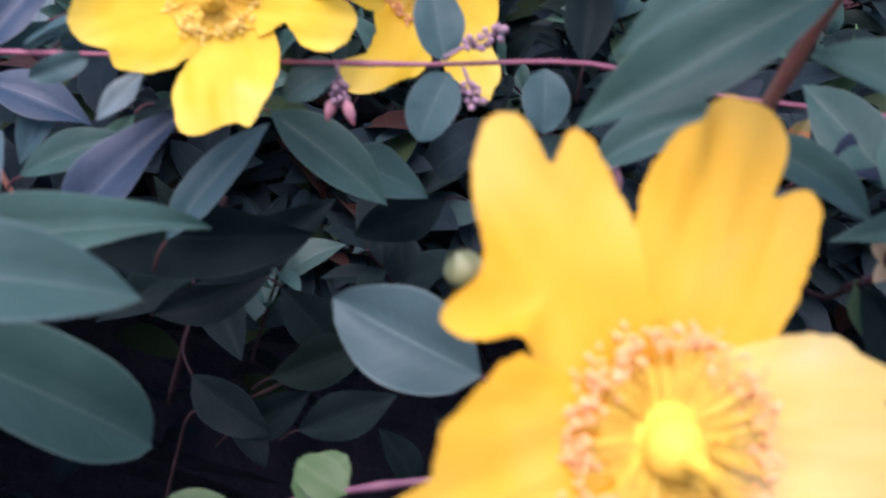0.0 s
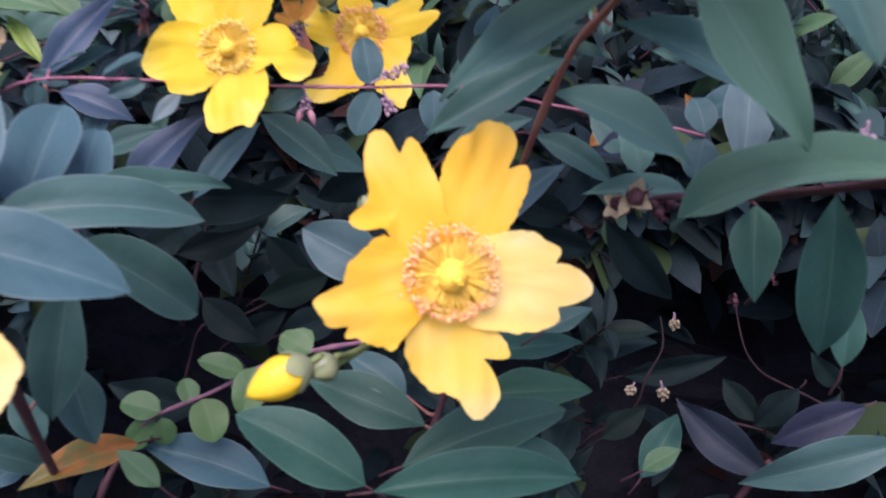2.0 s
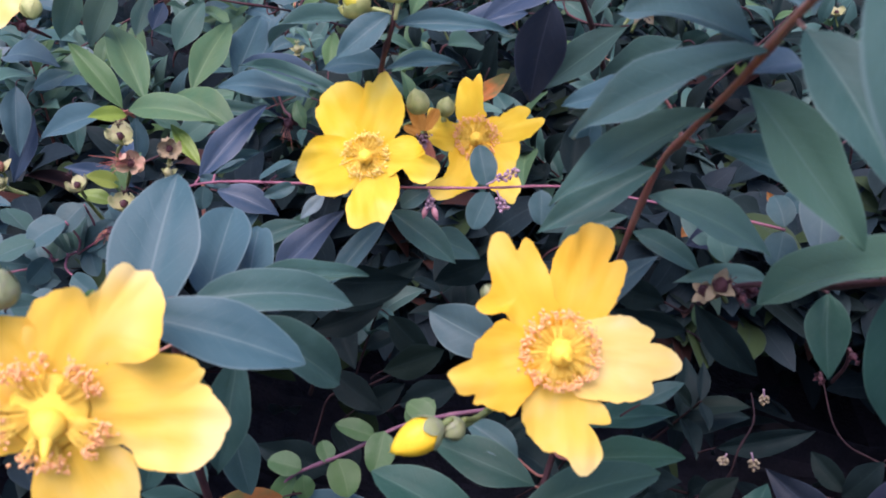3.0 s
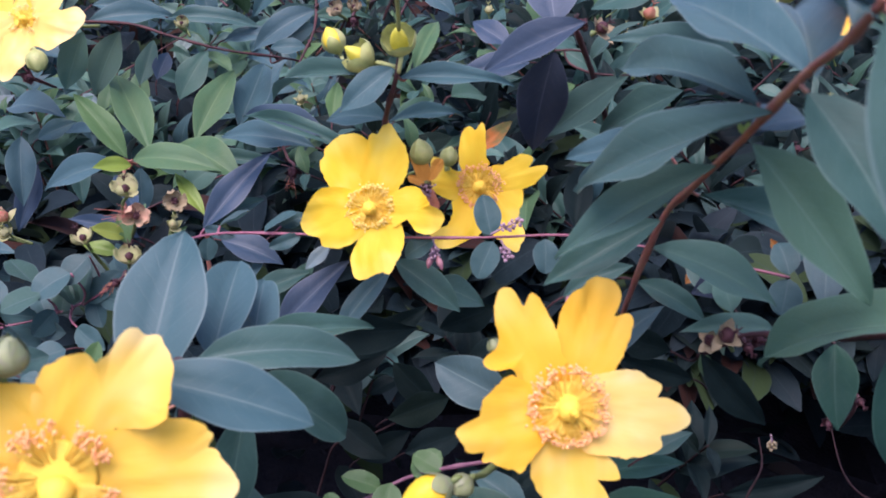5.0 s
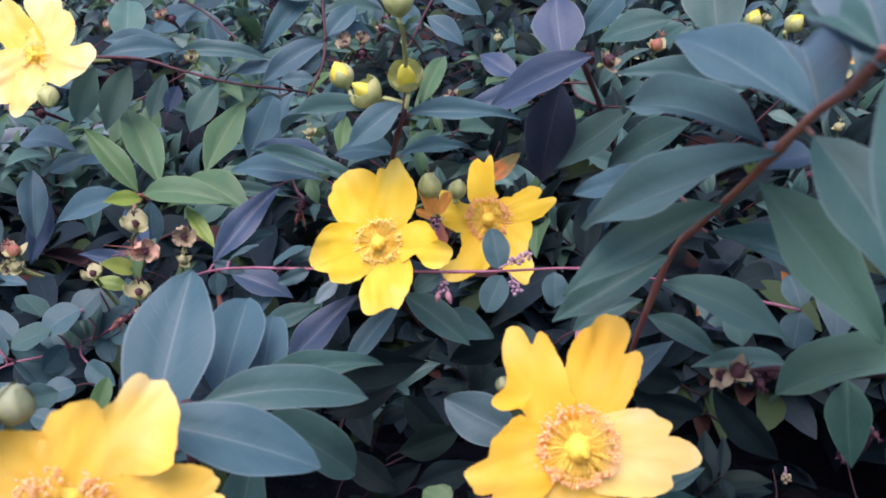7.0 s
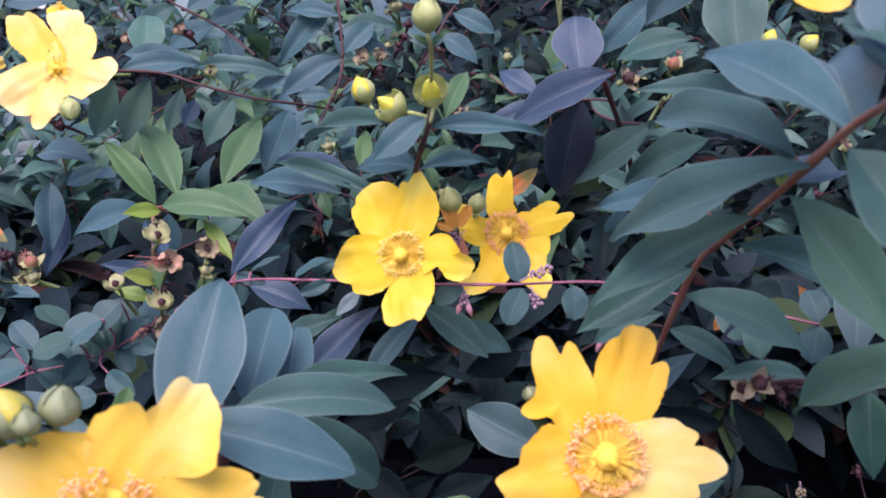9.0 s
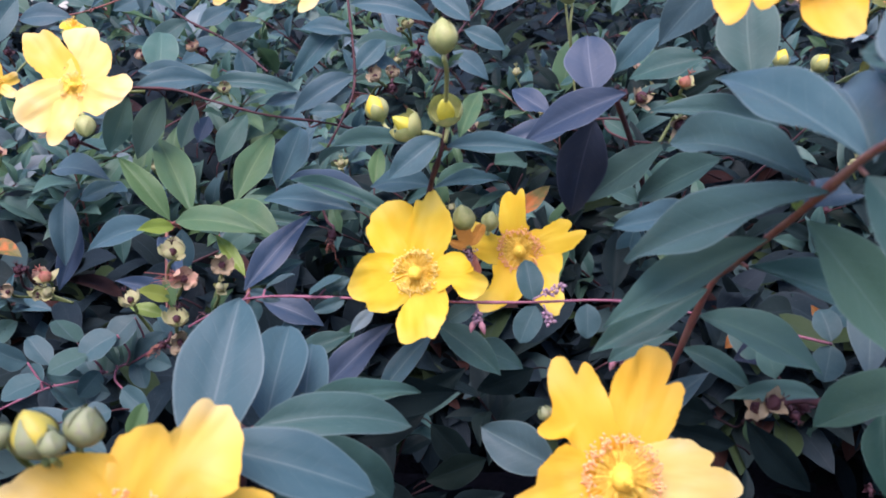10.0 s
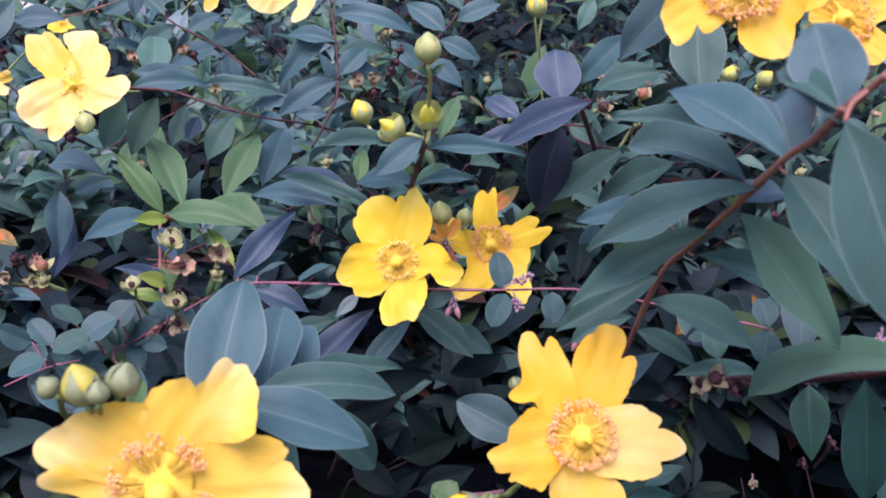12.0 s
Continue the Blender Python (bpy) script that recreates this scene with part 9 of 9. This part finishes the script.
def thicket(name, count, rng, span, label, scale=1.0):
    """Countless leaves inside and at the back of the bush, in one mesh."""
    verts, faces, coords = [], [], []
    shape = ((0, 0.05, 0.0), (0.12, 0.58, 0.03), (0.28, 0.90, 0.06), (0.46, 1.0, 0.07), (0.66, 0.92, 0.05), (0.85, 0.58, 0.0), (1.0, 0.06, -0.07))
    for _ in range(count):
        x, y, z = span(rng)
        long = rng.uniform(0.032, 0.05) * scale
        wide = long * rng.uniform(0.36, 0.48) / 2
        go = Vector((rng.uniform(-1, 1), rng.uniform(-1.1, 0.6), rng.uniform(-0.8, 0.5))).normalized()
        up = Vector((rng.uniform(-0.6, 0.6), rng.uniform(-0.9, 0.3), 1.0))
        up = (up - go * up.dot(go)).normalized()
        side = go.cross(up)
        first = len(verts)
        for s, w, h in shape:
            mid = Vector((x, y, z)) + go * long * s + up * long * h
            for u in (-1, 0, 1):
                verts.append(mid + side * wide * w * u + up * wide * w * 0.25 * abs(u))
                coords.append((0.5 + u / 2, s))
        for i in range(len(shape) - 1):
            for j in range(2):
                a = first + 3 * i + j
                faces.append((a, a + 1, a + 4, a + 3))
    mesh = bpy.data.meshes.new(name)
    mesh.from_pydata(verts, [], faces)
    layer = mesh.uv_layers.new(name="uv")
    index = np.empty(len(mesh.loops), dtype=np.int32)
    mesh.loops.foreach_get("vertex_index", index)
    layer.data.foreach_set("uv", np.array(coords, dtype=np.float32)[index].ravel())
    mesh.shade_smooth()
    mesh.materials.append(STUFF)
    return tagged(new(name, mesh), label, "foliage", kind="stuff")


def behind(rng):
    """The leafy roof of the bush behind the near shoots."""
    y = 0.44 + 1.75 * rng.random() ** 1.5
    half = 0.30 + y * 0.62 if rng.random() < 0.75 else 1.45
    x = rng.uniform(-half, half) - 0.06 * y
    deep = 0.03 if y < 0.62 else 0.22
    return (*rounded(x, y), top_of_bush(x, y) - 0.10 - deep * rng.random())


def eaves(rng):
    """The front edge of that roof, over the hollow under the near flowers."""
    while True:
        x, y = rng.uniform(-0.55, 0.6), rng.uniform(0.27, 0.46)
        if not (-0.11 < x < 0.30 and y < 0.42):
            return x, y, top_of_bush(x, y) - 0.04 - 0.08 * rng.random()


def beneath(rng):
    y = rng.uniform(0.46, 0.60)
    x = rng.uniform(-0.9, 0.9)
    return x, y, rng.uniform(0.3, top_of_bush(x, y) - 0.11)


def skirt(rng):
    """Unseen foliage below the flowers, down to the ground, added to block low light."""
    y = rng.uniform(-0.14, 0.22)
    x = rng.uniform(-1.5, 1.5)
    return x, y, rng.uniform(0.05, 0.93 - max(0, y - 0.02) * 0.9)


def flank(rng):
    """Unseen foliage on both sides, added to keep side light out of the hollow."""
    y = rng.uniform(-0.14, 0.75)
    out = rng.random() ** 1.3 * 0.95
    x = 0.24 + 0.42 * (y + 0.1) + out if rng.random() < 0.5 else -0.22 - 0.64 * (y + 0.1) - out
    return x, y, rng.uniform(0.1, 1.10 + 0.1 * y)


def rounded(x, y):
    """Rounds the far corners of the bush."""
    ax, ay = x / 1.5, max(0.0, (y - 1.38) / 0.8)
    return x * math.sqrt(1 - 0.42 * ay * ay), 1.38 + (y - 1.38) * math.sqrt(1 - 0.42 * ax * ax) if ay > 0 else y


def shell(rng):
    """The outer sides, the back and the outer roof of the bush."""
    u, out = rng.random(), rng.uniform(-0.03, 0.06)
    if u < 0.56:
        x, y = (1.5 + out) * (1 if u < 0.28 else -1), rng.uniform(0.58, 2.18)
    elif u < 0.80:
        x, y = rng.uniform(-1.5, 1.5), 2.18 + out
    else:
        y = rng.uniform(0.62, 2.15)
        x = rng.uniform(min(0.34 + 0.5 * y, 1.4), 1.5) * rng.choice((-1, 1))
        return (*rounded(x, y), top_of_bush(x, y) - 0.12 - 0.18 * rng.random())
    z = rng.uniform(0.03, top_of_bush(x, y) - 0.2)
    return (*rounded(x * (1.06 - 0.1 * z), y), z)


# added dark block in the bush's heart, stops light and stands for shade
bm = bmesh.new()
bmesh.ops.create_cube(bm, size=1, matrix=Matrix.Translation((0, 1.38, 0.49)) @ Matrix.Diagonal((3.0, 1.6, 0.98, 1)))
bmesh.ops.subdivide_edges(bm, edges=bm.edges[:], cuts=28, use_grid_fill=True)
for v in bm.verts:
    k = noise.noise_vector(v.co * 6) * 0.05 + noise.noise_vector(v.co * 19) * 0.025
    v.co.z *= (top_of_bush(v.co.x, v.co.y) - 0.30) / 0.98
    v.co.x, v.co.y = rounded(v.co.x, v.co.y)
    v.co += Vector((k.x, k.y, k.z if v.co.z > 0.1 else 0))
mesh = bpy.data.meshes.new("shade_core")
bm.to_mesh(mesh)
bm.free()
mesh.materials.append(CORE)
tagged(new("shade_core", mesh), "added dark block standing in for deep shade inside the bush", "twigs", kind="stuff")

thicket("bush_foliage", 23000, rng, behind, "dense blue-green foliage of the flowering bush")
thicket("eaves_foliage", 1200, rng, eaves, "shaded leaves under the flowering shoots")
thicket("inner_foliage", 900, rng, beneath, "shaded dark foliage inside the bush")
thicket("front_foliage", 8000, rng, skirt, "unseen foliage low in front, added to keep light out of the bush")
thicket("side_foliage", 14000, rng, flank, "unseen foliage at both sides, added to block side light")
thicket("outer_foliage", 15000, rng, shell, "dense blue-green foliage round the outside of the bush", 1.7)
